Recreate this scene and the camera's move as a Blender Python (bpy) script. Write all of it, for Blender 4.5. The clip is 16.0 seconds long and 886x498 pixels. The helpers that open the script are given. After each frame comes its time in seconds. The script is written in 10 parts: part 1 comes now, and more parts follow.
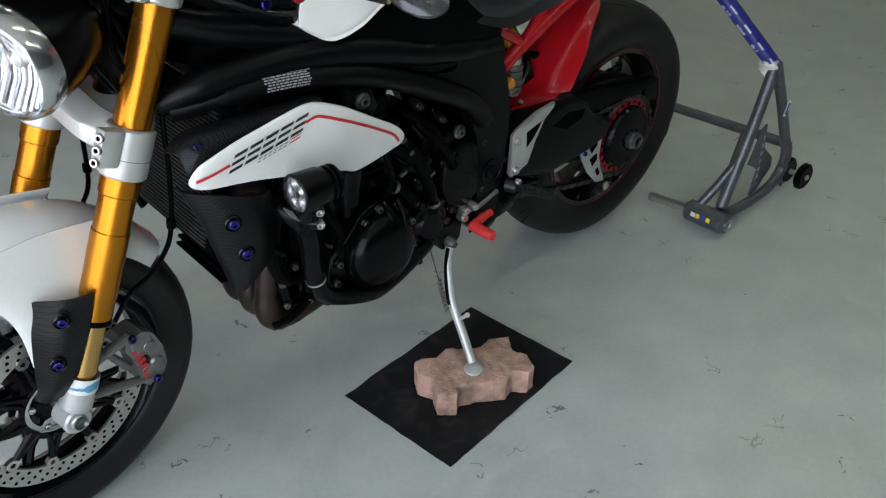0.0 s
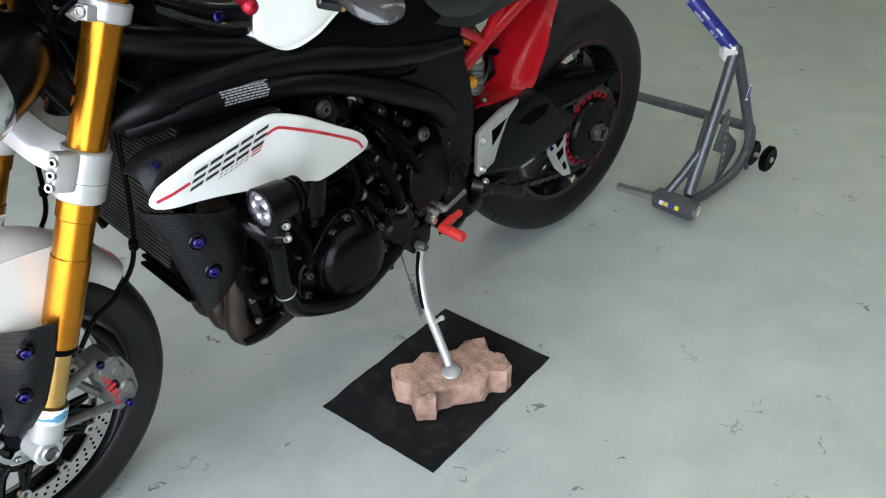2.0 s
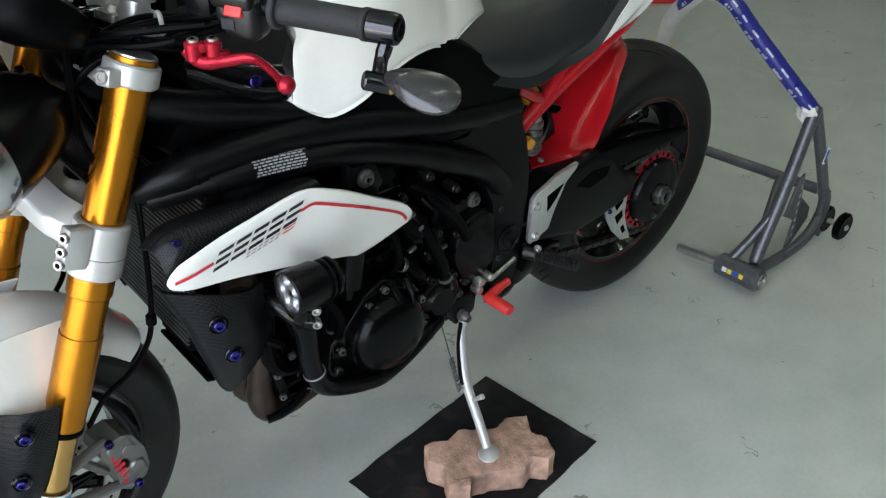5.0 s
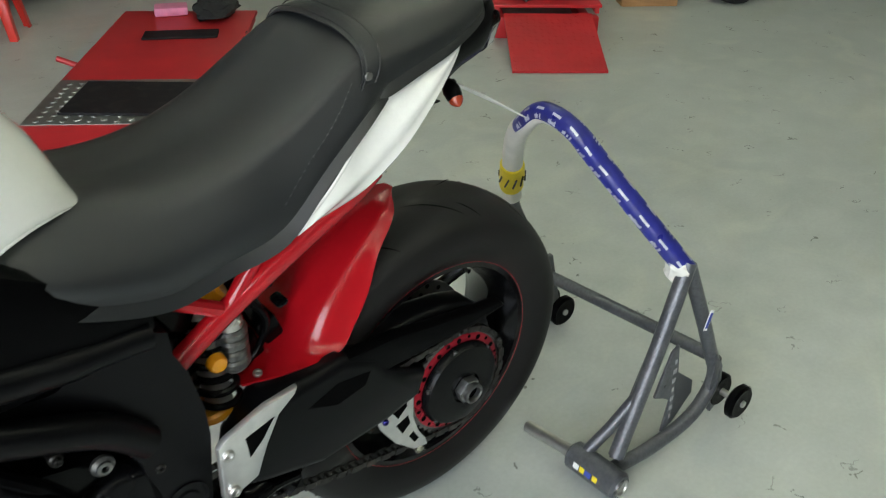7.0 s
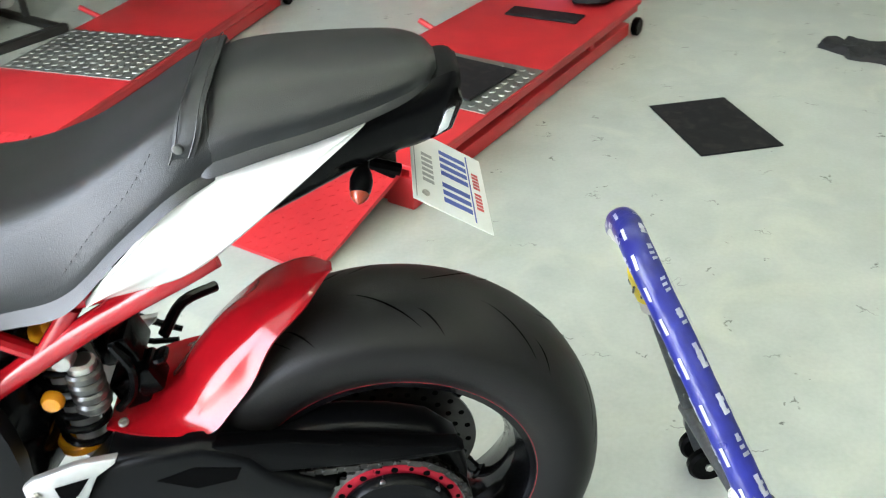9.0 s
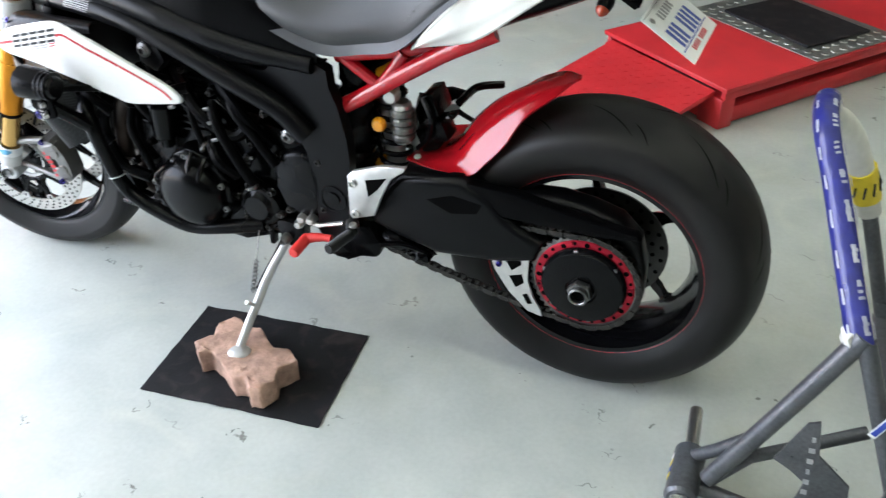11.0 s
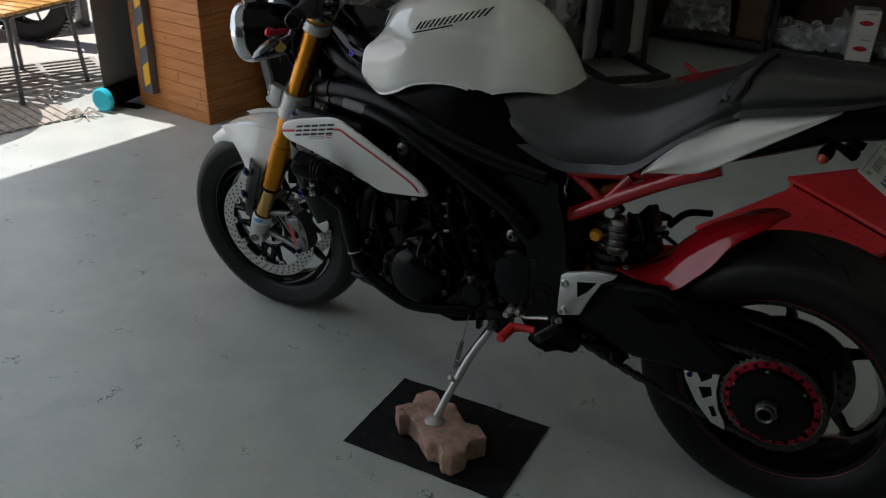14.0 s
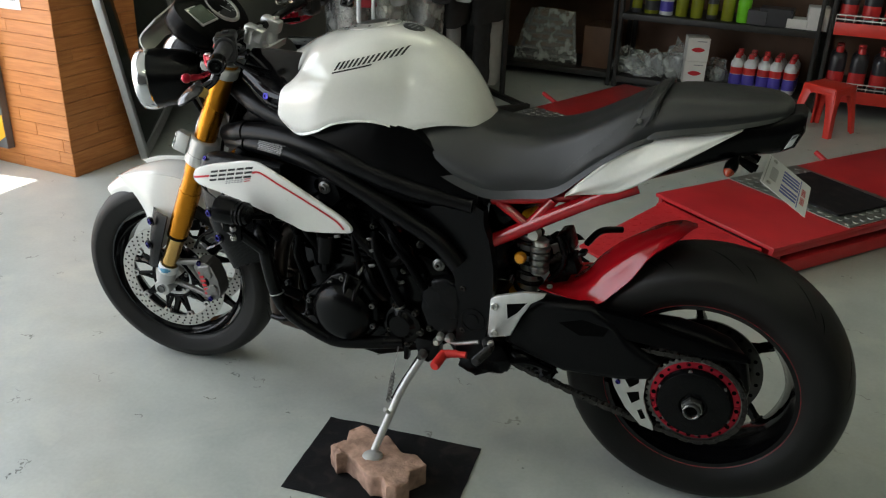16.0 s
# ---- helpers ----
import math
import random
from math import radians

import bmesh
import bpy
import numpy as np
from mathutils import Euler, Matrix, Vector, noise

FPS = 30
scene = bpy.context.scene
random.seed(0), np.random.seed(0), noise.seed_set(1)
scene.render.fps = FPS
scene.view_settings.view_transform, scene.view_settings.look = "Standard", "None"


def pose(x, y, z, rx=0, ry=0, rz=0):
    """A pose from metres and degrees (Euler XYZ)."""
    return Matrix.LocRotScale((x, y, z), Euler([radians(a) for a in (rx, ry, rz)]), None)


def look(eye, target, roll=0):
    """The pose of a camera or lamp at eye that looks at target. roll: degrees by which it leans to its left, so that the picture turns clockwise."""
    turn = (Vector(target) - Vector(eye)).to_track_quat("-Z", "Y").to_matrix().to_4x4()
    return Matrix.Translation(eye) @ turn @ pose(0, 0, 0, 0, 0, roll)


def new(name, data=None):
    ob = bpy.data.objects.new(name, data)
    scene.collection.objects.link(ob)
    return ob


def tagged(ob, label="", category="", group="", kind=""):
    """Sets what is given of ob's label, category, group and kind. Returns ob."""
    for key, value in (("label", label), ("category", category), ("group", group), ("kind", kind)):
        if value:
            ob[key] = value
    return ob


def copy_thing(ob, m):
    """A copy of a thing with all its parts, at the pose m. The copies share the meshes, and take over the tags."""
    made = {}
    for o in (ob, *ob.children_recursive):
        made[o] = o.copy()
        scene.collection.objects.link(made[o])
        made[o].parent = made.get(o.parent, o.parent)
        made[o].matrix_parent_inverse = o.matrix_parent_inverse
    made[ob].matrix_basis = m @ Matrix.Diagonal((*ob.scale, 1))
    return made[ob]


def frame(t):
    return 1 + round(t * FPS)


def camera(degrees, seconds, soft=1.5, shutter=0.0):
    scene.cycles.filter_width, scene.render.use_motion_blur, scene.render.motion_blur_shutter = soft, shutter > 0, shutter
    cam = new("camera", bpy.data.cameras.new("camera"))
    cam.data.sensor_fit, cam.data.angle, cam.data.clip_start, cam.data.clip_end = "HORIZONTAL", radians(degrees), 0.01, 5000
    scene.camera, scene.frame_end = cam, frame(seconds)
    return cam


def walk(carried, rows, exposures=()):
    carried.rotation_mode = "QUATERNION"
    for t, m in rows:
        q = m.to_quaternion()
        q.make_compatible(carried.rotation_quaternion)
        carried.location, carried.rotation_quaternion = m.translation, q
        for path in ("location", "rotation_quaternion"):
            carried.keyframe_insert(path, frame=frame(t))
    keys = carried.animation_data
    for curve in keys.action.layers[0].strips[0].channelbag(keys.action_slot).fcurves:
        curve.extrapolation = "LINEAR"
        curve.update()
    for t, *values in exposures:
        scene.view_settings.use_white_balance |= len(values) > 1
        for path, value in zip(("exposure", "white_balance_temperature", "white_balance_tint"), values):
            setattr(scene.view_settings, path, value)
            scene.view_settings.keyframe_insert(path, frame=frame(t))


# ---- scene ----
from mathutils.bvhtree import BVHTree

cam = camera(54.9, 16.0, 1.15, 0.2)
PATH = [
    (0, (1.641, 1.309, 1.271), (0.548, 0.047, 0.169), 1.0),
    (0.5, (1.641, 1.308, 1.277), (0.521, 0.084, 0.161), 0.4),
    (1, (1.631, 1.292, 1.28), (0.486, 0.088, 0.167), -0.2),
    (1.5, (1.62, 1.295, 1.282), (0.48, 0.084, 0.171), -0.8),
    (2, (1.623, 1.294, 1.275), (0.486, 0.08, 0.164), -0.9),
    (2.5, (1.625, 1.297, 1.282), (0.498, 0.074, 0.171), -0.1),
    (3, (1.622, 1.287, 1.283), (0.52, 0.039, 0.174), -0.0),
    (3.2, (1.618, 1.279, 1.28), (0.511, 0.03, 0.178), 0.4),
    (5.3, (1.471, 1.103, 1.309), (0.407, -0.192, 0.218), 0.6),
    (5.5, (1.437, 1.057, 1.313), (0.377, -0.24, 0.22), 0.8),
    (6, (1.26, 1.013, 1.304), (0.244, -0.313, 0.203), 0.6),
    (6.5, (0.986, 1.059, 1.339), (-0.034, -0.281, 0.262), 0.5),
    (7, (0.759, 1.003, 1.304), (-0.317, -0.325, 0.265), 0.7),
    (7.5, (0.53, 0.876, 1.308), (-0.538, -0.453, 0.263), 0.6),
    (8, (0.345, 0.849, 1.304), (-0.58, -0.581, 0.255), -0.6),
    (8.2, (0.272, 0.862, 1.318), (-0.478, -0.653, 0.249), -1.1),
    (10.3, (-0.333, 1.213, 1.315), (0.092, -0.39, 0.197), 0.1),
    (10.5, (-0.333, 1.282, 1.3), (0.104, -0.324, 0.191), 0.2),
    (11, (-0.311, 1.39, 1.31), (0.391, -0.09, 0.161), -1.0),
    (11.5, (-0.314, 1.422, 1.349), (0.561, -0.004, 0.252), -0.1),
    (12, (-0.369, 1.431, 1.384), (0.616, -0.062, 0.49), 0.2),
    (12.5, (-0.378, 1.437, 1.385), (0.652, -0.044, 0.521), 1.2),
    (13, (-0.398, 1.467, 1.387), (0.756, 0.074, 0.533), -0.3),
    (13.5, (-0.399, 1.561, 1.373), (0.809, 0.273, 0.434), -1.1),
    (14, (-0.266, 1.651, 1.379), (0.766, 0.202, 0.463), 1.6),
    (14.5, (-0.145, 1.741, 1.379), (0.771, 0.21, 0.475), 2.2),
    (15, (-0.122, 1.774, 1.376), (0.775, 0.234, 0.469), 1.7),
    (15.5, (-0.133, 1.771, 1.382), (0.673, 0.165, 0.502), 2.3),
    (16, (-0.135, 1.778, 1.385), (0.615, 0.12, 0.554), 2.0),
]
EXPOSURE = [(0, 1.6, 6200, 12), (0.5, 1.75, 6200, 12), (1.0, 2.1, 6200, 13), (3.0, 2.25, 6200, 13), (5.5, 1.75, 6250, 11), (6.0, 1.6, 6300, 11), (6.5, 1.8, 6400, 9), (7, 2.5, 6500, 10), (7.5, 3.15, 6350, 10), (8, 3.6, 6300, 11), (10.4, 3.55, 6150, 14), (11, 3.0, 6150, 16),
            (11.5, 2.5, 6200, 17), (12, 2.0, 6230, 16), (12.5, 1.6, 6250, 14), (13.2, 0.87, 6300, 13), (13.5, 0.6, 6250, 12), (14, 0.08, 6300, 13), (14.5, 0.6, 6550, 12), (15, 1.02, 6600, 11), (15.5, 1.35, 6600, 11), (16, 1.65, 6650, 11)]
walk(cam, [(t, look(eye, target, roll)) for t, eye, target, roll in PATH], EXPOSURE)

# ---- light ----
world = bpy.data.worlds.new("world")
scene.world = world
world.use_nodes = True
SUN_ELEV, SUN_AZ = radians(74), radians(10)     # azimuth from +x towards +y
wn = world.node_tree.nodes
sky = wn.new("ShaderNodeTexSky")
sky.sky_type, sky.sun_disc = 'NISHITA', False
sky.sun_elevation, sky.sun_rotation = SUN_ELEV, radians(90) - SUN_AZ
wn["Background"].inputs["Strength"].default_value = 0.06
world.node_tree.links.new(sky.outputs[0], wn["Background"].inputs["Color"])

sun_data = bpy.data.lights.new("sun", 'SUN')
sun_data.energy, sun_data.angle, sun_data.color = 5.0, radians(0.5), (1.0, 0.95, 0.88)
sun = new("sun", sun_data)
sun_dir = Vector((math.cos(SUN_ELEV) * math.cos(SUN_AZ), math.cos(SUN_ELEV) * math.sin(SUN_AZ), math.sin(SUN_ELEV)))
sun.matrix_world = look(sun_dir * 30, (0, 0, 0))

# daylight that the wide shop front lets in
day_data = bpy.data.lights.new("shopfront_daylight", 'AREA')
day_data.shape, day_data.size, day_data.size_y = 'RECTANGLE', 4.8, 2.4
day_data.energy, day_data.color = 42, (0.88, 0.95, 1.0)
day = new("shopfront_daylight", day_data)
day.matrix_world = look((3.42, 1.7, 1.45), (0.0, 1.2, 0.4))


# ---- materials ----
def nodes_of(name):
    m = bpy.data.materials.new(name)
    m.use_nodes = True
    t = m.node_tree
    return m, t.nodes, t.links, t.nodes["Principled BSDF"]


def mat(name, color, rough=0.5, metal=0.0, var=0.12, scale=30.0, bump=0.0, bscale=200.0, coat=0.0, rvar=0.1, stretch=(1, 1, 1), spec=0.5):
    """Painted, moulded or metal surface: colour varied at two scales, roughness varied, fine relief."""
    m, n, l, p = nodes_of(name)
    tc = n.new("ShaderNodeTexCoord")
    mp = n.new("ShaderNodeMapping")
    mp.inputs["Scale"].default_value = stretch
    l.new(tc.outputs["Object"], mp.inputs[0])
    n1, n2 = n.new("ShaderNodeTexNoise"), n.new("ShaderNodeTexNoise")
    n1.inputs["Scale"].default_value, n1.inputs["Detail"].default_value = scale, 5
    n2.inputs["Scale"].default_value, n2.inputs["Detail"].default_value = scale / 7, 3
    l.new(mp.outputs[0], n1.inputs[0])
    l.new(mp.outputs[0], n2.inputs[0])
    add = n.new("ShaderNodeMath")
    add.operation = 'ADD'
    l.new(n1.outputs[0], add.inputs[0])
    l.new(n2.outputs[0], add.inputs[1])
    ramp = n.new("ShaderNodeMapRange")
    ramp.inputs["From Min"].default_value, ramp.inputs["From Max"].default_value = 0.7, 1.3
    ramp.inputs["To Min"].default_value, ramp.inputs["To Max"].default_value = 1 - var, 1 + var
    l.new(add.outputs[0], ramp.inputs[0])
    mul = n.new("ShaderNodeVectorMath")
    mul.operation = 'SCALE'
    mul.inputs[0].default_value = color
    l.new(ramp.outputs[0], mul.inputs["Scale"])
    l.new(mul.outputs[0], p.inputs["Base Color"])
    rr = n.new("ShaderNodeMapRange")
    rr.inputs["To Min"].default_value, rr.inputs["To Max"].default_value = max(0.02, rough - rvar), min(1, rough + rvar)
    l.new(n2.outputs[0], rr.inputs[0])
    l.new(rr.outputs[0], p.inputs["Roughness"])
    p.inputs["Metallic"].default_value = metal
    p.inputs["Coat Weight"].default_value = coat
    p.inputs["Coat Roughness"].default_value = 0.02
    p.inputs["Specular IOR Level"].default_value = spec
    if bump:
        n3 = n.new("ShaderNodeTexNoise")
        n3.inputs["Scale"].default_value, n3.inputs["Detail"].default_value = bscale, 4
        l.new(mp.outputs[0], n3.inputs[0])
        b = n.new("ShaderNodeBump")
        b.inputs["Strength"].default_value, b.inputs["Distance"].default_value = bump, 0.002
        l.new(n3.outputs[0], b.inputs["Height"])
        l.new(b.outputs[0], p.inputs["Normal"])
    return m


def mat_floor():
    """Pale green-grey painted concrete: cloudy, with scuffs, dark flecks and worn gloss."""
    m, n, l, p = nodes_of("floor_paint")
    tc = n.new("ShaderNodeTexCoord")
    big, mid, fine = (n.new("ShaderNodeTexNoise") for _ in range(3))
    for nd, s, d in ((big, 0.9, 4), (mid, 7, 6), (fine, 90, 3)):
        nd.inputs["Scale"].default_value, nd.inputs["Detail"].default_value = s, d
        l.new(tc.outputs["Object"], nd.inputs[0])
    cr = n.new("ShaderNodeValToRGB")
    cr.color_ramp.elements[0].position, cr.color_ramp.elements[1].position = 0.34, 0.64
    cr.color_ramp.elements[0].color, cr.color_ramp.elements[1].color = (0.40, 0.43, 0.41, 1), (0.51, 0.535, 0.505, 1)
    mix1 = n.new("ShaderNodeMath")
    mix1.operation = 'MULTIPLY_ADD'
    mix1.inputs[1].default_value, mix1.inputs[2].default_value = 0.5, 0.0
    l.new(big.outputs[0], mix1.inputs[0])
    sm = n.new("ShaderNodeMath")
    sm.operation = 'MULTIPLY_ADD'
    sm.inputs[1].default_value = 0.5
    l.new(mid.outputs[0], sm.inputs[0])
    l.new(mix1.outputs[0], sm.inputs[2])
    l.new(sm.outputs[0], cr.inputs[0])
    # dark flecks
    fl = n.new("ShaderNodeTexVoronoi")
    fl.voronoi_dimensions = '2D'
    fl.inputs["Scale"].default_value = 5.0
    wob = n.new("ShaderNodeMixRGB")
    wob.inputs[0].default_value = 0.12
    wn1 = n.new("ShaderNodeTexNoise")
    wn1.inputs["Scale"].default_value = 30
    l.new(tc.outputs["Object"], wn1.inputs[0])
    l.new(tc.outputs["Object"], wob.inputs[1])
    l.new(wn1.outputs["Color"], wob.inputs[2])
    l.new(wob.outputs[0], fl.inputs["Vector"])
    th = n.new("ShaderNodeMapRange")
    th.inputs["From Min"].default_value, th.inputs["From Max"].default_value = 0.012, 0.032
    th.inputs["To Min"].default_value, th.inputs["To Max"].default_value = 1.0, 0.0
    l.new(fl.outputs["Distance"], th.inputs[0])
    pick = n.new("ShaderNodeMath")
    pick.operation = 'GREATER_THAN'
    pick.inputs[1].default_value = 0.72
    sepc = n.new("ShaderNodeSeparateColor")
    l.new(fl.outputs["Color"], sepc.inputs[0])
    l.new(sepc.outputs[0], pick.inputs[0])
    fk = n.new("ShaderNodeMath")
    fk.operation = 'MULTIPLY'
    l.new(th.outputs[0], fk.inputs[0])
    l.new(pick.outputs[0], fk.inputs[1])
    fk2 = n.new("ShaderNodeMath")
    fk2.operation = 'MULTIPLY'
    fk2.inputs[1].default_value = 0.85
    l.new(fk.outputs[0], fk2.inputs[0])
    c2 = n.new("ShaderNodeMixRGB")
    c2.inputs[2].default_value = (0.07, 0.075, 0.07, 1)
    l.new(fk2.outputs[0], c2.inputs[0])
    l.new(cr.outputs[0], c2.inputs[1])
    # larger scattered scraps of dirt, drawn out by the feet that trod them in
    sm_map = n.new("ShaderNodeMapping")
    sm_map.inputs["Rotation"].default_value, sm_map.inputs["Scale"].default_value = (0, 0, 0.6), (1.0, 1.9, 1.0)
    l.new(wob.outputs[0], sm_map.inputs[0])
    v2 = n.new("ShaderNodeTexVoronoi")
    v2.voronoi_dimensions = '2D'
    v2.inputs["Scale"].default_value = 2.3
    l.new(sm_map.outputs[0], v2.inputs["Vector"])
    t2 = n.new("ShaderNodeMapRange")
    t2.inputs["From Min"].default_value, t2.inputs["From Max"].default_value = 0.014, 0.030
    t2.inputs["To Min"].default_value, t2.inputs["To Max"].default_value = 0.8, 0.0
    l.new(v2.outputs["Distance"], t2.inputs[0])
    sep2 = n.new("ShaderNodeSeparateColor")
    l.new(v2.outputs["Color"], sep2.inputs[0])
    p2 = n.new("ShaderNodeMath")
    p2.operation = 'GREATER_THAN'
    p2.inputs[1].default_value = 0.35
    l.new(sep2.outputs[0], p2.inputs[0])
    k2 = n.new("ShaderNodeMath")
    k2.operation = 'MULTIPLY'
    l.new(t2.outputs[0], k2.inputs[0])
    l.new(p2.outputs[0], k2.inputs[1])
    c2b = n.new("ShaderNodeMixRGB")
    c2b.inputs[2].default_value = (0.10, 0.10, 0.085, 1)
    l.new(k2.outputs[0], c2b.inputs[0])
    l.new(c2.outputs[0], c2b.inputs[1])
    # thin dark strokes left by dragged things
    st_map = n.new("ShaderNodeMapping")
    st_map.inputs["Rotation"].default_value, st_map.inputs["Scale"].default_value = (0, 0, 2.1), (0.9, 5.5, 1.0)
    l.new(wob.outputs[0], st_map.inputs[0])
    v3 = n.new("ShaderNodeTexVoronoi")
    v3.voronoi_dimensions = '2D'
    v3.inputs["Scale"].default_value = 1.6
    l.new(st_map.outputs[0], v3.inputs["Vector"])
    t3 = n.new("ShaderNodeMapRange")
    t3.inputs["From Min"].default_value, t3.inputs["From Max"].default_value = 0.016, 0.034
    t3.inputs["To Min"].default_value, t3.inputs["To Max"].default_value = 0.6, 0.0
    l.new(v3.outputs["Distance"], t3.inputs[0])
    c2s = n.new("ShaderNodeMixRGB")
    c2s.inputs[2].default_value = (0.12, 0.12, 0.11, 1)
    l.new(t3.outputs[0], c2s.inputs[0])
    l.new(c2b.outputs[0], c2s.inputs[1])
    c2b = c2s
    # rubbed yellowish smudges
    y1 = n.new("ShaderNodeTexNoise")
    y1.inputs["Scale"].default_value, y1.inputs["Detail"].default_value, y1.inputs["Distortion"].default_value = 1.7, 8, 0.5
    l.new(sm_map.outputs[0], y1.inputs[0])
    ym = n.new("ShaderNodeMapRange")
    ym.inputs["From Min"].default_value, ym.inputs["From Max"].default_value = 0.52, 0.72
    ym.inputs["To Max"].default_value = 0.28
    l.new(y1.outputs[0], ym.inputs[0])
    c2c = n.new("ShaderNodeMixRGB")
    c2c.inputs[2].default_value = (0.40, 0.40, 0.30, 1)
    l.new(ym.outputs[0], c2c.inputs[0])
    l.new(c2b.outputs[0], c2c.inputs[1])
    c2 = c2c
    # worn pale scuffs
    sc = n.new("ShaderNodeTexNoise")
    sc.inputs["Scale"].default_value, sc.inputs["Detail"].default_value, sc.inputs["Distortion"].default_value = 3.0, 10, 1.5
    l.new(tc.outputs["Object"], sc.inputs[0])
    scr = n.new("ShaderNodeMapRange")
    scr.inputs["From Min"].default_value, scr.inputs["From Max"].default_value = 0.54, 0.70
    scr.inputs["To Max"].default_value = 0.38
    l.new(sc.outputs[0], scr.inputs[0])
    c3 = n.new("ShaderNodeMixRGB")
    c3.inputs[2].default_value = (0.60, 0.61, 0.53, 1)
    l.new(scr.outputs[0], c3.inputs[0])
    l.new(c2.outputs[0], c3.inputs[1])
    fg = n.new("ShaderNodeMapRange")
    fg.inputs["From Min"].default_value, fg.inputs["From Max"].default_value = 0.3, 0.7
    fg.inputs["To Min"].default_value, fg.inputs["To Max"].default_value = 0.96, 1.03
    l.new(fine.outputs[0], fg.inputs[0])
    fm = n.new("ShaderNodeVectorMath")
    fm.operation = 'SCALE'
    l.new(c3.outputs[0], fm.inputs[0])
    l.new(fg.outputs[0], fm.inputs["Scale"])
    l.new(fm.outputs[0], p.inputs["Base Color"])
    rr = n.new("ShaderNodeMapRange")
    rr.inputs["To Min"].default_value, rr.inputs["To Max"].default_value = 0.22, 0.5
    l.new(mid.outputs[0], rr.inputs[0])
    l.new(rr.outputs[0], p.inputs["Roughness"])
    p.inputs["Specular IOR Level"].default_value = 0.4
    b = n.new("ShaderNodeBump")
    b.inputs["Strength"].default_value, b.inputs["Distance"].default_value = 0.12, 0.003
    l.new(mid.outputs[0], b.inputs["Height"])
    l.new(b.outputs[0], p.inputs["Normal"])
    return m


def mat_carbon():
    """Woven carbon fibre under clear coat."""
    m, n, l, p = nodes_of("carbon_fibre")
    tc = n.new("ShaderNodeTexCoord")
    ck = n.new("ShaderNodeTexChecker")
    ck.inputs["Scale"].default_value = 330
    ck.inputs[1].default_value, ck.inputs[2].default_value = (0.001, 0.001, 0.0012, 1), (0.014, 0.014, 0.015, 1)
    l.new(tc.outputs["Object"], ck.inputs[0])
    l.new(ck.outputs[0], p.inputs["Base Color"])
    p.inputs["Roughness"].default_value, p.inputs["Coat Weight"].default_value = 0.35, 0.12
    p.inputs["Specular IOR Level"].default_value = 0.12
    p.inputs["Coat Roughness"].default_value = 0.1
    b = n.new("ShaderNodeBump")
    b.inputs["Strength"].default_value, b.inputs["Distance"].default_value = 0.25, 0.0006
    l.new(ck.outputs[1], b.inputs["Height"])
    l.new(b.outputs[0], p.inputs["Normal"])
    return m


def mat_wood():
    """Orange-brown wood-grain cladding, each board a little different."""
    m, n, l, p = nodes_of("wood_cladding")
    tc = n.new("ShaderNodeTexCoord")
    oi = n.new("ShaderNodeObjectInfo")
    mp = n.new("ShaderNodeMapping")
    mp.inputs["Scale"].default_value = (5, 5, 60)
    l.new(tc.outputs["Object"], mp.inputs[0])
    off = n.new("ShaderNodeVectorMath")
    l.new(mp.outputs[0], off.inputs[0])
    sc = n.new("ShaderNodeVectorMath")
    sc.operation = 'SCALE'
    sc.inputs[0].default_value = (30, 17, 9)
    l.new(oi.outputs["Random"], sc.inputs["Scale"])
    l.new(sc.outputs[0], off.inputs[1])
    g = n.new("ShaderNodeTexNoise")
    g.inputs["Scale"].default_value, g.inputs["Detail"].default_value, g.inputs["Distortion"].default_value = 1.2, 6, 0.8
    l.new(off.outputs[0], g.inputs[0])
    cr = n.new("ShaderNodeValToRGB")
    cr.color_ramp.elements[0].position, cr.color_ramp.elements[1].position = 0.3, 0.75
    cr.color_ramp.elements[0].color, cr.color_ramp.elements[1].color = (0.43, 0.140, 0.034, 1), (0.62, 0.25, 0.075, 1)
    l.new(g.outputs[0], cr.inputs[0])
    hv = n.new("ShaderNodeHueSaturation")
    vr = n.new("ShaderNodeMapRange")
    vr.inputs["To Min"].default_value, vr.inputs["To Max"].default_value = 0.93, 1.07
    l.new(oi.outputs["Random"], vr.inputs[0])
    l.new(vr.outputs[0], hv.inputs["Value"])
    l.new(cr.outputs[0], hv.inputs["Color"])
    l.new(hv.outputs[0], p.inputs["Base Color"])
    p.inputs["Roughness"].default_value = 0.5
    b = n.new("ShaderNodeBump")
    b.inputs["Strength"].default_value, b.inputs["Distance"].default_value = 0.3, 0.001
    l.new(g.outputs[0], b.inputs["Height"])
    l.new(b.outputs[0], p.inputs["Normal"])
    return m


def mat_glass(name, color=(1, 1, 1), rough=0.02, ior=1.45):
    m, n, l, p = nodes_of(name)
    p.inputs["Base Color"].default_value = (*color, 1)
    p.inputs["Transmission Weight"].default_value = 1.0
    p.inputs["Roughness"].default_value, p.inputs["IOR"].default_value = rough, ior
    return m


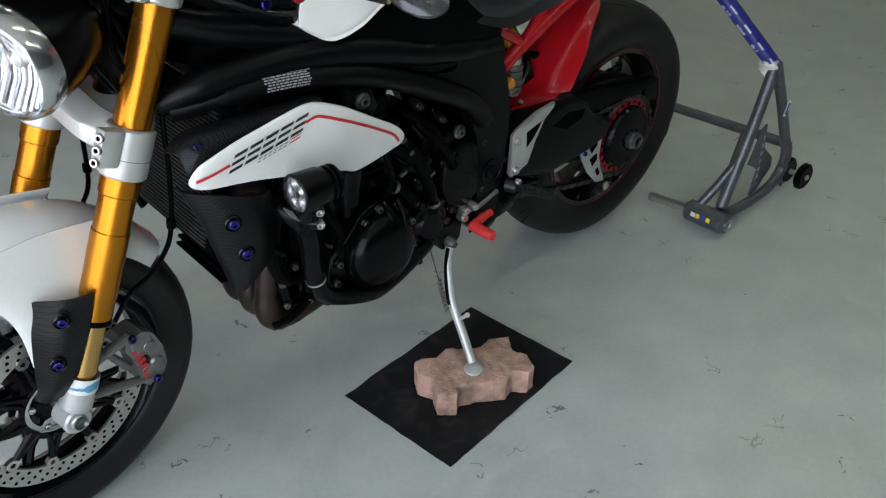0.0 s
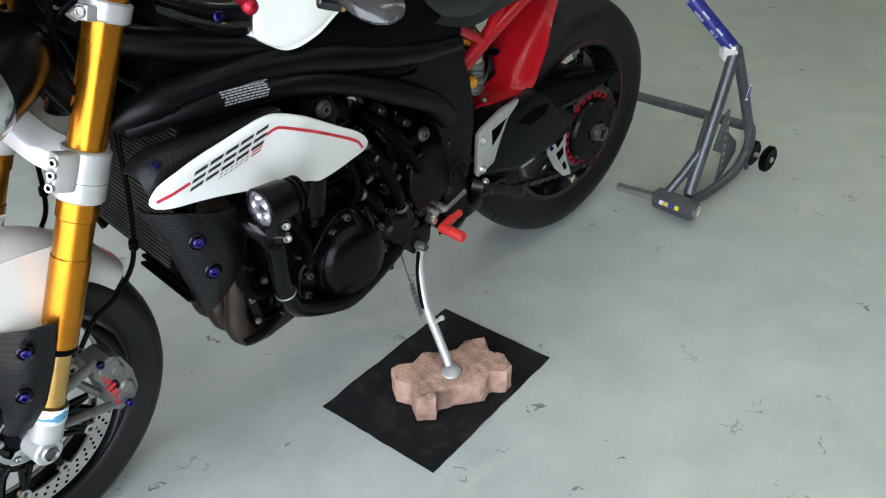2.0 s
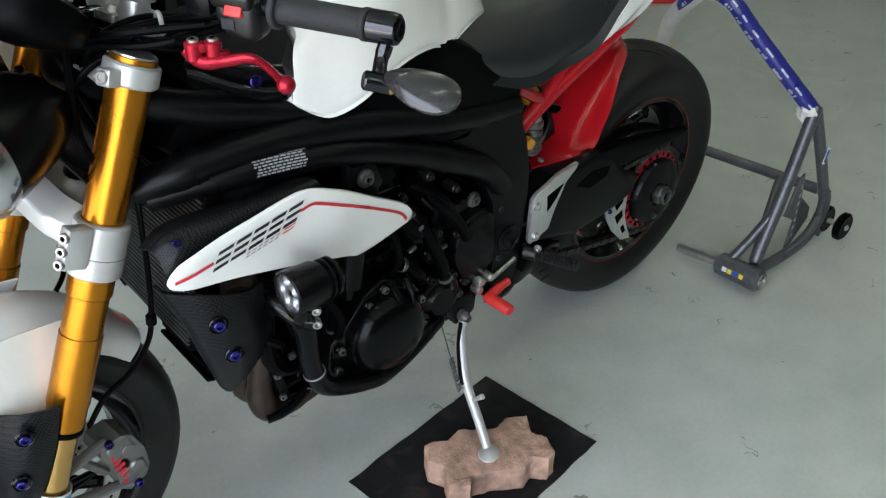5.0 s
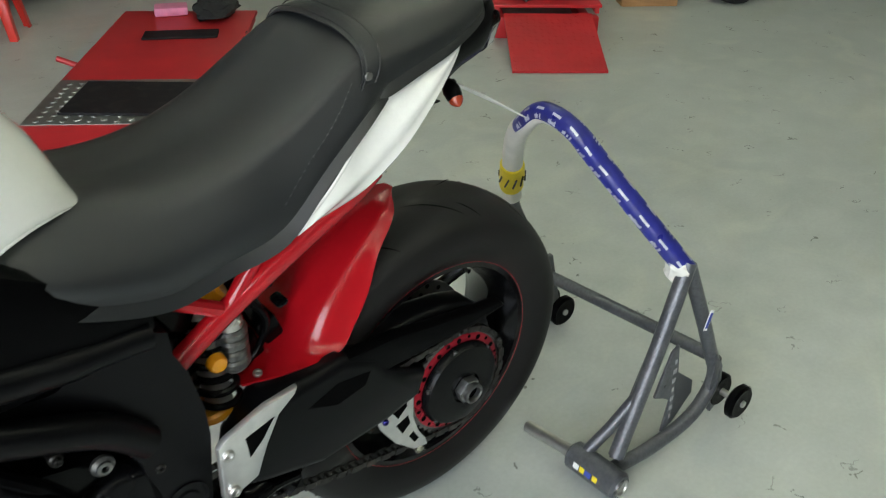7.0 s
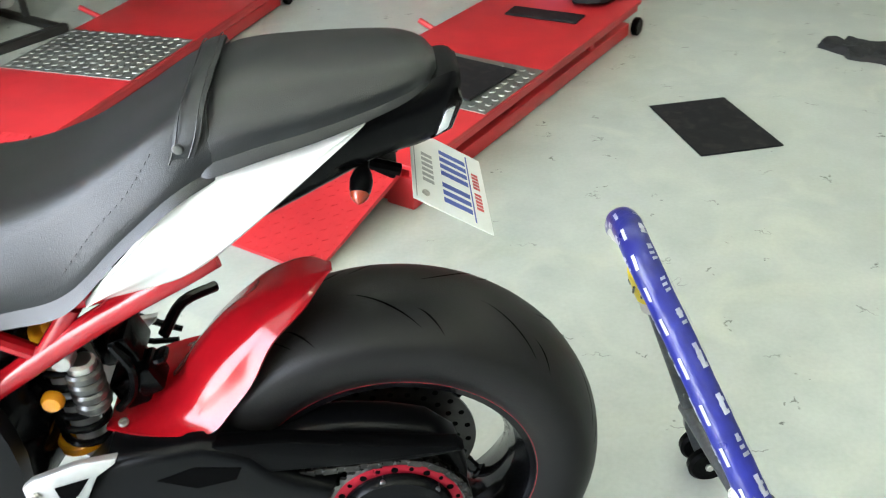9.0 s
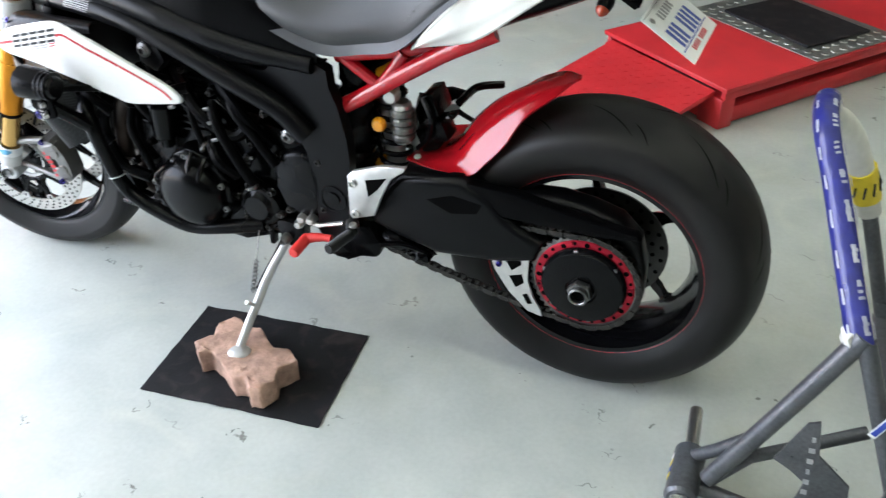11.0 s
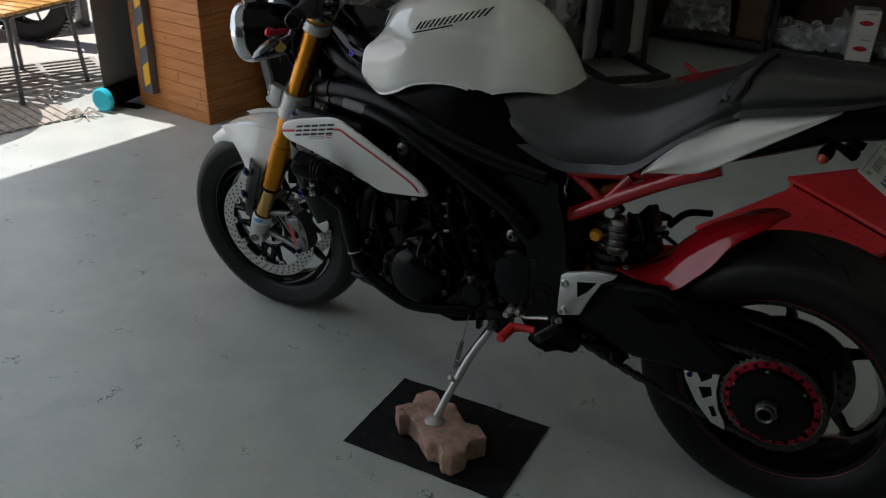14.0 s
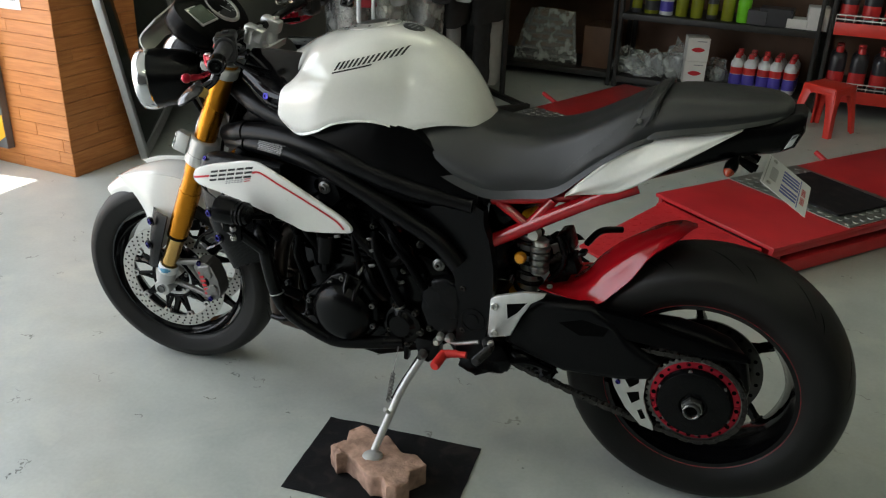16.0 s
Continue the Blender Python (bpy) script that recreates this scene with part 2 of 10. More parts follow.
def mat_plastic_film(name):
    """Thin crumpled clear film."""
    m, n, l, p = nodes_of(name)
    p.inputs["Base Color"].default_value = (0.75, 0.77, 0.76, 1)
    p.inputs["Roughness"].default_value = 0.18
    tr = n.new("ShaderNodeBsdfTransparent")
    mx = n.new("ShaderNodeMixShader")
    nz = n.new("ShaderNodeTexNoise")
    nz.inputs["Scale"].default_value, nz.inputs["Detail"].default_value = 14, 5
    tc = n.new("ShaderNodeTexCoord")
    l.new(tc.outputs["Object"], nz.inputs[0])
    mr = n.new("ShaderNodeMapRange")
    mr.inputs["From Min"].default_value, mr.inputs["From Max"].default_value = 0.42, 0.66
    mr.inputs["To Min"].default_value, mr.inputs["To Max"].default_value = 0.12, 0.55
    l.new(nz.outputs[0], mr.inputs[0])
    l.new(mr.outputs[0], mx.inputs[0])
    l.new(tr.outputs[0], mx.inputs[1])
    l.new(p.outputs[0], mx.inputs[2])
    l.new(mx.outputs[0], n["Material Output"].inputs[0])
    return m


def mat_emit(name, color, strength):
    m, n, l, p = nodes_of(name)
    p.inputs["Base Color"].default_value = (0.8, 0.8, 0.8, 1)
    p.inputs["Emission Color"].default_value = (*color, 1)
    p.inputs["Emission Strength"].default_value = strength
    return m


FLOOR = mat_floor()
CARBON = mat_carbon()
WOOD = mat_wood()
PEARL = mat("pearl_white_paint", (0.80, 0.80, 0.77), 0.18, 0, 0.02, 900, coat=1.0, rvar=0.04)
BLACK_SATIN = mat("satin_black_paint", (0.003, 0.003, 0.0034), 0.26, 0, 0.2, 40, 0.05, 500, rvar=0.06, spec=0.14)
BLACK_FRAME = mat("frame_black_paint", (0.0025, 0.0025, 0.003), 0.30, 0, 0.15, 30, 0.04, 600, rvar=0.06, spec=0.15)
BLACK_PLASTIC = mat("black_plastic", (0.0015, 0.0015, 0.0017), 0.32, 0, 0.2, 60, 0.12, 900, spec=0.05)
MIRROR_SHELL = mat("scuffed_grey_gloss", (0.022, 0.022, 0.024), 0.22, 0, 0.5, 14, 0.05, 60, coat=0.5, rvar=0.25)
BLACK_SWITCH = mat("switch_black_plastic", (0.006, 0.006, 0.0065), 0.35, 0, 0.2, 60, 0.1, 900, spec=0.4)
BLACK_GLOSS = mat("gloss_black", (0.003, 0.003, 0.0035), 0.12, 0, 0.1, 50, coat=0.15, rvar=0.05, spec=0.25)
BLACK_ENGINE = mat("engine_black", (0.0022, 0.0022, 0.0024), 0.20, 0.0, 0.3, 25, 0.12, 260, spec=0.14)
RUBBER = mat("tyre_rubber", (0.0105, 0.0098, 0.0094), 0.45, 0, 0.4, 7, 0.14, 300, spec=0.24)
RUBBER_GRIP = mat("grip_rubber", (0.014, 0.014, 0.016), 0.7, 0, 0.15, 80, 0.4, 700)
LEATHER = mat("seat_vinyl", (0.0115, 0.0128, 0.0140), 0.36, 0, 0.2, 9, 0.25, 800, rvar=0.10, spec=0.60)
RED_FRAME = mat("red_enamel", (0.37, 0.006, 0.011), 0.17, 0, 0.08, 30, coat=0.3, rvar=0.04, spec=0.4)
RED_ANOD = mat("red_anodised", (0.40, 0.012, 0.03), 0.28, 0.7, 0.1, 60)
RED_RUBBER = mat("red_rubber", (0.62, 0.03, 0.025), 0.45, 0, 0.1, 60)
GOLD = mat("gold_anodised", (0.50, 0.195, 0.014), 0.27, 0.9, 0.06, 30, rvar=0.05, stretch=(1, 1, 0.2))
POLISHED = mat("polished_silver", (0.60, 0.61, 0.62), 0.16, 0.95, 0.06, 40, rvar=0.05)
BLACK_CHROME = mat("black_chrome", (0.06, 0.06, 0.065), 0.14, 0.95, 0.1, 40, rvar=0.04)
DARK_PEG = mat("worn_black_peg", (0.012, 0.012, 0.012), 0.4, 0.3, 0.3, 60)
GOLD_PALE = mat("gold_inner_tube", (0.55, 0.34, 0.11), 0.22, 0.9, 0.06, 30)
ALU = mat("brushed_aluminium", (0.62, 0.62, 0.61), 0.36, 0.85, 0.1, 60, 0.05, 400)
ALU_PAINT = mat("silver_paint", (0.52, 0.52, 0.51), 0.36, 0.4, 0.08, 40, 0.03, 500)
CALIPER_GREY = mat("caliper_grey", (0.20, 0.195, 0.185), 0.4, 0.6, 0.15, 50, 0.06, 300)
STEEL = mat("bare_steel", (0.52, 0.51, 0.49), 0.3, 0.95, 0.15, 60)
DARK_STEEL = mat("dark_steel", (0.16, 0.16, 0.155), 0.34, 0.85, 0.35, 80, 0.1, 300)
CHROME = mat("chrome", (0.78, 0.78, 0.78), 0.08, 1.0, 0.03, 40, rvar=0.04)
HEADER = mat("burnt_exhaust_steel", (0.042, 0.029, 0.022), 0.4, 0.6, 0.5, 18, 0.2, 120)
BLUE_TI = mat("burnt_titanium_blue", (0.045, 0.038, 0.21), 0.22, 0.95, 0.3, 200)
DISC = mat("brake_disc_steel", (0.50, 0.49, 0.46), 0.3, 0.9, 0.12, 70, 0.1, 300)
# near-black colour put on solid faces for the shade inside holes and recesses
HOLE_SHADE = mat("hole_shade", (0.0015, 0.0015, 0.0015), 0.8, spec=0.03)
STRIPE_RED = mat("red_stripe", (0.55, 0.02, 0.03), 0.3, 0, 0.03, 40)
RIM_RED = mat("dull_red_rim_tape", (0.20, 0.010, 0.016), 0.4, 0, 0.4, 40)
LAMP_SILVER = mat("moulded_lamp_silver", (0.36, 0.36, 0.375), 0.20, 0.8, 0.1, 90)
DECAL_BLACK = mat("black_decal", (0.012, 0.012, 0.013), 0.3, 0, 0.03, 40)
DECAL_WHITE = mat("white_decal", (0.75, 0.75, 0.75), 0.35, 0, 0.03, 40)
DECAL_GREY = mat("grey_decal", (0.3, 0.3, 0.31), 0.4, 0, 0.1, 400)
DECAL_CYAN = mat("light_blue_print", (0.10, 0.33, 0.52), 0.35, 0, 0.05, 40)
DECAL_BLUE = mat("blue_print", (0.03, 0.06, 0.35), 0.4, 0, 0.05, 60)
AMBER = mat("amber_plastic", (0.75, 0.30, 0.01), 0.2, 0.2, 0.05, 60, coat=0.4)
LENS = mat_glass("clear_lens")
LENS_RED = mat_glass("red_lens", (0.7, 0.02, 0.02), 0.05)
LENS_SMOKE = mat_glass("smoked_lens", (0.35, 0.33, 0.3), 0.08)
REFLECTOR = mat("lamp_reflector", (0.60, 0.60, 0.62), 0.16, 0.95, 0.05, 60)
MIRROR_GLASS = mat("mirror_glass", (0.75, 0.82, 0.88), 0.02, 1.0, 0.0, 10, rvar=0.005)
BRICK = mat("pink_concrete_paver", (0.45, 0.28, 0.21), 0.9, 0, 0.45, 40, 1.0, 160, rvar=0.05)
STAND_GREY = mat("hammered_grey_paint", (0.095, 0.099, 0.108), 0.32, 0.45, 0.25, 130, 0.3, 260)
TAPE_WHITE = mat("white_wrap_tape", (0.66, 0.65, 0.60), 0.5, 0, 0.12, 40, 0.5, 90)
TAPE_BLUE = mat("blue_wrap_tape", (0.018, 0.022, 0.19), 0.30, 0, 0.25, 40, 0.5, 70)
TAPE_PALE = mat("pale_tape_print", (0.42, 0.43, 0.50), 0.4, 0, 0.3, 60)
TAPE_YELLOW = mat("yellow_wrap_tape", (0.80, 0.62, 0.02), 0.45, 0, 0.1, 40, 0.4, 90)
LIFT_RED = mat("lift_red_paint", (0.52, 0.024, 0.030), 0.36, 0, 0.16, 6, 0.08, 120, rvar=0.1)
TREAD_ALU = mat("tread_plate", (0.30, 0.31, 0.29), 0.42, 0.8, 0.25, 18)
STOOL_RED = mat("red_moulded_plastic", (0.74, 0.045, 0.03), 0.35, 0, 0.05, 20)
WALL_PAINT = mat("shop_wall_paint", (0.30, 0.30, 0.28), 0.8, 0, 0.12, 3, 0.2, 60)
UNSEEN_DARK_WALL = mat("unseen_dark_wall", (0.05, 0.05, 0.048), 0.8, 0, 0.12, 3, 0.2, 60)
CEILING_PAINT = mat("ceiling_paint", (0.40, 0.41, 0.39), 0.85, 0, 0.08, 3)
SHELF_BLACK = mat("black_shelf_steel", (0.020, 0.019, 0.018), 0.5, 0, 0.25, 20)
BROWN_BOARD = mat("brown_board", (0.13, 0.065, 0.035), 0.6, 0, 0.25, 8)
CARD_WHITE = mat("white_card", (0.72, 0.70, 0.67), 0.6, 0, 0.05, 20)
CARD_TAN = mat("wooden_crate_board", (0.50, 0.27, 0.12), 0.7, 0, 0.2, 8, stretch=(1, 1, 6))
FILM = mat_plastic_film("clear_plastic_film")
CLOTH_BLACK = mat("black_cloth", (0.02, 0.02, 0.022), 0.85, 0, 0.3, 30, 0.6, 300)
CLOTH_GREY = mat("grey_textile", (0.30, 0.31, 0.32), 0.85, 0, 0.12, 20, 0.5, 500)
CLOTH_WHITE = mat("white_textile", (0.62, 0.62, 0.61), 0.8, 0, 0.08, 20, 0.5, 500)
STITCH = mat("dark_stitch_thread", (0.05, 0.05, 0.052), 0.6)
CHAIN_STEEL = mat("oily_chain_steel", (0.035, 0.033, 0.03), 0.3, 0.7, 0.5, 120, 0.1, 300)
DISC_DARK = mat("dull_disc_steel", (0.055, 0.053, 0.05), 0.35, 0.9, 0.15, 70, 0.1, 300)
LENS_BROWN = mat("smoked_indicator_lens", (0.34, 0.045, 0.018), 0.15, 0, 0.1, 60, coat=0.5)
CLOTH_RED = mat("dark_red_cloth", (0.30, 0.02, 0.03), 0.7, 0, 0.2, 20, 0.5, 200)
CLOTH_PALE = mat("pale_grey_textile", (0.42, 0.42, 0.41), 0.85, 0, 0.1, 20, 0.5, 500)
CLOTH_TAN = mat("tan_cloth", (0.38, 0.28, 0.20), 0.85, 0, 0.3, 30, 0.5, 200)
PINK = mat("pink_plastic", (0.75, 0.25, 0.42), 0.5)
BANNER_GREY = mat("grey_banner_back", (0.20, 0.21, 0.215), 0.5, 0, 0.08, 4)
CYAN = mat("cyan_plastic", (0.02, 0.50, 0.62), 0.4)
YELLOW_PAINT = mat("yellow_paint", (0.80, 0.42, 0.02), 0.5, 0, 0.1, 20)
RAIL_GREY = mat("shutter_rail_grey", (0.13, 0.13, 0.14), 0.5, 0.3, 0.15, 20)
ALU_FRAME = mat("aluminium_frame", (0.50, 0.51, 0.52), 0.4, 0.7, 0.08, 30)
DARK_GLASS = mat("dark_cabinet_glass", (0.015, 0.02, 0.018), 0.06, 0, 0.2, 5, coat=0.3)
OUT_GROUND = mat("street_concrete", (0.60, 0.57, 0.52), 0.85, 0, 0.12, 3, 0.4, 60)
OUT_WALL = mat("red_brown_plaster", (0.30, 0.10, 0.065), 0.8, 0, 0.15, 4, 0.3, 60)
TABLE_WOOD = mat("varnished_table_wood", (0.34, 0.085, 0.035), 0.2, 0, 0.3, 14, coat=0.5, stretch=(1, 6, 1))
CHAIR_WOOD = mat("varnished_seat_slats", (0.60, 0.32, 0.09), 0.3, 0, 0.2, 14, stretch=(1, 6, 1))
CHAIR_METAL = mat("dark_chair_iron", (0.10, 0.10, 0.10), 0.45, 0.4, 0.2, 20)
RUG = mat("woven_grey_rug", (0.42, 0.38, 0.33), 0.95, 0, 0.35, 60, 0.8, 200)
GRATE = mat("grate_concrete", (0.40, 0.38, 0.35), 0.8, 0, 0.2, 20)
BOTTLE_WHITE = mat("white_bottle_plastic", (0.70, 0.70, 0.72), 0.35)
BOTTLE_RED = mat("red_bottle_plastic", (0.55, 0.03, 0.03), 0.35)
BOTTLE_BLUE = mat("blue_violet_label", (0.08, 0.06, 0.40), 0.4)
BOTTLE_DARK = mat("dark_bottle_plastic", (0.03, 0.03, 0.035), 0.3)
BOTTLE_GREEN = mat("bright_green_plastic", (0.18, 0.62, 0.03), 0.35)
BOTTLE_OLIVE = mat("olive_oil_bottle", (0.22, 0.24, 0.02), 0.25)


def mat_dusty(name, color, dust, amount, scale):
    """Dark rubber with drifts of pale dust."""
    m = mat(name, color, 0.6, 0, 0.4, 16, 0.3, 260, spec=0.2)
    n, l = m.node_tree.nodes, m.node_tree.links
    p = n["Principled BSDF"]
    base = p.inputs["Base Color"].links[0].from_socket
    tc = n.new("ShaderNodeTexCoord")
    nz = n.new("ShaderNodeTexNoise")
    nz.inputs["Scale"].default_value, nz.inputs["Detail"].default_value, nz.inputs["Distortion"].default_value = scale, 8, 0.6
    l.new(tc.outputs["Object"], nz.inputs[0])
    mr = n.new("ShaderNodeMapRange")
    mr.inputs["From Min"].default_value, mr.inputs["From Max"].default_value = 0.52, 0.78
    mr.inputs["To Max"].default_value = amount
    l.new(nz.outputs[0], mr.inputs[0])
    mx = n.new("ShaderNodeMixRGB")
    mx.inputs[2].default_value = (*dust, 1)
    l.new(mr.outputs[0], mx.inputs[0])
    l.new(base, mx.inputs[1])
    l.new(mx.outputs[0], p.inputs["Base Color"])
    return m


MAT_RUBBER = mat_dusty("black_rubber_sheet", (0.010, 0.010, 0.012), (0.13, 0.10, 0.085), 0.24, 20)


# ---- geometry helpers ----
SINGLE = set("""adjuster bobbin caliper_bolt caliper_bracket cap_screw case_bolt clamp_bolt cylinder_fin disc_bolt control_cable engine_mount_bolt fin_bolt foot
hanger_bolt hose_clip hugger_bolt lamp_holder lever_screw plate_screw post radiator_hose coolant_hose ring_hole seat_stitch strap_button wheel_bracket wire bar slat apron brace
lamp_trim radiator_fin dial_tick rest_knurl tread_groove cover_bolt cover_boss bar_riser riser_bolt reservoir_fin weld_collar lamp_wiring panel_line case_boss cover_rib case_stud hose_band lever_slot sleeve injector_stub caster gusset_mark carrier_arm tape_mark panel_mark stud oil_cooler tank_mark switch_slider tassel bolt_socket shock_linkage""".split())


def islands(bm):
    """The unconnected pieces of a bmesh, each a bmesh of its own."""
    bm.verts.index_update()
    left, out = set(bm.verts), []
    while left:
        stack, piece = [left.pop()], []
        while stack:
            v = stack.pop()
            piece.append(v)
            for e in v.link_edges:
                w = e.other_vert(v)
                if w in left:
                    left.discard(w)
                    stack.append(w)
        nb = bmesh.new()
        idx = {v: nb.verts.new(v.co) for v in piece}
        for f in {f for v in piece for f in v.link_faces}:
            nb.faces.new([idx[v] for v in f.verts])
        out.append(nb)
    bm.free()
    return out


def part(name, bm, material, parent=None, label="", smooth=True, angle=35, single=False):
    """Links a bmesh as one mesh object, under a thing or part if one is given; kinds named in SINGLE get an object for each piece."""
    while parent is not None and parent.parent is not None and parent.parent.parent is not None:
        parent = parent.parent
    if name in SINGLE and not single and parent is not None:
        return [part(name, p, material, parent, label, smooth, angle, True) for p in islands(bm)][0]
    bmesh.ops.remove_doubles(bm, verts=bm.verts, dist=1e-6)
    bmesh.ops.recalc_face_normals(bm, faces=bm.faces)
    for f in bm.faces:
        f.smooth = smooth
    if smooth:
        lim = radians(angle)
        for e in bm.edges:
            if len(e.link_faces) == 2 and e.calc_face_angle(0) > lim:
                e.smooth = False
    me = bpy.data.meshes.new(name)
    bm.to_mesh(me)
    bm.free()
    me.materials.append(material)
    ob = new(name, me)
    if parent is not None:
        ob.parent = parent
    if label:
        tagged(ob, label)
    return ob


def thing(name, label, category, m=None, group="", kind=""):
    ob = new(name)
    ob.empty_display_size = 0.1
    if m is not None:
        ob.matrix_world = m
    return tagged(ob, label, category, group, kind)


def V(*a):
    return Vector(a)


def box(bm, c, s, m=None, bevel=0.0, seg=2):
    """A box with centre c and size s, turned by the matrix m, with rounded edges."""
    tmp = bmesh.new()
    bmesh.ops.create_cube(tmp, size=1)
    bmesh.ops.scale(tmp, vec=s, verts=tmp.verts)
    if bevel:
        bmesh.ops.bevel(tmp, geom=tmp.edges[:], offset=bevel, segments=seg, affect='EDGES', profile=0.5)
    mm = Matrix.Translation(c) @ (m if m is not None else Matrix())
    return absorb(bm, tmp, mm)


def absorb(bm, tmp, m=None):
    """Adds the bmesh tmp, moved by m, to bm."""
    idx = {}
    for v in tmp.verts:
        idx[v] = bm.verts.new(m @ v.co if m is not None else v.co)
    for f in tmp.faces:
        try:
            bm.faces.new([idx[v] for v in f.verts])
        except ValueError:
            pass
    tmp.free()
    return bm


def smooth_line(pts, n=6, closed=False):
    """A Catmull-Rom line through the points."""
    P = [Vector(p) for p in pts]
    out, k = [], len(P)
    for i in range(k if closed else k - 1):
        p1, p2 = P[i], P[(i + 1) % k]
        p0 = P[i - 1] if (i or closed) else p1 * 2 - p2
        p3 = P[(i + 2) % k] if (closed or i + 2 < k) else p2 * 2 - p1
        for j in range(n):
            t = j / n
            out.append(0.5 * ((2 * p1) + (p2 - p0) * t + (2 * p0 - 5 * p1 + 4 * p2 - p3) * t * t + (3 * p1 - p0 - 3 * p2 + p3) * t ** 3))
    if not closed:
        out.append(P[-1])
    return out


def tube(bm, pts, r, seg=12, cap=True, flat=1.0, closed=False):
    """A round bar along the points; r a radius or a list of radii; flat squashes it."""
    P = [Vector(p) for p in pts]
    k = len(P)
    R = list(r) if isinstance(r, (list, tuple)) else [r] * k
    if len(R) != k:
        R = [R[0] + (R[-1] - R[0]) * i / (k - 1) for i in range(k)] if len(R) == 2 else [R[min(len(R) - 1, int(i * len(R) / k))] for i in range(k)]
    rings, nrm = [], None
    for i in range(k):
        if closed:
            d = P[(i + 1) % k] - P[i - 1]
        else:
            d = P[min(i + 1, k - 1)] - P[max(i - 1, 0)]
        d.normalize()
        if nrm is None:
            a = V(0, 0, 1) if abs(d.z) < 0.9 else V(0, 1, 0)
            nrm = (a - d * a.dot(d)).normalized()
        else:
            nrm = (nrm - d * nrm.dot(d)).normalized()
        b = d.cross(nrm)
        rings.append([bm.verts.new(P[i] + (nrm * math.cos(2 * math.pi * j / seg) + b * math.sin(2 * math.pi * j / seg) * flat) * R[i]) for j in range(seg)])
    for i in range(k if closed else k - 1):
        A, B = rings[i], rings[(i + 1) % k]
        for j in range(seg):
            bm.faces.new((A[j], A[(j + 1) % seg], B[(j + 1) % seg], B[j]))
    if cap and not closed:
        bm.faces.new(rings[0][::-1])
        bm.faces.new(rings[-1])
    return bm


def bar(bm, a, b, r, seg=12, r2=None, ease=0.0):
    """A straight bar from a to b with slightly rounded ends."""
    a, b = Vector(a), Vector(b)
    e = ease or min(r * 0.2, (b - a).length * 0.2)
    d = (b - a).normalized()
    r2 = r if r2 is None else r2
    return tube(bm, [a, a + d * e, b - d * e, b], [max(r - e, r * 0.5), r, r2, max(r2 - e, r2 * 0.5)], seg)


def prism(bm, outline, y0, y1, bevel=0.0, m=None, seg=2):
    """A plate: an outline of (x, z) from y0 to y1, with eased edges."""
    tmp = bmesh.new()
    a = [tmp.verts.new((x, y0, z)) for x, z in outline]
    b = [tmp.verts.new((x, y1, z)) for x, z in outline]
    k = len(a)
    tmp.faces.new(a)
    tmp.faces.new(b[::-1])
    for i in range(k):
        tmp.faces.new((a[i], b[i], b[(i + 1) % k], a[(i + 1) % k]))
    if bevel:
        bmesh.ops.recalc_face_normals(tmp, faces=tmp.faces)
        rim = [e for e in tmp.edges if abs(e.verts[0].co.y - e.verts[1].co.y) < 1e-9]
        bmesh.ops.bevel(tmp, geom=rim, offset=bevel, segments=seg, affect='EDGES', profile=0.5)
    return absorb(bm, tmp, m)


def plate_hole(bm, outer, holes, y0, y1):
    """A plate with an outline of (x, z) from y0 to y1 and openings through it."""
    tmp = bmesh.new()
    loops = []
    for y in (y0, y1):
        edges = []
        for loop in [outer] + holes:
            vs = [tmp.verts.new((x, y, z)) for x, z in loop]
            loops.append(vs)
            edges += [tmp.edges.new((vs[i], vs[(i + 1) % len(vs)])) for i in range(len(vs))]
        bmesh.ops.triangle_fill(tmp, use_beauty=True, use_dissolve=False, edges=edges)
    k = len(holes) + 1
    for a, c in zip(loops[:k], loops[k:]):
        for i in range(len(a)):
            j = (i + 1) % len(a)
            tmp.faces.new((a[i], a[j], c[j], c[i]))
    return absorb(bm, tmp)


def lathe(bm, profile, centre=(0, 0, 0), seg=48, closed=False, m=None):
    """Revolves (r, y) points round the y axis through the centre."""
    tmp = bmesh.new()
    rings = []
    for r, y in profile:
        rings.append([tmp.verts.new((r * math.cos(2 * math.pi * j / seg), y, r * math.sin(2 * math.pi * j / seg))) for j in range(seg)] if r > 1e-6 else [tmp.verts.new((0, y, 0))])
    for i in range(len(rings) if closed else len(rings) - 1):
        A, B = rings[i], rings[(i + 1) % len(rings)]
        for j in range(seg):
            q = [A[j % len(A)], A[(j + 1) % len(A)], B[(j + 1) % len(B)], B[j % len(B)]]
            q = [v for n_, v in enumerate(q) if v not in q[:n_]]
            if len(q) > 2:
                tmp.faces.new(q)
    return absorb(bm, tmp, Matrix.Translation(centre) @ (m if m is not None else Matrix()))


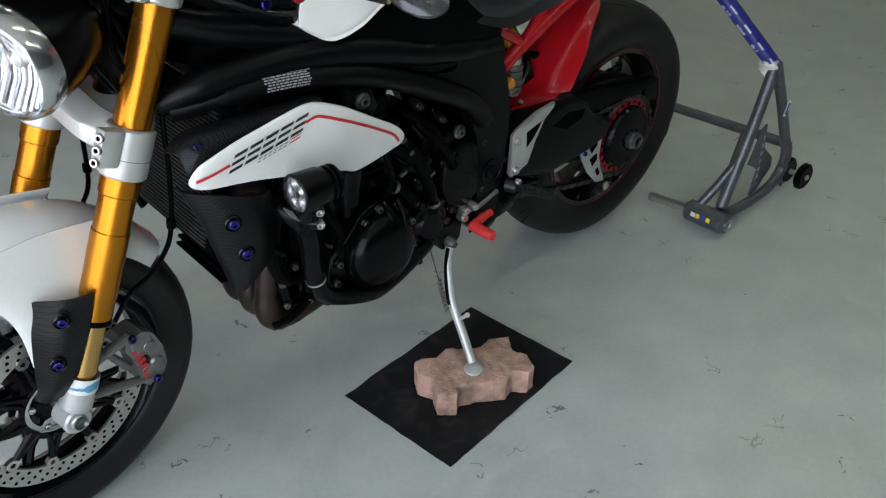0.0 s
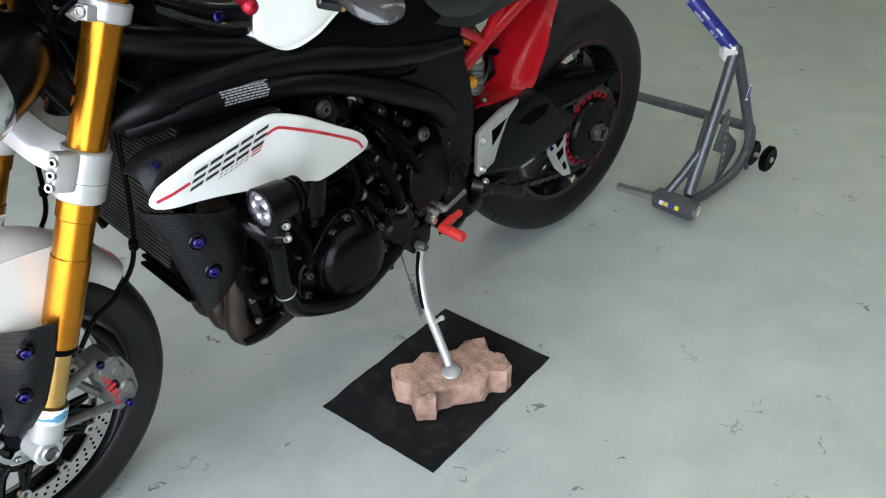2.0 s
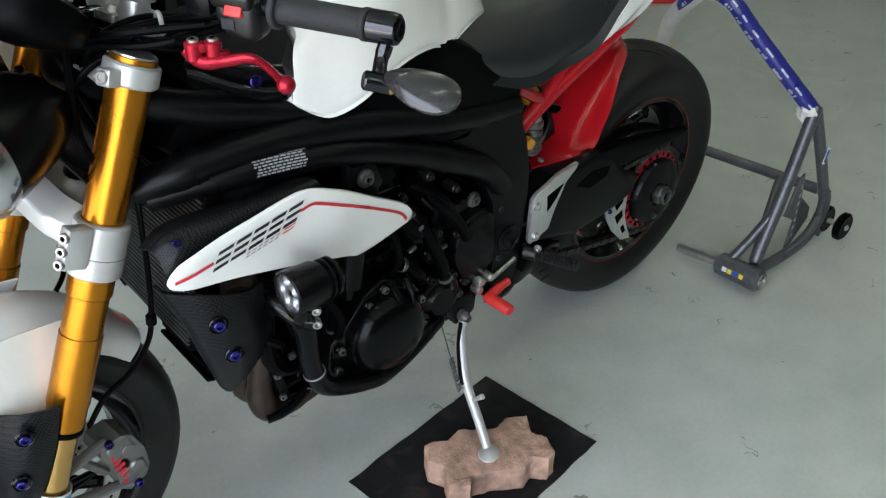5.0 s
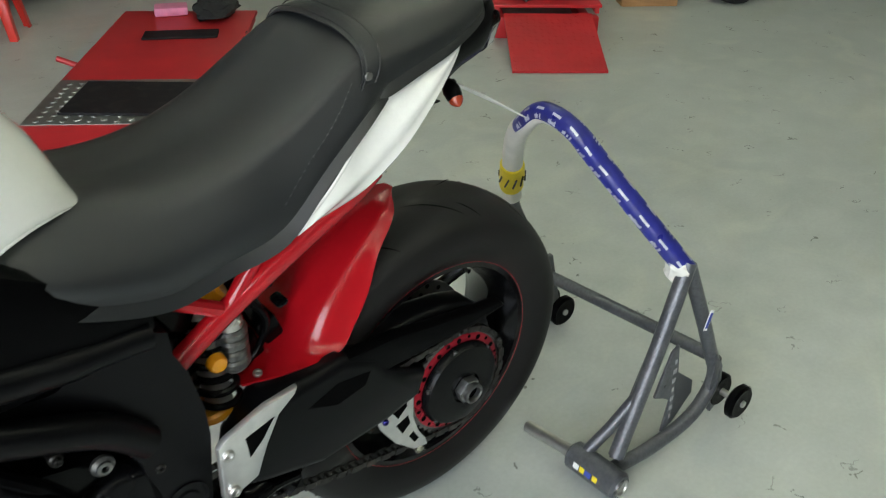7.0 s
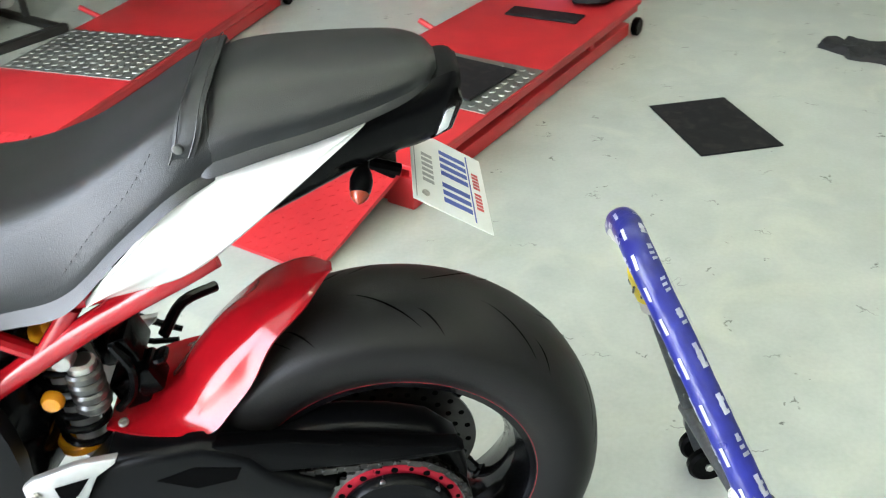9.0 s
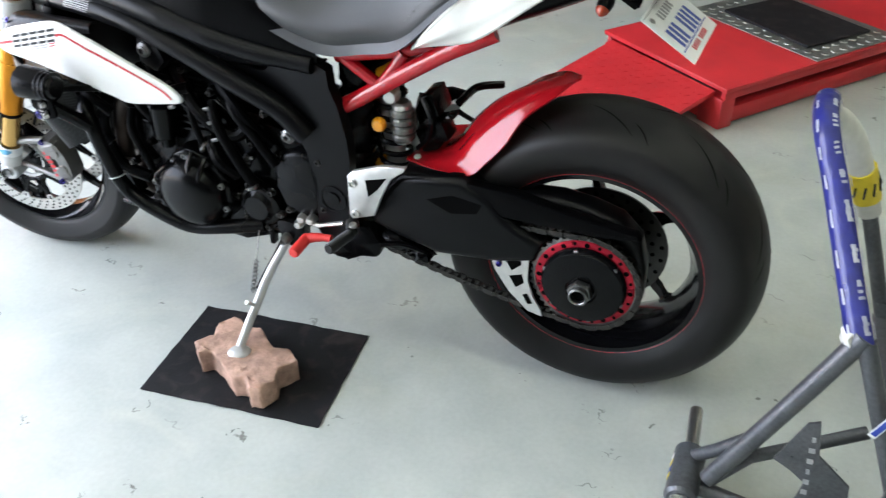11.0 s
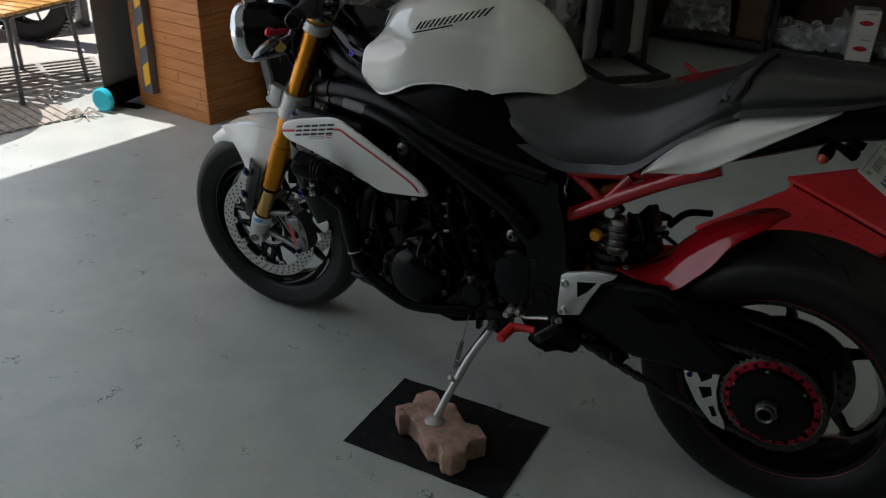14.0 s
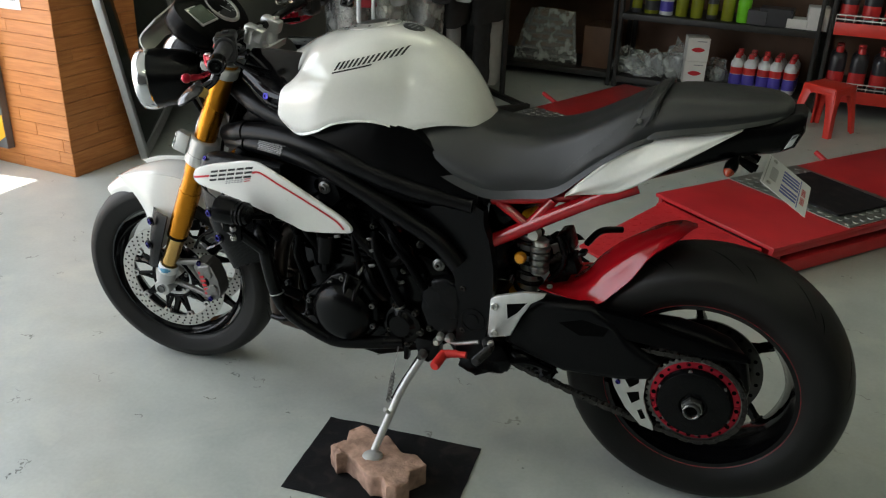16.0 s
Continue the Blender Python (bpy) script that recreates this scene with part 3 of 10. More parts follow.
def grid(bm, rows, nu=4, nv=4, thick=0.0, closed_v=False):
    """A smooth sheet through rows of points; thick gives it a back."""
    fine = [smooth_line(r, nv, closed_v) for r in rows]
    cols = [smooth_line([r[j] for r in fine], nu) for j in range(len(fine[0]))]
    k, n_ = len(cols[0]), len(cols)
    tmp = bmesh.new()
    g = [[tmp.verts.new(cols[j][i]) for j in range(n_)] for i in range(k)]
    for i in range(k - 1):
        for j in range(n_ if closed_v else n_ - 1):
            tmp.faces.new((g[i][j], g[i][(j + 1) % n_], g[i + 1][(j + 1) % n_], g[i + 1][j]))
    if closed_v:
        tmp.faces.new(g[0][::-1])
        tmp.faces.new(g[-1])
    elif thick:
        bmesh.ops.recalc_face_normals(tmp, faces=tmp.faces)
        bmesh.ops.solidify(tmp, geom=tmp.faces[:], thickness=thick)
    return absorb(bm, tmp)


def turn(axis, deg):
    return Matrix.Rotation(radians(deg), 4, axis)


def aim(a, b):
    """A frame at a whose y axis points to b."""
    d = (Vector(b) - Vector(a)).normalized()
    return Matrix.Translation(a) @ d.to_track_quat('Y', 'Z').to_matrix().to_4x4()


def bolt(bm, p, axis=(0, 1, 0), r=0.008, h=0.006, seg=12):
    """A socket-head bolt."""
    m = aim(p, Vector(p) + Vector(axis))
    return lathe(bm, [(0, h * 0.45), (r * 0.5, h * 0.45), (r * 0.52, h), (r * 0.85, h), (r, h * 0.75), (r, 0), (0, 0)], seg=seg, m=m)


def crumple(bm, amount, scale, seed=0.0):
    for v in bm.verts:
        v.co += Vector(noise.noise_vector(v.co * scale + V(seed, seed * 2, -seed))) * amount
    return bm


def heap(bm, c, s, n=3, amount=0.35, seed=1.0, flat_to=None):
    """A crumpled soft lump."""
    tmp = bmesh.new()
    bmesh.ops.create_icosphere(tmp, subdivisions=n, radius=1)
    for v in tmp.verts:
        w = Vector(noise.noise_vector(v.co * 1.6 + V(seed, 0, seed))) * amount + Vector(noise.noise_vector(v.co * 4.5 + V(seed, 7, seed))) * amount * 0.45
        v.co = v.co + w
        v.co = V(v.co.x * s[0], v.co.y * s[1], v.co.z * s[2]) + Vector(c)
        if flat_to is not None and v.co.z < flat_to:
            v.co.z = flat_to
    return absorb(bm, tmp)


# ---- the shop: floor, walls, ceiling, shop front ----
def setting(name, bm, material, label, category, smooth=False, parent=None):
    return tagged(part(name, bm, material, parent, smooth=smooth), label, category, kind="structure")


X0, X1, Y0, Y1, CEIL = -6.5, 3.45, -4.75, 5.2, 3.1
b = bmesh.new()
box(b, (-1.2, 0.2, -0.05), (11.0, 11.0, 0.1))
setting("floor", b, FLOOR, "pale green-grey painted concrete shop floor with scuffs", "floor")
b = bmesh.new()
box(b, (34.3, 0, -0.058), (60, 120, 0.1))
setting("pavement", b, OUT_GROUND, "sunlit pale concrete forecourt outside the shop", "pavement")
b = bmesh.new()
box(b, (-40, 0, -0.15), (200, 200, 0.1))
setting("ground", b, OUT_GROUND, "plain concrete ground round the building", "ground")
# the north wall is never seen; it is darkened to keep reflections dark
for nm, c, s in (("wall_south", (-1.5, Y0 - 0.1, 1.55), (10.4, 0.2, 3.1)), ("wall_north", (-1.5, Y1 + 0.1, 1.55), (10.4, 0.2, 3.1)),
                 ("wall_west", (X0 - 0.1, 0.2, 1.55), (0.2, 10.0, 3.1))):
    b = bmesh.new()
    box(b, c, s)
    setting(nm, b, UNSEEN_DARK_WALL if nm == "wall_north" else WALL_PAINT, "plain painted shop wall", "wall")
b = bmesh.new()
box(b, (3.55, -3.05, 1.55), (0.2, 3.4, 3.1))
box(b, (3.55, 2.2, 2.85), (0.2, 6.1, 0.5))
box(b, (3.55, 5.05, 1.3), (0.2, 0.5, 2.6))
setting("wall_east", b, WALL_PAINT, "shop front wall with a wide open shutter doorway", "wall")
b = bmesh.new()
box(b, (-1.5, 0.2, CEIL + 0.1), (10.3, 10.6, 0.2))
setting("ceiling", b, CEILING_PAINT, "plain white shop ceiling", "ceiling")
# unseen strip, added so its shadow sets where the sunlit floor begins
b = bmesh.new()
box(b, (3.74, 0.2, 2.78), (0.18, 10.6, 0.06))
setting("canopy", b, RAIL_GREY, "unseen grey strip over the shop front that bounds the sun", "canopy")


def tube_lamp(m):
    t = thing("ceiling_lamp", "white fluorescent tube batten fixed to the ceiling", "lamp", m, "ceiling tube lamps")
    b = bmesh.new()
    box(b, (0, 0, -0.025), (1.24, 0.06, 0.05), None, 0.006)
    part("batten", b, CEILING_PAINT, t)
    b = bmesh.new()
    bar(b, (-0.6, 0, -0.075), (0.6, 0, -0.075), 0.014, 12)
    part("tube", b, TUBE_LIGHT, t, "glowing fluorescent tube")
    b = bmesh.new()
    for sx in (-1, 1):
        box(b, (sx * 0.605, 0, -0.065), (0.02, 0.035, 0.05), None, 0.004)
    part("lamp_holder", b, CEILING_PAINT, t)
    return t


TUBE_LIGHT = mat_emit("fluorescent_tube", (0.93, 1.0, 0.76), 8.5)
lamp0 = tube_lamp(pose(0.9, 0.9, CEIL))
for x, y in ((-0.9, 0.9), (-2.9, 0.9), (0.9, -1.2), (-0.9, -1.2), (-2.9, -1.2), (-0.9, 3.0), (0.9, 3.0), (-2.9, -3.0)):
    copy_thing(lamp0, pose(x, y, CEIL))

# wood-clad pillar with the shutter rail on its face
PX0, PX1, PY0, PY1 = 2.93, 3.46, -1.36, -0.875
b = bmesh.new()
box(b, ((PX0 + PX1) / 2, (PY0 + PY1) / 2, 1.55), (PX1 - PX0 - 0.024, PY1 - PY0 - 0.024, 3.1))
pillar = setting("pillar", b, WOOD, "square pillar clad in orange-brown wood-grain boards", "pillar")


def cladding():
    """Staggered horizontal boards on the two faces that show."""
    rnd = random.Random(4)
    h, z, row = 0.0575, 0.0, 0
    while z < 2.3:
        for face in (0, 1):
            length = (PX1 - PX0) if face == 0 else (PY1 - PY0)
            u = -rnd.uniform(0.05, 0.6)
            while u < length:
                w = rnd.uniform(0.45, 0.9)
                a, c = max(u, 0.0), min(u + w, length)
                if c - a > 0.03:
                    bb = bmesh.new()
                    proud = rnd.uniform(0, 0.0018)
                    if face == 0:
                        box(bb, (PX0 + (a + c) / 2, PY1 - 0.006 + proud, z + h / 2), (c - a - 0.0012, 0.012, h - 0.0014), None, 0.0012, 1)
                    else:
                        box(bb, (PX0 + 0.006 - proud, PY1 - (a + c) / 2 - 0.0, z + h / 2), (0.012, c - a - 0.0012, h - 0.0014), None, 0.0012, 1)
                    part("board", bb, WOOD, pillar, smooth=False)
                u += w
        z += h
        row += 1


b = bmesh.new()
prism(b, [(3.29, 0.09), (3.365, 0.09), (3.365, 3.0), (3.29, 3.0)], PY1 + 0.004, PY1 + 0.045, 0.004)
rail = setting("shutter_rail", b, RAIL_GREY, "grey steel roller shutter guide rail with yellow hazard patches", "rail")
for i in range(16):
    z = 0.15 + i * 0.19
    b = bmesh.new()
    prism(b, [(3.292, z), (3.338, z - 0.03), (3.338, z + 0.075), (3.292, z + 0.105)], PY1 + 0.0445, PY1 + 0.0475)
    part("hazard_patch", b, YELLOW_PAINT, rail, "yellow painted patch")

# paper notice taped to the pillar
b = bmesh.new()
grid(b, [[(3.098 + 0.142 * u, PY1 + 0.003 + 0.004 * abs(math.sin(3 * u + 5 * w)) * (1 - w), 0.735 + 0.20 * w) for w in (0, 0.3, 0.7, 1.0)] for u in (0, 0.35, 0.7, 1.0)], 3, 3, 0.0006)
notice = tagged(part("paper_notice", b, CARD_WHITE), "white paper notice taped to the wood-clad pillar", "notice")
b = bmesh.new()
for k in range(4):
    box(b, (3.165, PY1 + 0.0085, 0.775 + 0.035 * k), (0.09 - 0.012 * (k % 3), 0.0008, 0.006))
part("notice_print", b, DECAL_GREY, notice, smooth=False)

# roll-up banner standing in the doorway
ban = thing("roll_up_banner", "grey roll-up banner stand with cyan end cap", "banner", pose(3.56, -0.985, 0, 0, 0, -76))
b = bmesh.new()
grid(b, [[(-0.30 + 0.06 * i, 0.02 * math.sin(i * 0.6), z) for i in range(12)] for z in (0.07, 0.8, 1.5, 2.0)], 3, 2, 0.002)
part("sheet", b, BANNER_GREY, ban)
b = bmesh.new()
bar(b, (-0.30, 0, 0.062), (0.38, 0, 0.062), 0.05, 20)
part("base_tube", b, BLACK_PLASTIC, ban)
b = bmesh.new()
lathe(b, [(0, 0.0), (0.05, 0.0), (0.058, 0.008), (0.058, 0.03), (0, 0.03)], (-0.335, 0, 0.062), 24, m=turn('Z', -90))
part("end_cap", b, CYAN, ban, "bright cyan plastic end cap")
b = bmesh.new()
bar(b, (-0.30, 0, 2.0), (0.36, 0, 2.0), 0.012)
bar(b, (0.03, -0.02, 0.06), (0.03, -0.02, 2.0), 0.008)
part("pole", b, ALU_FRAME, ban)
b = bmesh.new()
for x in (-0.2, 0.25):
    box(b, (x, 0, 0.008), (0.05, 0.26, 0.012), None, 0.003)
part("foot", b, BLACK_PLASTIC, ban)

# glazed aluminium leaf that leans against the pillar
leaf = thing("glass_leaf", "dark glass panel in a silver aluminium frame leaning by the pillar", "glass panel", pose(2.84, -1.22, 0.0, -6, -11, -62))
b = bmesh.new()
for x in (0.02, 1.0):
    box(b, (x, 0, 1.0), (0.04, 0.035, 2.0), None, 0.004)
for z in (0.025, 1.98):
    box(b, (0.51, 0, z), (0.94, 0.034, 0.05), None, 0.004)
part("frame", b, ALU_FRAME, leaf)
b = bmesh.new()
box(b, (0.51, 0, 1.0), (0.95, 0.008, 1.92))
part("pane", b, DARK_GLASS, leaf, "dark tinted pane")

# ---- motorcycle lifts ----
def lift(m, length, width, patch, small_mat, h=0.15, ramp_len=0.42, label="", things=True):
    """A low scissor lift: plate, side rails, end ramp, tread patch. x runs along it from the ramp end, y across."""
    t = thing("motorcycle_lift", label, "motorcycle lift", m, "motorcycle lifts")
    b = bmesh.new()
    box(b, (length / 2, 0, h - 0.008), (length, width, 0.016), None, 0.003)
    part("deck", b, LIFT_RED, t)
    b = bmesh.new()
    for s in (-1, 1):
        box(b, (length / 2 - 0.02, s * (width / 2 - 0.045), 0.038), (length - 0.1, 0.05, 0.056), None, 0.004)
        box(b, (length / 2, s * (width / 2 - 0.02), h - 0.032), (length - 0.02, 0.02, 0.03), None, 0.003)
        box(b, (0.03, s * (width / 2 - 0.06), 0.055), (0.06, 0.10, 0.105), None, 0.004)
        box(b, (length * 0.75, s * (width / 2 - 0.045), 0.075), (0.04, 0.03, 0.08), None, 0.003)
    for x in (0.03, length - 0.1):
        box(b, (x, 0, 0.04), (0.05, width - 0.16, 0.06), None, 0.004)
    part("base_frame", b, LIFT_RED, t)
    b = bmesh.new()
    w2 = width / 2 - 0.05
    tmp = [(0.0, 0.128), (0.0, 0.112), (-ramp_len, 0.002), (-ramp_len, 0.012)]
    prism(b, tmp, -w2, w2, 0.0)
    rp = part("ramp", b, LIFT_RED, t, smooth=False)
    b = bmesh.new()
    n_x, n_y = int(ramp_len / 0.03), int(2 * w2 / 0.03)
    for i in range(n_x):
        for j in range(n_y):
            x = -ramp_len + 0.02 + i * 0.03
            z = 0.012 + (x + ramp_len) / ramp_len * 0.116
            y = -w2 + 0.02 + j * 0.03
            a = 45 if (i + j) % 2 else -45
            box(b, (x, y, z + 0.0006), (0.019, 0.006, 0.002), turn('Y', -math.degrees(math.atan(0.116 / ramp_len))) @ turn('Z', a))
    part("tread_bump", b, LIFT_RED, rp, smooth=False)
    b = bmesh.new()
    box(b, ((patch[0] + patch[1]) / 2, 0, h + 0.002), (patch[1] - patch[0], width - 0.01, 0.003))
    tp = part("tread_plate", b, TREAD_ALU, t, "grey metal tread plate let into the deck", smooth=False)
    b = bmesh.new()
    nx, ny = int((patch[1] - patch[0]) / 0.045), int(width / 0.045)
    for i in range(nx):
        for j in range(ny):
            lathe(b, [(0.014, -0.001), (0.011, 0.0035), (0.0, 0.0045)], (patch[0] + 0.025 + i * 0.045 + (j % 2) * 0.01, -width / 2 + 0.03 + j * 0.045, h + 0.0035), 8, m=turn('X', 90) @ turn('Y', 30))
    part("stud", b, TREAD_ALU, tp)
    b = bmesh.new()
    for s in (-1, 1):
        lathe(b, [(0, -0.015), (0.035, -0.015), (0.04, -0.01), (0.04, 0.01), (0.035, 0.015), (0, 0.015)], (length - 0.03, s * (width / 2 + 0.0), 0.042), 20)
    part("caster", b, BLACK_PLASTIC, t)
    b = bmesh.new()
    bar(b, (length * 0.62, width / 2, 0.11), (length * 0.62, width / 2 + 0.10, 0.15), 0.012)
    part("pedal", b, LIFT_RED, t)
    return t


ANG_A = math.degrees(math.atan2(-0.814, -0.58))
LA = pose(0.19, -1.45, 0, 0, 0, ANG_A)
lift(LA, 1.80, 0.62, (0.42, 0.85), True, label="low red motorcycle lift with tread plate and black rubber mats")
for nm, c, s, rz in (("rubber_mat", (0.635, -0.015, 0.1625), (0.31, 0.42, 0.01), -3), ("rubber_mat", (1.41, -0.03, 0.155), (0.11, 0.32, 0.008), 5)):
    b = bmesh.new()
    box(b, (0, 0, 0), s, None, 0.002, 1)
    o = part(nm, b, MAT_RUBBER, None, "", False)
    tagged(o, "worn black rubber mat lying on the red lift deck", "mat")
    o.matrix_world = LA @ pose(*c, 0, 0, rz)
ANG_B = math.degrees(math.atan2(-0.94, -0.34))
LB = pose(1.42, -1.76, 0, 0, 0, ANG_B)
lift(LB, 1.86, 0.60, (0.50, 0.95), False, 0.12, 0.36, label="low red motorcycle lift behind the seat, deck empty")
ANG_C = math.degrees(math.atan2(-0.797, -0.603))
LC = pose(-2.25, -1.92, 0, 0, 0, ANG_C)
lift(LC, 1.85, 0.53, (0.5, 0.9), False, 0.17, 0.50, label="low red motorcycle lift loaded with dark and red cloths")
for (x, y, s, mt, lab, sd) in ((0.20, -0.05, (0.16, 0.13, 0.07), CLOTH_RED, "crumpled dark red cloth on the lift", 1.0), (0.24, 0.20, (0.13, 0.12, 0.05), CLOTH_TAN, "crumpled tan cloth on the lift", 2.0),
                               (0.12, 0.12, (0.10, 0.06, 0.03), CLOTH_BLACK, "black cloth draped over the lift edge", 5.0), (0.5, -0.15, (0.2, 0.14, 0.06), CLOTH_BLACK, "black bundle on the lift", 3.0)):
    b = bmesh.new()
    heap(b, (0, 0, s[2] * 0.7), s, 3, 0.4, sd, 0.0)
    o = tagged(part("cloth", b, mt), lab, "cloth")
    o.matrix_world = LC @ pose(x, y, 0.172)

b = bmesh.new()
box(b, (0, 0, 0.11), (0.32, 0.26, 0.22), None, 0.006)
o = tagged(part("crate", b, CARD_TAN), "small tan wooden crate standing on the floor", "crate")
o.matrix_world = pose(-3.2, -2.1, 0, 0, 0, -34)
for x, y, s, sd in ((-3.62, -1.80, (0.16, 0.13, 0.10), 8.0), (-2.62, -2.95, (0.15, 0.13, 0.1), 9.0)):
    b = bmesh.new()
    heap(b, (x, y, s[2] * 0.7), s, 3, 0.3, sd, 0.001)
    tagged(part("bag", b, CLOTH_BLACK), "dark bag lying on the shop floor", "bag")
b = bmesh.new()
loops = []
for i in range(1, 13):
    ring = []
    for j in range(56):
        a = j * math.tau / 56
        e = 1.0 + 0.30 * noise.noise(V(math.cos(a) * 2.2, math.sin(a) * 2.2, 3.0)) + 0.10 * noise.noise(V(math.cos(a) * 7, math.sin(a) * 7, 9.0))
        x, y = 0.21 * e * i / 12 * math.cos(a), 0.125 * e * i / 12 * math.sin(a)
        z = 0.006 + 0.060 * abs(noise.noise(V(x * 9, y * 16, 1.0))) + 0.022 * abs(noise.noise(V(x * 28, y * 34, 4.0)))
        ring.append(b.verts.new((x, y, z if i < 12 else 0.001)))
    loops.append(ring)
for r0, r1 in zip(loops, loops[1:]):
    for j in range(56):
        b.faces.new((r0[j], r1[j], r1[(j + 1) % 56], r0[(j + 1) % 56]))
b.faces.new(loops[0])
o = tagged(part("cloth", b, CLOTH_BLACK), "crumpled black cloth lying on the floor", "cloth")
o.matrix_world = pose(-2.01, -2.375, 0, 0, 0, -36)
b = bmesh.new()
box(b, (0, 0, 0.004), (0.302, 0.417, 0.006), None, 0.002, 1)
o = tagged(part("rubber_mat", b, MAT_RUBBER, None, "", False), "worn square black rubber mat lying on the floor", "mat")
o.matrix_world = pose(-1.128, -1.76, 0, 0, 0, 9)
b = bmesh.new()
heap(b, (0, 0, 0.03), (0.15, 0.10, 0.04), 3, 0.4, 6.0, 0.0)
o = tagged(part("cloth", b, CLOTH_BLACK), "black cloth lying at the end of the lift", "cloth")
o.matrix_world = LA @ pose(1.74, -0.13, 0.152)
b = bmesh.new()
box(b, (0, 0, 0.02), (0.10, 0.15, 0.04), None, 0.008)
o = tagged(part("plastic_tray", b, PINK), "small pink plastic tray on the lift", "tray")
o.matrix_world = LA @ pose(1.74, 0.08, 0.152, 0, 0, 12)


def stool(m):
    t = thing("stool", "red moulded plastic stool with splayed legs", "stool", m)
    b = bmesh.new()
    box(b, (0, 0, 0.435), (0.28, 0.28, 0.03), None, 0.012, 3)
    part("seat", b, STOOL_RED, t)
    b = bmesh.new()
    for a in range(4):
        tmp = bmesh.new()
        prism(tmp, [(-0.135, 0.43), (0.135, 0.43), (0.14, 0.33), (0.095, 0.355), (0.05, 0.372), (0.0, 0.378), (-0.05, 0.372), (-0.095, 0.355), (-0.14, 0.33)], 0.132, 0.144, 0.002)
        absorb(b, tmp, turn('Z', 90 * a))
    part("apron", b, STOOL_RED, t)
    for a in range(4):
        b = bmesh.new()
        for f in (1, -1):
            # each leg is an angle of two tapered webs
            tmp = bmesh.new()
            prism(tmp, [(0.132, 0.41), (0.062, 0.385), (0.105, 0.20), (0.132, 0.0), (0.180, 0.0), (0.160, 0.20)], 0.126, 0.142, 0.002)
            for v in tmp.verts:
                v.co.y += 0.04 * (0.42 - v.co.z) / 0.42
            m = turn('Z', 90 * a)
            if f < 0:
                for v in tmp.verts:
                    v.co.x, v.co.y = v.co.y, v.co.x
                bmesh.ops.reverse_faces(tmp, faces=tmp.faces)
            absorb(b, tmp, m)
        part("leg", b, STOOL_RED, t)
    return t


st_ob = stool(pose(-0.12, -3.60, 0, 0, 0, -30))
st_ob.scale = (0.74, 0.74, 0.62)

# ---- shelving along the back wall ----
SY = -4.0
def shelf_unit(x0, x1, levels, label, mat_board=SHELF_BLACK, depth=0.5, back=True, top=1.9):
    t = thing("shelf_unit", label, "shelf", pose((x0 + x1) / 2, SY, 0))
    w = x1 - x0
    for z in levels:
        b = bmesh.new()
        box(b, (0, -depth / 2, z - 0.02), (w - 0.05, depth, 0.04), None, 0.003)
        part("board", b, mat_board, t)
    b = bmesh.new()
    for sx in (-1, 1):
        for y in (-0.02, -depth + 0.02):
            box(b, (sx * (w / 2 - 0.012), y, top / 2), (0.024, 0.04, top), None, 0.002)
    part("post", b, SHELF_BLACK, t)
    if back:
        b = bmesh.new()
        box(b, (0, -depth - 0.01, top / 2), (w, 0.012, top))
        part("back_panel", b, BROWN_BOARD, t, "dark brown back board")
    return t


shelf_unit(1.27, 2.75, (0.09, 0.66, 1.3, 1.88), "black shelf unit holding a bagged grey object and wheels")
shelf_unit(0.0, 1.25, (0.075, 0.495, 0.95, 1.45, 1.88), "black steel shelf unit stocked with cleaning bottles")
shelf_unit(-1.6, -0.04, (0.16, 0.56, 0.95, 1.45, 1.88), "black shelf unit with red-fronted racks of oil bottles", back=True)
for z in (0.17, 0.57):
    t = thing("wire_rack", "red-fronted white wire rack on the oil shelf", "rack", pose(-0.82, SY + 0.025, z))
    b = bmesh.new()
    box(b, (0, 0, -0.035), (1.5, 0.012, 0.075), None, 0.002)
    part("front_strip", b, STOOL_RED, t)
    b = bmesh.new()
    for zz in (0.02, 0.045):
        bar(b, (-0.75, 0, zz), (0.75, 0, zz), 0.004, 6)
    for i in range(31):
        bar(b, (-0.75 + i * 0.05, 0, 0.0), (-0.75 + i * 0.05, 0, 0.045), 0.002, 5)
    part("wire", b, CARD_WHITE, t)


def bottle(m, r, h, body, cap, band=None, label="plastic bottle", group="", flat=1.0, band2=None):
    t = thing("bottle", label, "bottle", m, group)
    b = bmesh.new()
    lathe(b, [(0, 0), (r * 0.92, 0), (r, 0.006), (r, h * 0.70), (r * 0.93, h * 0.77), (r * 0.6, h * 0.84), (r * 0.42, h * 0.88), (0, h * 0.88)], seg=16, m=turn('X', 90))
    for v in b.verts:
        v.co.y *= flat
    part("body", b, body, t)
    b = bmesh.new()
    lathe(b, [(0, h * 0.86), (r * 0.46, h * 0.86), (r * 0.46, h * 0.98), (r * 0.4, h), (0, h)], seg=14, m=turn('X', 90))
    part("cap", b, cap, t)
    if band is not None:
        b = bmesh.new()
        lathe(b, [(r * 1.012, h * 0.12), (r * 1.012, h * 0.42)], seg=16, m=turn('X', 90))
        for v in b.verts:
            v.co.y *= flat
        part("label", b, band, t)
    if band2 is not None:
        b = bmesh.new()
        lathe(b, [(r * 1.012, h * 0.43), (r * 1.012, h * 0.62)], seg=16, m=turn('X', 90))
        part("upper_label", b, band2, t)
    return t


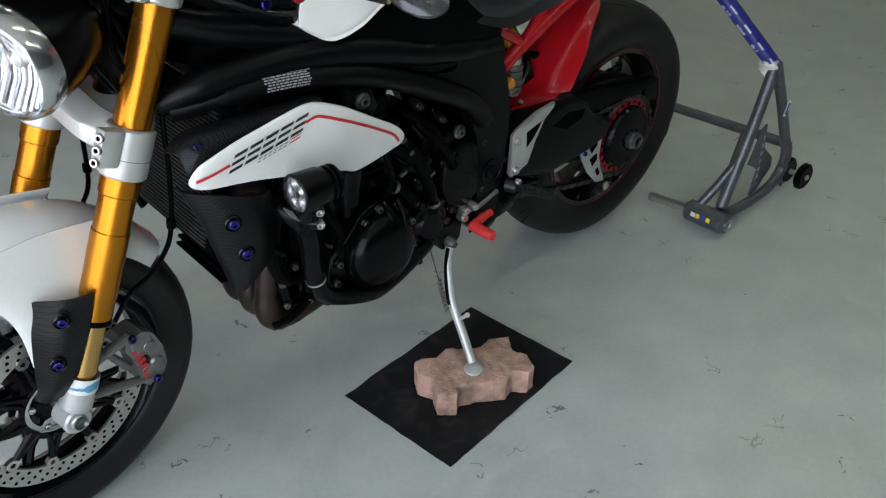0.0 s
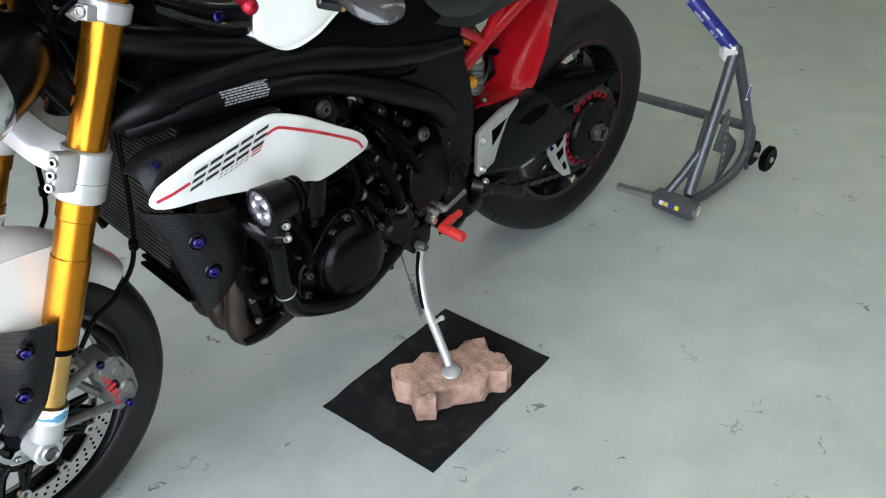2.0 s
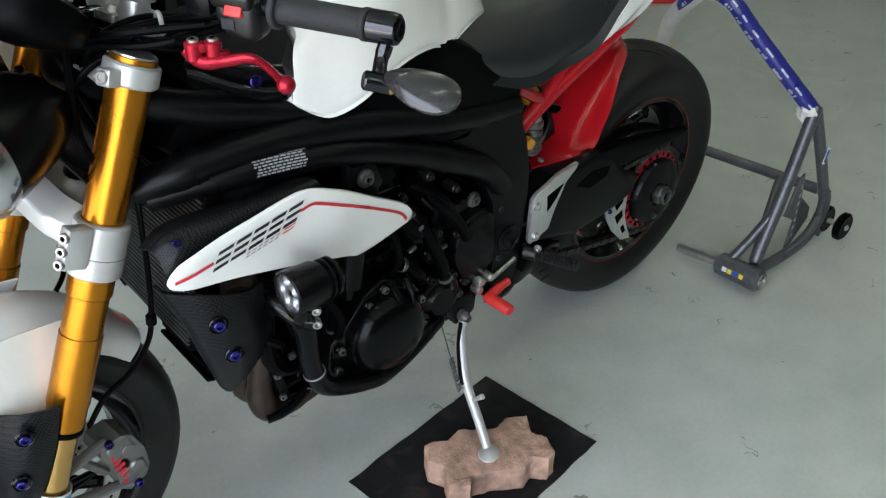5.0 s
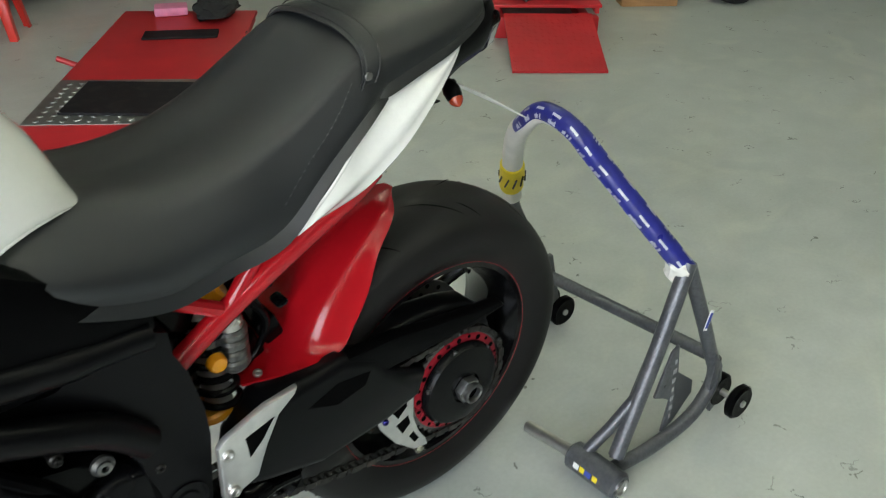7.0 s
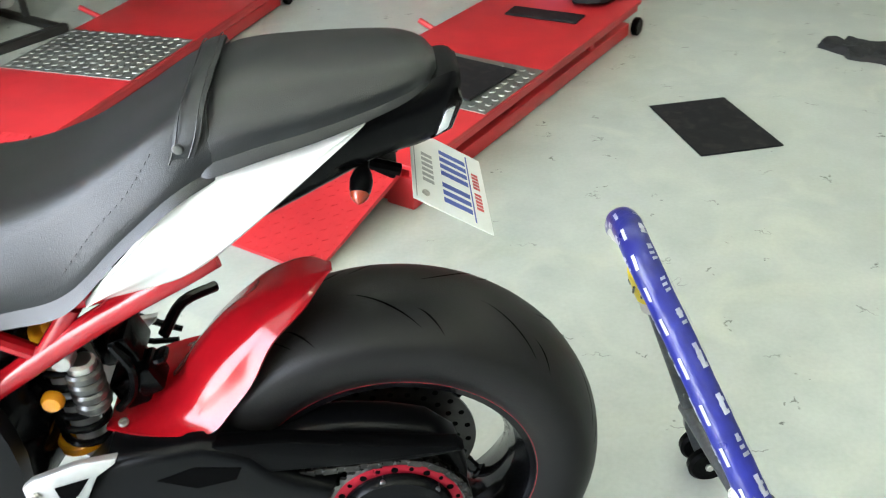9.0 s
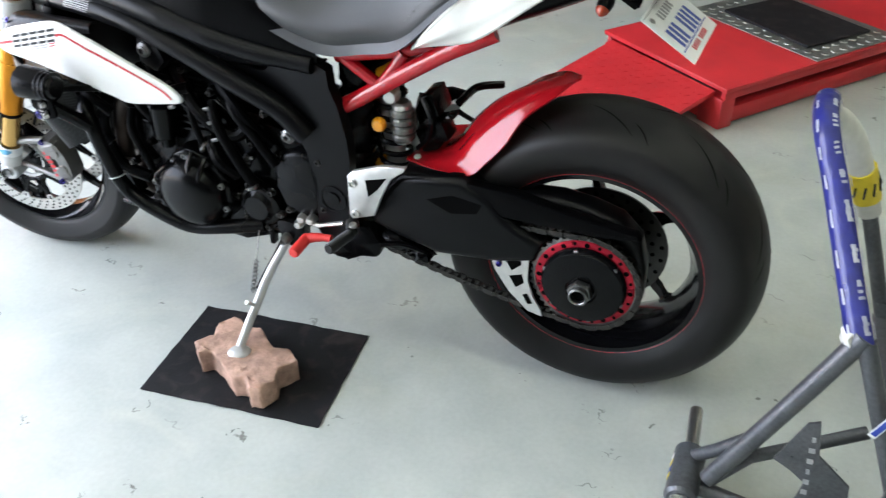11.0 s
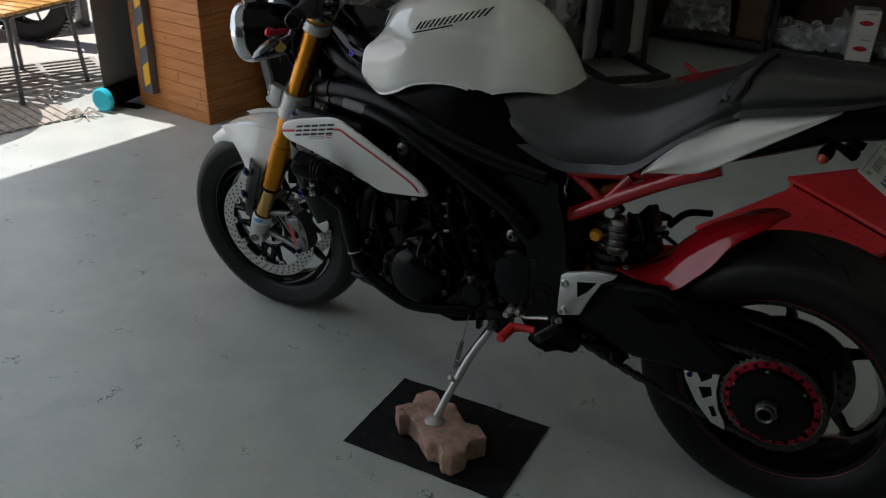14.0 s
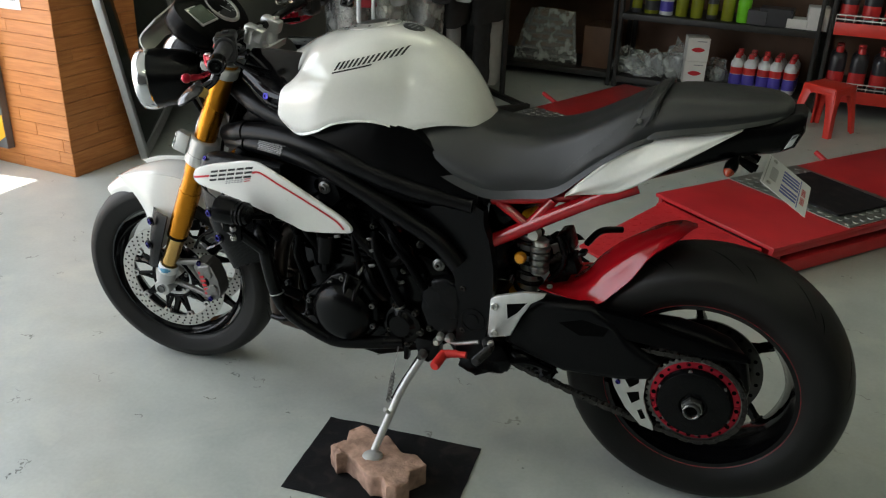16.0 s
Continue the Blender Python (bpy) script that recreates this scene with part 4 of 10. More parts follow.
rnd = random.Random(11)
proto = bottle(pose(0.46, SY - 0.10, 0.076), 0.040, 0.225, BOTTLE_WHITE, BOTTLE_RED, BOTTLE_BLUE, "white bottle with red cap and red and blue-violet label", "white bottles on the low shelf", 1.0, BOTTLE_RED)
for i in range(5):
    for j in range(3):
        if i or j:
            copy_thing(proto, pose(0.46 - i * 0.083 + rnd.uniform(-.006, .006), SY - 0.10 - j * 0.085, 0.076, 0, 0, rnd.uniform(-40, 40)))
kinds = [(BOTTLE_WHITE, BOTTLE_BLUE, BOTTLE_BLUE, 0.045, 0.21), (BOTTLE_OLIVE, BOTTLE_DARK, None, 0.04, 0.24), (BOTTLE_DARK, BOTTLE_DARK, BOTTLE_OLIVE, 0.034, 0.23), (BOTTLE_GREEN, BOTTLE_GREEN, None, 0.042, 0.24),
         (BOTTLE_DARK, BOTTLE_GREEN, BOTTLE_DARK, 0.035, 0.20), (BOTTLE_OLIVE, BOTTLE_DARK, BOTTLE_DARK, 0.05, 0.2)]
order = [2, 5, 0, 1, 1, 2, 1, 3]
x = 1.16
for i, k in enumerate(order):
    body, cap, band, r, h = kinds[k]
    bottle(pose(x, SY - 0.09 - rnd.uniform(0, 0.03), 0.496), r, h, body, cap, band, {0: "white and blue cleaner bottle", 1: "olive-yellow liquid bottle", 2: "dark bottle with a yellow label", 3: "bright green spray can", 4: "dark bottle with a green cap", 5: "squat olive-yellow bottle"}[k] + " on the shelf", "bottles on the upper shelf")
    x -= 0.098
for i, (w, h, mt) in enumerate(((0.12, 0.09, BOTTLE_DARK), (0.2, 0.11, BOTTLE_DARK), (0.14, 0.06, CARD_WHITE), (0.12, 0.14, CARD_WHITE))):
    b = bmesh.new()
    box(b, (0, 0, h / 2), (w, 0.12, h), None, 0.003, 1)
    o = tagged(part("carton", b, mt, None, "", False), "small product carton on the upper shelf", "box", "cartons on the upper shelf")
    o.matrix_world = pose(0.38 - i * 0.105 - (0.03 if i > 1 else 0), SY - 0.10, 0.496 + (0.0 if i != 3 else 0), 0, 0, 4 * i - 5)
oil = bottle(pose(-0.13, SY - 0.06, 0.161), 0.05, 0.26, BOTTLE_DARK, BOTTLE_RED, BOTTLE_RED, "black and red engine oil bottle", "engine oil bottles", 0.7)
for lv in (0.161, 0.561):
    for i in range(8):
        for j in range(2):
            if lv > 0.3 or i or j:
                copy_thing(oil, pose(-0.13 - i * 0.125, SY - 0.06 - j * 0.12, lv, 0, 0, rnd.uniform(-12, 12)))
for z in (0.0, 0.153):
    t = thing("filter_box", "white card box with a red printed mark", "box", pose(0.73, SY - 0.09, 0.076 + z, 0, 0, 14 + z * 20), "stacked filter boxes")
    b = bmesh.new()
    box(b, (0, 0, 0.076), (0.14, 0.14, 0.151), None, 0.002, 1)
    part("carton", b, CARD_WHITE, t, smooth=False)
    b = bmesh.new()
    grid(b, [[(-0.042 + 0.012 * i, 0.0712, 0.076 + s * 0.016 * math.sin(math.pi * (i + 0.5) / 8)) for i in range(8)] for s in (-1, 1)], 1, 1, 0.0004)
    part("print", b, STRIPE_RED, t)
    b = bmesh.new()
    box(b, (-0.02, 0.0712, 0.13), (0.06, 0.0006, 0.006))
    part("print", b, DECAL_GREY, t)
for x, y, s, sd in ((1.08, -0.16, (0.13, 0.10, 0.09), 2.1), (0.90, -0.15, (0.10, 0.09, 0.10), 3.4), (0.78, -0.17, (0.09, 0.09, 0.12), 4.2), (0.97, -0.06, (0.10, 0.05, 0.04), 5.2), (0.50, -0.2, (0.07, 0.06, 0.08), 6.3)):
    b = bmesh.new()
    heap(b, (0, 0, s[2] * 0.8), s, 3, 0.5, sd, 0.0)
    t = thing("wrapped_part", "grey spare part wrapped in crumpled clear plastic film", "bag", pose(x + 0.09, SY + y, 0.076), "wrapped parts on the low shelf")
    part("film", b, FILM, t, smooth=False)
    b = bmesh.new()
    heap(b, (0, 0, s[2] * 0.6), (s[0] * .7, s[1] * .7, s[2] * .7), 2, 0.3, sd + 1, 0.002)
    part("contents", b, CLOTH_GREY, t)
t = thing("bagged_backrest", "grey slatted object in a clear plastic bag on the low shelf", "bag", pose(1.78, SY - 0.18, 0.091, 0, 0, 0))
b = bmesh.new()
for i in range(6):
    z = 0.03 + i * 0.05
    bar(b, (-0.20 + 0.012 * i, 0.02 - 0.012 * i, z), (0.20 - 0.012 * i, 0.02 - 0.012 * i, z), 0.012, 8)
for sx in (-1, 1):
    bar(b, (sx * 0.21, 0.03, 0.012), (sx * 0.15, -0.06, 0.34), 0.012, 8)
part("slat", b, RAIL_GREY, t)
b = bmesh.new()
grid(b, [[(-0.24, 0.07, 0.0), (0, 0.08, 0.002), (0.24, 0.07, 0.0)], [(-0.21, 0.05, 0.15), (0, 0.06, 0.15), (0.21, 0.05, 0.15)], [(-0.16, -0.02, 0.35), (0, -0.015, 0.36), (0.16, -0.02, 0.35)]], 6, 8, 0.001)
crumple(b, 0.012, 14, 2.0)
part("film", b, FILM, t, smooth=False)
b = bmesh.new()
box(b, (0, 0, 0.14), (0.20, 0.3, 0.28), None, 0.003)
o = tagged(part("carton", b, BROWN_BOARD), "plain brown carton on the low shelf", "box")
o.matrix_world = pose(1.40, SY - 0.24, 0.091)
b = bmesh.new()
box(b, (0, 0, 0.13), (0.34, 0.3, 0.26), None, 0.01)
o = tagged(part("case", b, BOTTLE_DARK), "black plastic case on the low shelf", "case")
o.matrix_world = pose(2.42, SY - 0.24, 0.091)
for x in (1.62, 2.05):
    t = thing("wheel_rim", "small silver spoked wheel rim lying on the shelf", "wheel", pose(x, SY - 0.16, 0.662), "wheel rims on the shelf")
    b = bmesh.new()
    tube(b, [(0.15 * math.cos(a * math.pi / 16), 0.15 * math.sin(a * math.pi / 16), 0.022) for a in range(32)], 0.02, 8, closed=True)
    part("rim", b, ALU, t)
    b = bmesh.new()
    for a in range(5):
        bar(b, (0, 0, 0.02), (0.14 * math.cos(a * 1.2566), 0.14 * math.sin(a * 1.2566), 0.02), 0.01, 8)
    part("spoke", b, ALU, t)

# ---- rack of riding suits ----
t = thing("clothes_rack", "black steel clothes rack with a slatted floor base", "clothes rack", pose(2.12, -2.80, 0, 0, 0, 53))
b = bmesh.new()
for y in (-0.28, 0.28):
    box(b, (0, y, 0.02), (1.2, 0.04, 0.04), None, 0.003)
for x in (-0.58, -0.2, 0.2, 0.58):
    box(b, (x, 0, 0.018), (0.04, 0.52, 0.03), None, 0.003)
part("base", b, SHELF_BLACK, t)
for x in (-0.58, 0.58):
    b = bmesh.new()
    bar(b, (x, 0, 0.03), (x, 0, 1.7), 0.018)
    part("post", b, SHELF_BLACK, t)
b = bmesh.new()
bar(b, (-0.6, 0, 1.68), (0.6, 0, 1.68), 0.015)
part("rail", b, SHELF_BLACK, t)


def suit(m, coat, arm, leg_a, leg_b, film, sd, label):
    """Riding jacket on a hanger with the trousers hanging below it."""
    t = thing("riding_suit", label, "clothing", m, "riding suits on the rack")
    for s in (-1, 1):
        b = bmesh.new()
        grid(b, [[(s * 0.085 + w * math.cos(a * math.pi / 4), d * math.sin(a * math.pi / 4), z) for a in range(8)] for z, w, d in ((0.10, 0.075, 0.030), (0.3, 0.082, 0.034), (0.52, 0.088, 0.04), (0.78, 0.092, 0.05))], 4, 3, closed_v=True)
        crumple(b, 0.016, 11, sd + s)
        part("trouser_leg", b, leg_a if s < 0 else leg_b, t)
    b = bmesh.new()
    grid(b, [[(w * math.cos(a * math.pi / 6), d * math.sin(a * math.pi / 6), z) for a in range(12)] for z, w, d in ((0.50, 0.19, 0.06), (0.56, 0.20, 0.07), (0.8, 0.21, 0.08), (1.2, 0.22, 0.09), (1.42, 0.2, 0.08), (1.5, 0.07, 0.05))], 4, 3, closed_v=True)
    crumple(b, 0.02, 8, sd)
    part("jacket", b, coat, t)
    b = bmesh.new()
    for s in (-1, 1):
        tube(b, smooth_line([(s * 0.19, 0, 1.4), (s * 0.245, 0.03, 1.1), (s * 0.235, 0.07, 0.85), (s * 0.215, 0.09, 0.66)], 6), [0.065, 0.06, 0.055, 0.048], 12, flat=0.7)
    crumple(b, 0.014, 11, sd)
    part("sleeve", b, arm, t)
    b = bmesh.new()
    box(b, (-0.13, 0.083, 0.92), (0.012, 0.006, 0.22), turn('Y', 8), 0.002)
    part("chest_trim", b, CLOTH_WHITE if coat is not CLOTH_WHITE else CLOTH_BLACK, t)
    if film:
        b = bmesh.new()
        grid(b, [[(w * math.cos(a * math.pi / 5), d * math.sin(a * math.pi / 5), z) for a in range(10)] for z, w, d in ((0.30, 0.2, 0.11), (0.6, 0.25, 0.13), (1.1, 0.27, 0.13), (1.5, 0.1, 0.07))], 6, 3, closed_v=True)
        crumple(b, 0.045, 8, sd + 3)
        part("film", b, FILM, t, smooth=False)
    b = bmesh.new()
    tube(b, smooth_line([(0, 0, 1.49), (0, 0, 1.64), (0, 0.02, 1.70), (0, 0.035, 1.67)], 4), 0.004, 6)
    part("hanger", b, CHROME, t)
    return t


RK = pose(2.12, -2.80, 0, 0, 0, 53)
SUITS = ((CLOTH_BLACK, CLOTH_WHITE, CLOTH_PALE, CLOTH_BLACK, False, 30, "black riding suit with pale sleeves hanging on the rack"),
         (CLOTH_BLACK, CLOTH_GREY, CLOTH_BLACK, CLOTH_GREY, False, 48, "black and grey textile riding suit hanging on the rack"),
         (CLOTH_GREY, CLOTH_BLACK, CLOTH_BLACK, CLOTH_PALE, True, 66, "grey riding suit in clear plastic film on the rack"),
         (CLOTH_PALE, CLOTH_GREY, CLOTH_GREY, CLOTH_GREY, True, 60, "pale riding suit in clear plastic film on the rack"),
         (CLOTH_WHITE, CLOTH_RED, CLOTH_GREY, CLOTH_BLACK, True, 70, "white and red riding suit in clear film on the rack"))
for i, (a, c, e, g, f, rz, lab) in enumerate(SUITS):
    suit(RK @ pose(-0.46 + i * 0.23, 0.0, 0.0, 0, 0, rz), a, c, e, g, f, i * 3.1, lab)

# glass counter behind the bike
t = thing("glass_counter", "low glass display counter with packed goods in clear film", "counter", pose(2.45, -1.95, 0, 0, 0, 20))
b = bmesh.new()
box(b, (0, 0, 0.2), (0.8, 0.45, 0.4), None, 0.004)
part("base", b, SHELF_BLACK, t)
b = bmesh.new()
for sx in (-1, 1):
    for sy in (-1, 1):
        box(b, (sx * 0.39, sy * 0.215, 0.63), (0.02, 0.02, 0.46), None, 0.002)
for sy in (-1, 1):
    box(b, (0, sy * 0.215, 0.87), (0.76, 0.02, 0.02), None, 0.002)
part("frame", b, ALU_FRAME, t)
b = bmesh.new()
box(b, (0, 0, 0.885), (0.8, 0.45, 0.008))
part("top_pane", b, LENS, t, "clear glass top")
b = bmesh.new()
heap(b, (0, 0, 0.95), (0.22, 0.14, 0.07), 3, 0.5, 3.3, 0.8905)
o = tagged(part("wrapped_part", b, FILM, None, "", False), "goods in crumpled clear film on the counter", "bag")
o.matrix_world = pose(2.45, -1.95, 0)

# ---- the motorcycle ----
BM = Matrix.Translation((0, 0.003, 0)) @ turn('Z', 2.0) @ turn('X', -1.0)
bike = thing("motorcycle", "white naked motorcycle with gold forks on its side stand", "motorcycle", BM)


def bp(name, bm, material, parent=None, label="", **k):
    return part(name, bm, material, bike if parent is None else parent, label, **k)


# steering turned to the left about the head axis
STEER = 8.5
HEAD = V(1.165, 0, 0.93)
HDIR = V(-0.37, 0, 0.93).normalized()
FM = Matrix.Translation(HEAD) @ Matrix.Rotation(radians(STEER), 4, HDIR) @ Matrix.Translation(-HEAD)
FI = FM.inverted()


def fp(name, bm, material, parent=None, label="", **k):
    """A part of the front assembly, drawn straight ahead and then steered."""
    bmesh.ops.transform(bm, matrix=FM, verts=bm.verts)
    return part(name, bm, material, bike if parent is None else parent, label, **k)


def st(x, y, z):
    """A place as it stands steered, taken back to straight ahead."""
    return FI @ V(x, y, z)


def mir(p):
    return V(p[0], -p[1], p[2])


def tyre(cx, cz, R, w, seat, name):
    prof = [(seat, -w * 0.40), (seat + 0.012, -w * 0.44), (seat + 0.03, -w * 0.485), (seat + (R - seat) * 0.52, -w * 0.5), (seat + (R - seat) * 0.74, -w * 0.45),
            (seat + (R - seat) * 0.90, -w * 0.30), (seat + (R - seat) * 0.98, -w * 0.13)]
    prof = prof + [(R, 0)] + [(r, -y) for r, y in prof[::-1]]
    fine = [(p.x, p.y) for p in smooth_line([(r, y, 0) for r, y in prof], 3)]
    b = bmesh.new()
    lathe(b, fine + [(seat - 0.004, w * 0.36), (seat - 0.004, -w * 0.36)], (cx, 0, cz), 96, True)
    return b, fine


def grooves(cx, cz, prof, R, n, w, flip=1):
    """Long slanted dark strips laid on the tyre's crown, for the shade in tread cuts."""
    b = bmesh.new()
    crown = [(r, y) for r, y in prof if abs(y) < w * 0.44]

    def on(a, y):
        best = crown[0][0]
        for (r0, y0), (r1, y1) in zip(crown, crown[1:]):
            if y0 <= y <= y1:
                best = r0 + (r1 - r0) * (y - y0) / max(1e-9, y1 - y0)
        r = best + 0.0016
        return V(cx + r * math.cos(a), y, cz + r * math.sin(a))
    for i in range(n):
        a0 = i * math.tau / n
        for s in (-1, 1):
            o = 0.5 * math.tau / n if s > 0 else 0
            for (ya, yb, da, wd) in ((0.06, 0.36, 0.30, 0.0028), (0.22, 0.40, 0.12, 0.002)):
                rows = []
                for k in range(9):
                    t_ = k / 8
                    a = a0 + o + (da * t_ + (0.5 * math.tau / n if wd < 0.0025 else 0)) * flip
                    y = s * w * (ya + (yb - ya) * t_ ** 1.4)
                    h = wd * math.sin(math.pi * min(0.98, max(0.02, t_ * 0.9 + 0.05)))
                    rows.append([b.verts.new(on(a - h / R, y)), b.verts.new(on(a + h / R, y))])
                for r0, r1 in zip(rows, rows[1:]):
                    b.faces.new((r0[0], r0[1], r1[1], r1[0]))
    return b


def rim(cx, cz, w, seat):
    h = w / 2
    prof = [(seat + 0.013, h), (seat + 0.013, h - 0.007), (seat, h - 0.010), (seat - 0.006, h - 0.03), (seat - 0.020, h * 0.3), (seat - 0.020, -h * 0.3), (seat - 0.006, -h + 0.03),
            (seat, -h + 0.010), (seat + 0.013, -h + 0.007), (seat + 0.013, -h), (seat - 0.004, -h), (seat - 0.014, -h + 0.02), (seat - 0.028, -h * 0.3), (seat - 0.028, h * 0.3), (seat - 0.014, h - 0.02), (seat - 0.004, h)]
    b = bmesh.new()
    lathe(b, prof, (cx, 0, cz), 72, True)
    return b


def pinstripe(cx, cz, r, y):
    b = bmesh.new()
    lathe(b, [(r - 0.0018, y), (r - 0.0018, y + 0.001), (r + 0.0018, y + 0.001), (r + 0.0018, y)], (cx, 0, cz), 72, True)
    return b


# rear wheel
RX, RZ, RR = 0.004, 0.3215, 0.3215
b, prof = tyre(RX, RZ, RR, 0.19, 0.213, "rear")
WM = Matrix.Translation((RX, -0.027, RZ)) @ turn('X', -2.0) @ Matrix.Translation((-RX, 0, -RZ))


def wp(name, bm, material, parent=None, label="", **k):
    bmesh.ops.transform(bm, matrix=WM, verts=bm.verts)
    return bp(name, bm, material, parent, label, **k)


rw = wp("rear_wheel", rim(RX, RZ, 0.152, 0.208), BLACK_GLOSS, None, "black cast rear wheel with a red pinstripe")
rt_ = wp("tyre", b, RUBBER, rw, "worn black sport tyre")
wp("tread_groove", grooves(RX, RZ, prof, RR, 11, 0.19), HOLE_SHADE, rw)
wp("pinstripe", pinstripe(RX, RZ, 0.2165, 0.0765), STRIPE_RED, rw, "red pinstripe")
wp("pinstripe", pinstripe(RX, RZ, 0.2165, -0.0775), STRIPE_RED, rw)
for i in range(5):
    b = bmesh.new()
    a = i * math.tau / 5 + radians(5)
    pts = [(RX + r * math.cos(a), y, RZ + r * math.sin(a)) for r, y in ((0.04, -0.045), (0.09, -0.05), (0.14, -0.045), (0.172, -0.036), (0.188, -0.03))]
    tube(b, smooth_line(pts, 4), [0.024, 0.019, 0.014, 0.012, 0.018], 8, flat=0.7)
    wp("spoke", b, BLACK_GLOSS, rw)
b = bmesh.new()
lathe(b, [(0, -0.085), (0.035, -0.085), (0.05, -0.07), (0.055, 0.0), (0.06, 0.03), (0, 0.03)], (RX, 0, RZ), 32)
wp("hub", b, BLACK_SATIN, rw)


def disc(cx, cz, ro, ri, y, n, rows, name="brake_disc", maker=bp, parent=None, hole_r=0.004, wave=0.0):
    b = bmesh.new()
    seg = 120
    tmp = bmesh.new()
    ring = []
    for yy, rr in ((y - 0.0025, ri), (y - 0.0025, ro), (y + 0.0025, ro), (y + 0.0025, ri)):
        ring.append([tmp.verts.new((cx + (rr + (wave * math.sin(12 * math.tau * j / seg) if rr == ro else 0)) * math.cos(math.tau * j / seg), yy, cz + (rr + (wave * math.sin(12 * math.tau * j / seg) if rr == ro else 0)) * math.sin(math.tau * j / seg))) for j in range(seg)])
    for i in range(4):
        for j in range(seg):
            tmp.faces.new((ring[i][j], ring[i][(j + 1) % seg], ring[(i + 1) % 4][(j + 1) % seg], ring[(i + 1) % 4][j]))
    absorb(b, tmp)
    d = maker(name, b, DISC, parent, "drilled steel brake disc") if maker is not wp else maker(name, b, DISC_DARK, parent, "dull drilled rear brake disc")
    # drillings are solid dark plugs, their shade given by colour
    b = bmesh.new()
    for i in range(n):
        for k, rr in enumerate(rows):
            a = math.tau * (i + k * 0.33) / n
            lathe(b, [(0, -0.0031), (hole_r, -0.0031), (hole_r, 0.0031), (0, 0.0031)], (cx + rr * math.cos(a), y, cz + rr * math.sin(a)), 8)
    maker("disc_hole", b, HOLE_SHADE, d)
    return d


disc(RX, RZ, 0.132, 0.080, -0.012, 24, (0.102, 0.120), maker=wp, parent=rw, hole_r=0.0048)
# sprocket side
b = bmesh.new()
lathe(b, [(0, 0.03), (0.10, 0.03), (0.104, 0.04), (0.100, 0.082), (0.07, 0.086), (0, 0.086)], (RX, 0, RZ), 48)
bp("hub_carrier", b, BLACK_SATIN, rw)
b = bmesh.new()
lathe(b, [(0.068, 0.094), (0.068, 0.101), (0.072, 0.103), (0.093, 0.103), (0.097, 0.101), (0.097, 0.094)], (RX, 0, RZ), 60, True)
ring_ = bp("sprocket_ring", b, RED_ANOD, rw, "red anodised sprocket carrier ring")
b = bmesh.new()
for i in range(24):
    a = math.tau * i / 24
    r_ = 0.0035 if i % 2 else 0.0052
    lathe(b, [(0, 0.1025), (r_, 0.1025), (r_, 0.1036), (0, 0.1036)], (RX + (0.091 if i % 2 else 0.089) * math.cos(a), 0, RZ + (0.091 if i % 2 else 0.089) * math.sin(a)), 10)
bp("ring_hole", b, HOLE_SHADE, ring_)
b = bmesh.new()
teeth = 44
o_ = []
for i in range(teeth * 4):
    a = math.tau * i / (teeth * 4)
    r_ = 0.107 if i % 4 in (1, 2) else 0.102
    o_.append((RX + r_ * math.cos(a), RZ + r_ * math.sin(a)))
prism(b, o_, 0.0945, 0.1005)
bp("sprocket", b, DARK_STEEL, rw, smooth=False)
b = bmesh.new()
lathe(b, [(0.083, 0.100), (0.083, 0.110), (0.077, 0.119), (0.045, 0.127), (0.030, 0.126), (0.028, 0.122), (0, 0.122)], (RX, 0, RZ), 48)
bp("hub_cover", b, BLACK_SATIN, rw)
b = bmesh.new()
for i in range(6):
    a = math.tau * i / 6 + 0.3
    bar(b, (RX + 0.078 * math.cos(a), 0.098, RZ + 0.078 * math.sin(a)), (RX + 0.078 * math.cos(a), 0.116, RZ + 0.078 * math.sin(a)), 0.005, 8)
bp("stud", b, DARK_STEEL, rw)
b = bmesh.new()
hexo = [(RX + 0.0245 * math.cos(math.tau * i / 6 + 0.2), RZ + 0.0245 * math.sin(math.tau * i / 6 + 0.2)) for i in range(6)]
prism(b, hexo, 0.122, 0.139, 0.002)
lathe(b, [(0.019, 0.138), (0.019, 0.148), (0.0155, 0.150), (0.0135, 0.148), (0.0135, 0.125)], (RX, 0, RZ), 24)
nut = bp("axle_nut", b, DARK_STEEL, rw, "dull dark steel axle nut")
b = bmesh.new()
lathe(b, [(0, 0.1395), (0.0138, 0.1395)], (RX, 0, RZ), 20)
bp("nut_bore", b, HOLE_SHADE, nut)

# chain
b = bmesh.new()
CY, FSX, FSZ, FSR, RSR = 0.0975, 0.498, 0.362, 0.038, 0.1055
pts = []
du = math.atan2(FSZ - RZ, FSX - RX)
for k in range(40):      # round the rear sprocket
    a = math.pi / 2 + 0.06 + (math.pi + 0.0) * k / 39
    pts.append(V(RX + RSR * math.cos(a), CY, RZ + RSR * math.sin(a)))
for k in range(1, 30):
    t_ = k / 30
    p0, p1 = V(RX, CY, RZ - RSR), V(FSX, CY, FSZ - FSR)
    pts.append(p0.lerp(p1, t_) + V(0, 0, -0.012 * math.sin(math.pi * t_)))
for k in range(10):
    a = -math.pi / 2 + math.pi * k / 9
    pts.append(V(FSX + FSR * math.cos(a), CY, FSZ + FSR * math.sin(a)))
for k in range(1, 30):
    t_ = k / 30
    pts.append(V(FSX, CY, FSZ + FSR).lerp(V(RX, CY, RZ + RSR), t_))
